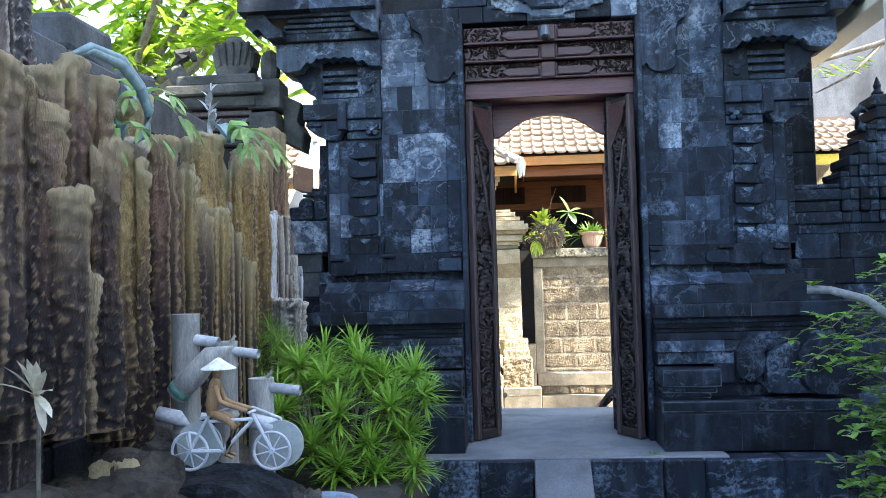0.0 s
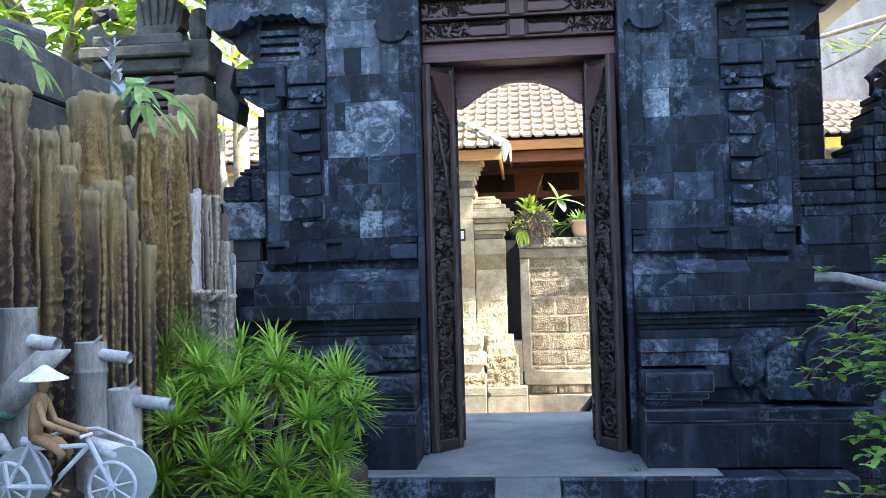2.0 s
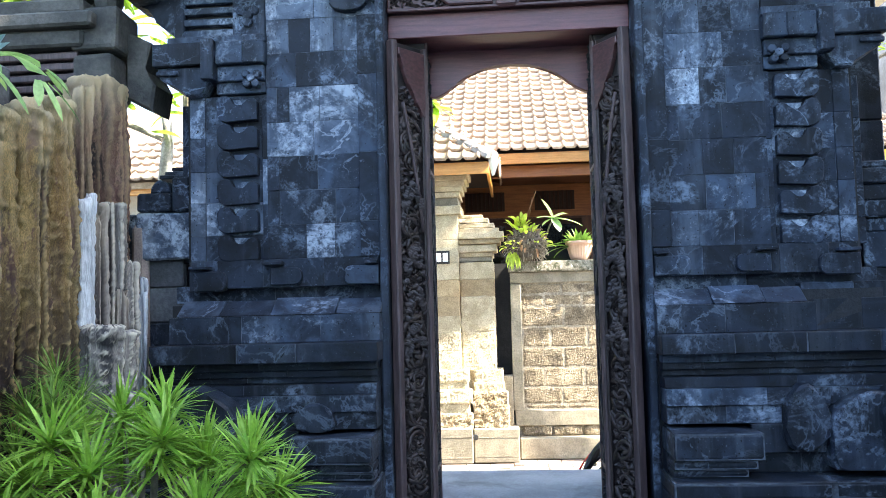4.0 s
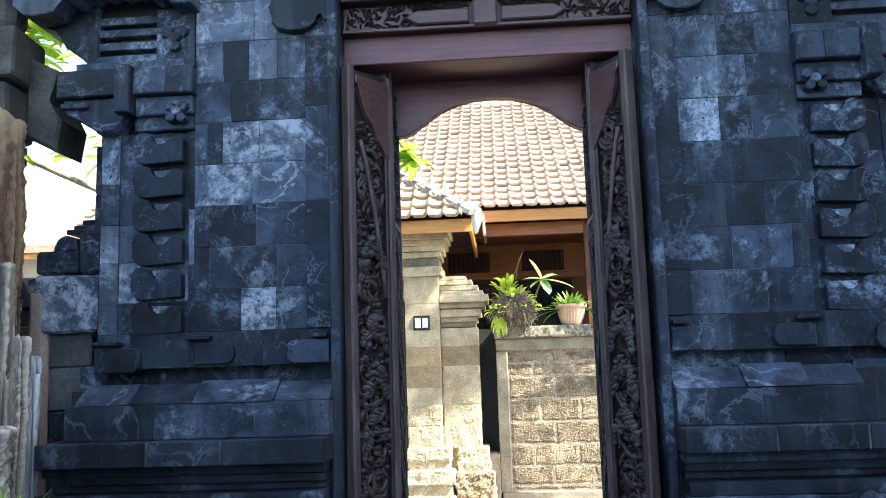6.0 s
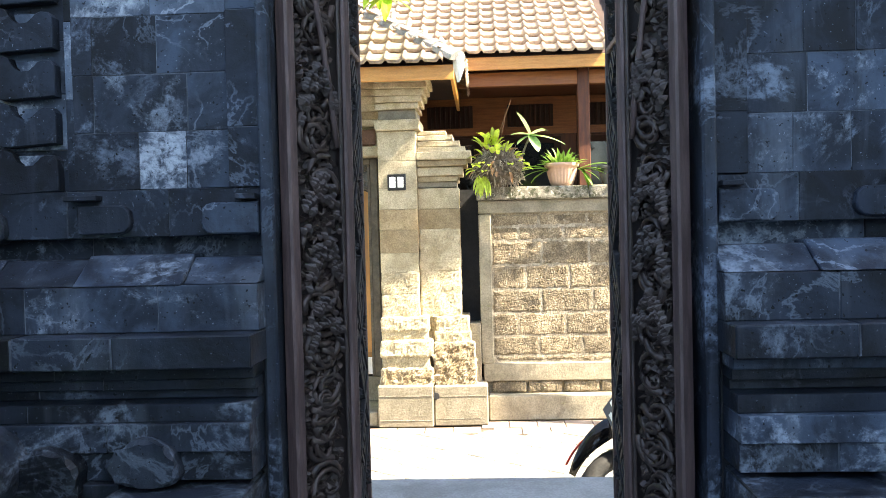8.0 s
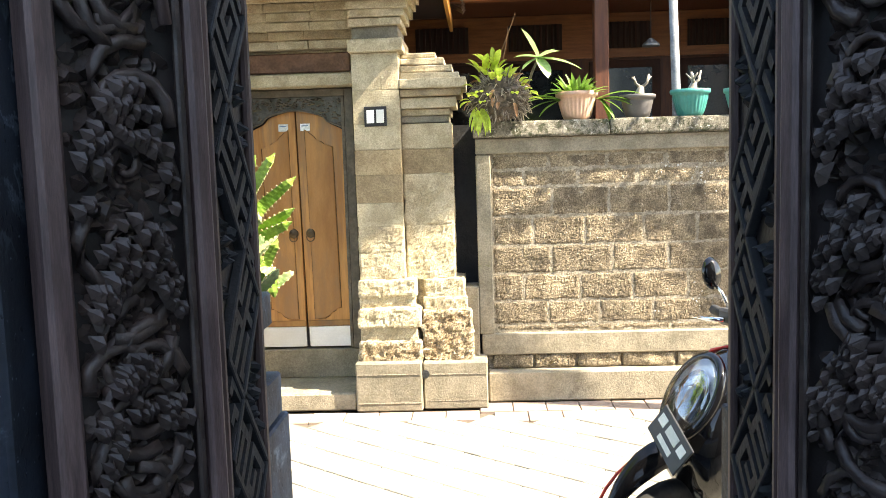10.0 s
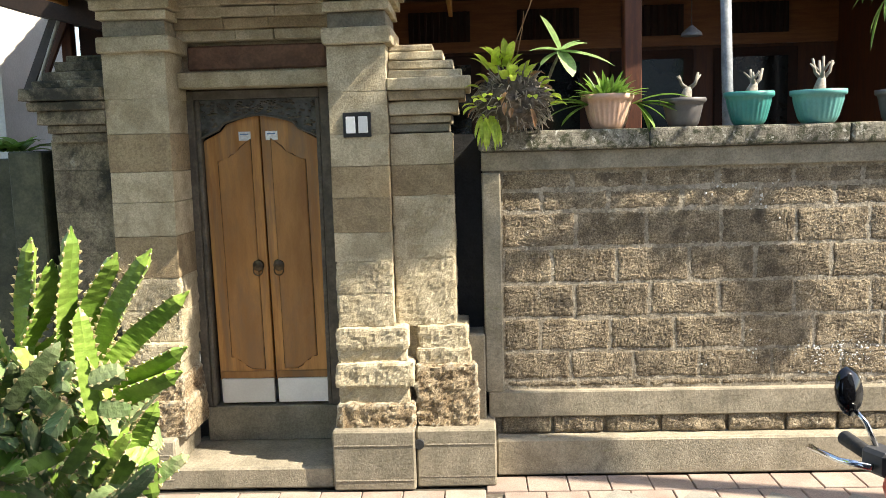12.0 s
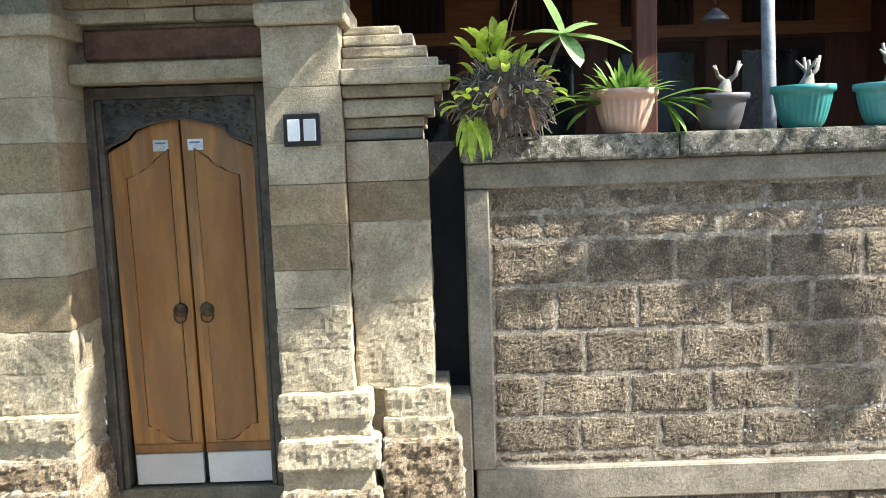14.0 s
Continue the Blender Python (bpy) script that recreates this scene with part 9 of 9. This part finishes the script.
# ---- parked scooter ----
def scooter():
    GLOSS_BLACK = surface("gloss_black_plastic", (0.004, 0.004, 0.005), (0.007, 0.007, 0.008), 5, rough=(0.05, 0.09), bump=0.0, coat=0.0)
    RED = surface("red_plastic", (0.46, 0.02, 0.012), (0.54, 0.03, 0.018), 5, rough=(0.25, 0.4), bump=0.0, coat=0.4)
    RUBBER = surface("black_rubber", (0.012, 0.012, 0.012), (0.03, 0.03, 0.03), 20, rough=(0.7, 0.9), bump=0.2)
    CHROME = surface("chrome", (0.6, 0.6, 0.6), (0.7, 0.7, 0.7), 5, rough=(0.08, 0.2), bump=0.0, metal=1.0)
    LENS = bpy.data.materials.new("clear_lens")
    LENS.use_nodes = True
    lens_nodes, lens_links = LENS.node_tree.nodes, LENS.node_tree.links
    clear, gloss, both = lens_nodes.new("ShaderNodeBsdfTransparent"), lens_nodes.new("ShaderNodeBsdfGlossy"), lens_nodes.new("ShaderNodeMixShader")
    gloss.inputs["Roughness"].default_value, both.inputs[0].default_value = 0.03, 0.24
    lens_links.new(clear.outputs[0], both.inputs[1])
    lens_links.new(gloss.outputs[0], both.inputs[2])
    lens_links.new(both.outputs[0], lens_nodes["Material Output"].inputs[0])
    DARK = surface("dark_plastic", (0.03, 0.03, 0.032), (0.05, 0.05, 0.052), 8, rough=(0.45, 0.6), bump=0.05, grit=0.08)
    ang = math.atan2(-0.40, -0.915)
    base = Vector((1.33, 7.85, 0.0))
    root = thing("scooter", base, "parked black and red motor scooter with a round-eyed headlight", "motor scooter")
    m = Matrix.Translation(base) @ Matrix.Rotation(ang, 4, "Z") @ Matrix.Scale(1.05, 4)

    def put(name, bm, material, parent=root, label="", smooth=True):
        bm.transform(m)
        return part(name, bm, material, parent, label, smooth)

    def wheel(cx, cz, r):
        w = bmesh.new()
        add_tube(w, [(cx + (r - 0.04) * math.cos(a), 0, cz + (r - 0.04) * math.sin(a)) for a in (2 * math.pi * i / 32 for i in range(33))], 0.042, 10, cap=False)
        tyre = put("wheel", w, RUBBER)
        rim = bmesh.new()
        add_tube(rim, [(cx + (r - 0.085) * math.cos(a), 0, cz + (r - 0.085) * math.sin(a)) for a in (2 * math.pi * i / 32 for i in range(33))], 0.014, 8, cap=False)
        put("rim", rim, DARK, tyre)
        for i in range(5):
            a = 2 * math.pi * i / 5 + 0.3
            put("spoke", tubem([(cx, 0, cz), (cx + (r - 0.085) * math.cos(a), 0, cz + (r - 0.085) * math.sin(a))], [0.022, 0.012], 6), DARK, tyre)
        put("hub", tubem([(cx, -0.05, cz), (cx, 0.05, cz)], 0.035, 14), DARK, tyre)

    wheel(0.41, 0.26, 0.26)
    wheel(-0.80, 0.26, 0.26)
    # mudguard
    g = bmesh.new()
    rows = []
    for i in range(13):
        t = i / 12
        a = radians(28 + 112 * t)
        wide = 0.010 + 0.014 * min(1.0, t * 3.2)
        rise = 0.10 * math.sin(math.pi * min(1, t * 1.1)) * 0.8
        rows.append([g.verts.new((0.41 + (0.335 - 0.02 * abs(k) / 3) * math.cos(a), k * wide, 0.27 + rise * (1 - 0.1 * abs(k)) + (0.335 - 0.055 * k * k / 9 * min(1.0, 0.4 + t * 2)) * math.sin(a))) for k in range(-3, 4)])
    for p, q in zip(rows, rows[1:]):
        for k in range(6):
            g.faces.new((p[k], p[k + 1], q[k + 1], q[k]))
    bmesh.ops.solidify(g, geom=list(g.faces), thickness=0.006)
    guard = put("mudguard", g, GLOSS_BLACK)
    put("guard_sticker", boxm(0.55, 0.61, -0.0755, -0.07, 0.47, 0.52), WHITE_PLASTER, guard)
    put("red_line", tubem([(0.41 + 0.318 * math.cos(a), sy_, 0.26 + 0.07 * math.sin(a) + 0.285 * math.sin(a)) for sy_ in (-0.072,) for a in (radians(32 + 11 * i) for i in range(8))], 0.006, 6), RED, guard)
    for sy in (-0.075, 0.075):
        put("fork", tubem([(0.41, sy, 0.26), (0.21, sy, 0.68)], [0.02, 0.024], 10), CHROME)

    # front shield: rounded shell from loops
    def shell(loops, material, name, parent=root, label="", seg=20):
        bm = bmesh.new()
        rings = []
        for cx, cz, rx, ry, tilt in loops:
            ring = []
            for k in range(seg):
                a = 2 * math.pi * k / seg
                e = 0.75
                u = math.copysign(abs(math.cos(a)) ** e, math.cos(a)) * rx
                v = math.copysign(abs(math.sin(a)) ** e, math.sin(a)) * ry
                ring.append(bm.verts.new((cx + u, v, cz + u * tilt)))
            rings.append(ring)
        for p, q in zip(rings, rings[1:]):
            for k in range(seg):
                bm.faces.new((p[k], p[(k + 1) % seg], q[(k + 1) % seg], q[k]))
        bm.faces.new(rings[0][::-1])
        bm.faces.new(rings[-1])
        return put(name, bm, material, parent, label)

    shell(((0.27, 0.42, 0.06, 0.09, 0.0), (0.28, 0.53, 0.11, 0.14, 0.0), (0.27, 0.67, 0.15, 0.175, -0.1), (0.24, 0.78, 0.155, 0.175, -0.2), (0.20, 0.87, 0.14, 0.155, -0.3), (0.16, 0.935, 0.105, 0.115, -0.4), (0.13, 0.96, 0.05, 0.06, -0.4)), GLOSS_BLACK, "front_cowl")
    shell(((0.08, 0.42, 0.05, 0.15, 0), (0.10, 0.60, 0.06, 0.17, 0), (0.08, 0.80, 0.07, 0.155, 0), (0.03, 0.94, 0.075, 0.125, 0), (-0.02, 1.02, 0.06, 0.095, 0)), RED, "leg_shield", label="red inner shield")
    # headlight: bezel, bowl and clear lens, tilted back on the cowl
    hl = Matrix.Translation((0.325, 0.01, 0.815)) @ Matrix.Rotation(radians(58), 4, "Y") @ Matrix.Diagonal((1.45, 1.08, 1, 1))

    def lit(name, prof, material, parent=root, seg=32):
        bm = bmesh.new()
        add_lathe(bm, (0, 0, 0), prof, seg)
        bm.transform(hl)
        return put(name, bm, material, parent)

    head = lit("headlight", [(0.112, -0.03), (0.124, 0.0), (0.122, 0.018), (0.110, 0.026), (0.104, 0.02), (0.104, 0.0), (0.002, -0.002)], GLOSS_BLACK)
    REFLECT = surface("bright_reflector", (0.86, 0.86, 0.87), (0.92, 0.92, 0.93), 5, rough=(0.3, 0.45), bump=0.0, metal=0.75, grit=0.0)
    lit("reflector_pan", [(0.103, 0.0), (0.103, 0.012), (0.075, 0.004), (0.002, 0.0035)], REFLECT, head)
    lit("reflector", [(0.07, 0.006), (0.072, 0.018), (0.055, 0.01), (0.03, 0.004), (0.002, 0.003)], CHROME, head)
    lit("bulb_cap", [(0.02, 0.0), (0.022, 0.02), (0.012, 0.03), (0.001, 0.031)], DARK, head)
    lit("lens", [(0.106, 0.018), (0.100, 0.034), (0.07, 0.05), (0.03, 0.058), (0.001, 0.06)], LENS, head).visible_shadow = False
    for sy in (-1, 1):
        sig = bmesh.new()
        bmesh.ops.create_icosphere(sig, subdivisions=3, radius=1)
        for v in sig.verts:
            v.co = Vector((0.235 + v.co.x * 0.05 - 0.02 * v.co.z, sy * (0.158 - 0.012 * v.co.z) + v.co.y * 0.03, 0.76 + v.co.z * 0.115))
        bowl_ = sig.copy()
        for v in bowl_.verts:
            v.co.y -= sy * 0.006
        signal = put("turn_signal", bowl_, REFLECT)
        put("signal_lens", sig, LENS, signal).visible_shadow = False
        put("red_line", tubem([(0.115, sy * 0.05, 0.968), (0.14, sy * 0.118, 0.945), (0.165, sy * 0.156, 0.885), (0.19, sy * 0.176, 0.79)], 0.007, 6), RED)
    emb = put("emblem", boxm(0.375, 0.387, -0.155, -0.095, 0.62, 0.69, 0.004), RED)
    # number plate: plain bars
    pm_ = Matrix.Translation((0.47, 0.07, 0.70)) @ Matrix.Rotation(radians(-24), 4, "Y") @ Matrix.Rotation(radians(-28), 4, "X")
    bm = boxm(-0.004, 0.004, -0.12, 0.12, -0.06, 0.06, 0.003)
    bm.transform(pm_)
    np_ = put("plate", bm, DARK, label="dark plate with pale bars", smooth=False)
    for y0, y1, z0, z1 in ((-0.10, -0.055, 0.0, 0.035), (-0.035, 0.045, 0.0, 0.035), (0.06, 0.10, 0.0, 0.035), (-0.05, 0.05, -0.04, -0.02)):
        bm = boxm(0.004, 0.0065, y0, y1, z0, z1)
        bm.transform(pm_)
        put("plate_bar", bm, WHITE_PLASTER, np_, smooth=False)
    # handlebar
    shell(((-0.01, 1.045, 0.065, 0.13, 0.1), (-0.01, 1.07, 0.075, 0.14, 0.2), (-0.02, 1.095, 0.065, 0.125, 0.2), (-0.04, 1.115, 0.04, 0.09, 0.2)), GLOSS_BLACK, "handlebar_cover")
    shell(((0.02, 0.93, 0.045, 0.06, 0), (0.03, 0.965, 0.062, 0.105, 0), (0.025, 1.01, 0.066, 0.13, 0.1), (0.01, 1.055, 0.055, 0.13, 0.1)), RED, "handlebar_front", label="glossy red front under the handlebar cover")
    for sy in (-1, 1):
        put("grip", tubem([(0.0, sy * 0.20, 1.05), (-0.05, sy * 0.34, 1.05)], [0.019, 0.021], 12), RUBBER)
        put("switch_box", boxm(-0.03, 0.04, min(sy * 0.13, sy * 0.21), max(sy * 0.13, sy * 0.21), 1.02, 1.085, 0.01), DARK, smooth=False)
        put("brake_lever", tubem([(0.05, sy * 0.16, 1.045), (0.075, sy * 0.24, 1.04), (0.06, sy * 0.33, 1.035), (0.045, sy * 0.37, 1.03)], [0.01, 0.008, 0.007, 0.009], 8), CHROME)
        mir = put("mirror", tubem([(0.0, sy * 0.19, 1.08), (0.01, sy * 0.22, 1.14), (0.02, sy * 0.25, 1.17)], [0.007, 0.007, 0.006], 8), CHROME)
        mb = bmesh.new()
        add_lathe(mb, (0, 0, 0), [(0.002, 0.02), (0.04, 0.016), (0.06, 0.0), (0.058, -0.008), (0.002, -0.01)], 24)
        mb.transform(Matrix.Translation((0.025, sy * 0.26, 1.215)) @ Matrix.Rotation(radians(88), 4, "Z") @ Matrix.Rotation(radians(80), 4, "Y") @ Matrix.Diagonal((1.1, 0.75, 1, 1)))
        put("mirror_head", mb, GLOSS_BLACK, mir)
    put("cable", tubem([(0.05, 0.17, 1.03), (0.10, 0.15, 0.97), (0.08, 0.12, 0.90)], 0.006, 6), RUBBER)
    put("visor_bag", boxm(-0.14, -0.03, -0.10, 0.08, 1.00, 1.08, 0.02), surface("clear_plastic_bag", (0.4, 0.38, 0.33), (0.55, 0.53, 0.47), 12, rough=(0.2, 0.4), bump=0.5), smooth=False)
    # floor, body, seat
    put("floorboard", boxm(-0.42, 0.05, -0.16, 0.16, 0.30, 0.38, 0.02), DARK, smooth=False)
    shell(((-0.55, 0.34, 0.18, 0.14, 0), (-0.62, 0.48, 0.30, 0.19, 0), (-0.68, 0.60, 0.38, 0.19, 0), (-0.70, 0.70, 0.38, 0.16, 0)), GLOSS_BLACK, "rear_body")
    shell(((-0.68, 0.70, 0.36, 0.15, 0), (-0.68, 0.76, 0.37, 0.16, 0), (-0.68, 0.80, 0.33, 0.13, 0)), RUBBER, "seat")
    put("tail_light", boxm(-1.09, -1.05, -0.08, 0.08, 0.60, 0.68, 0.015), RED, smooth=False)
    put("side_stand", tubem([(-0.30, 0.10, 0.30), (-0.28, 0.24, 0.01)], 0.012, 8), CHROME)


scooter()
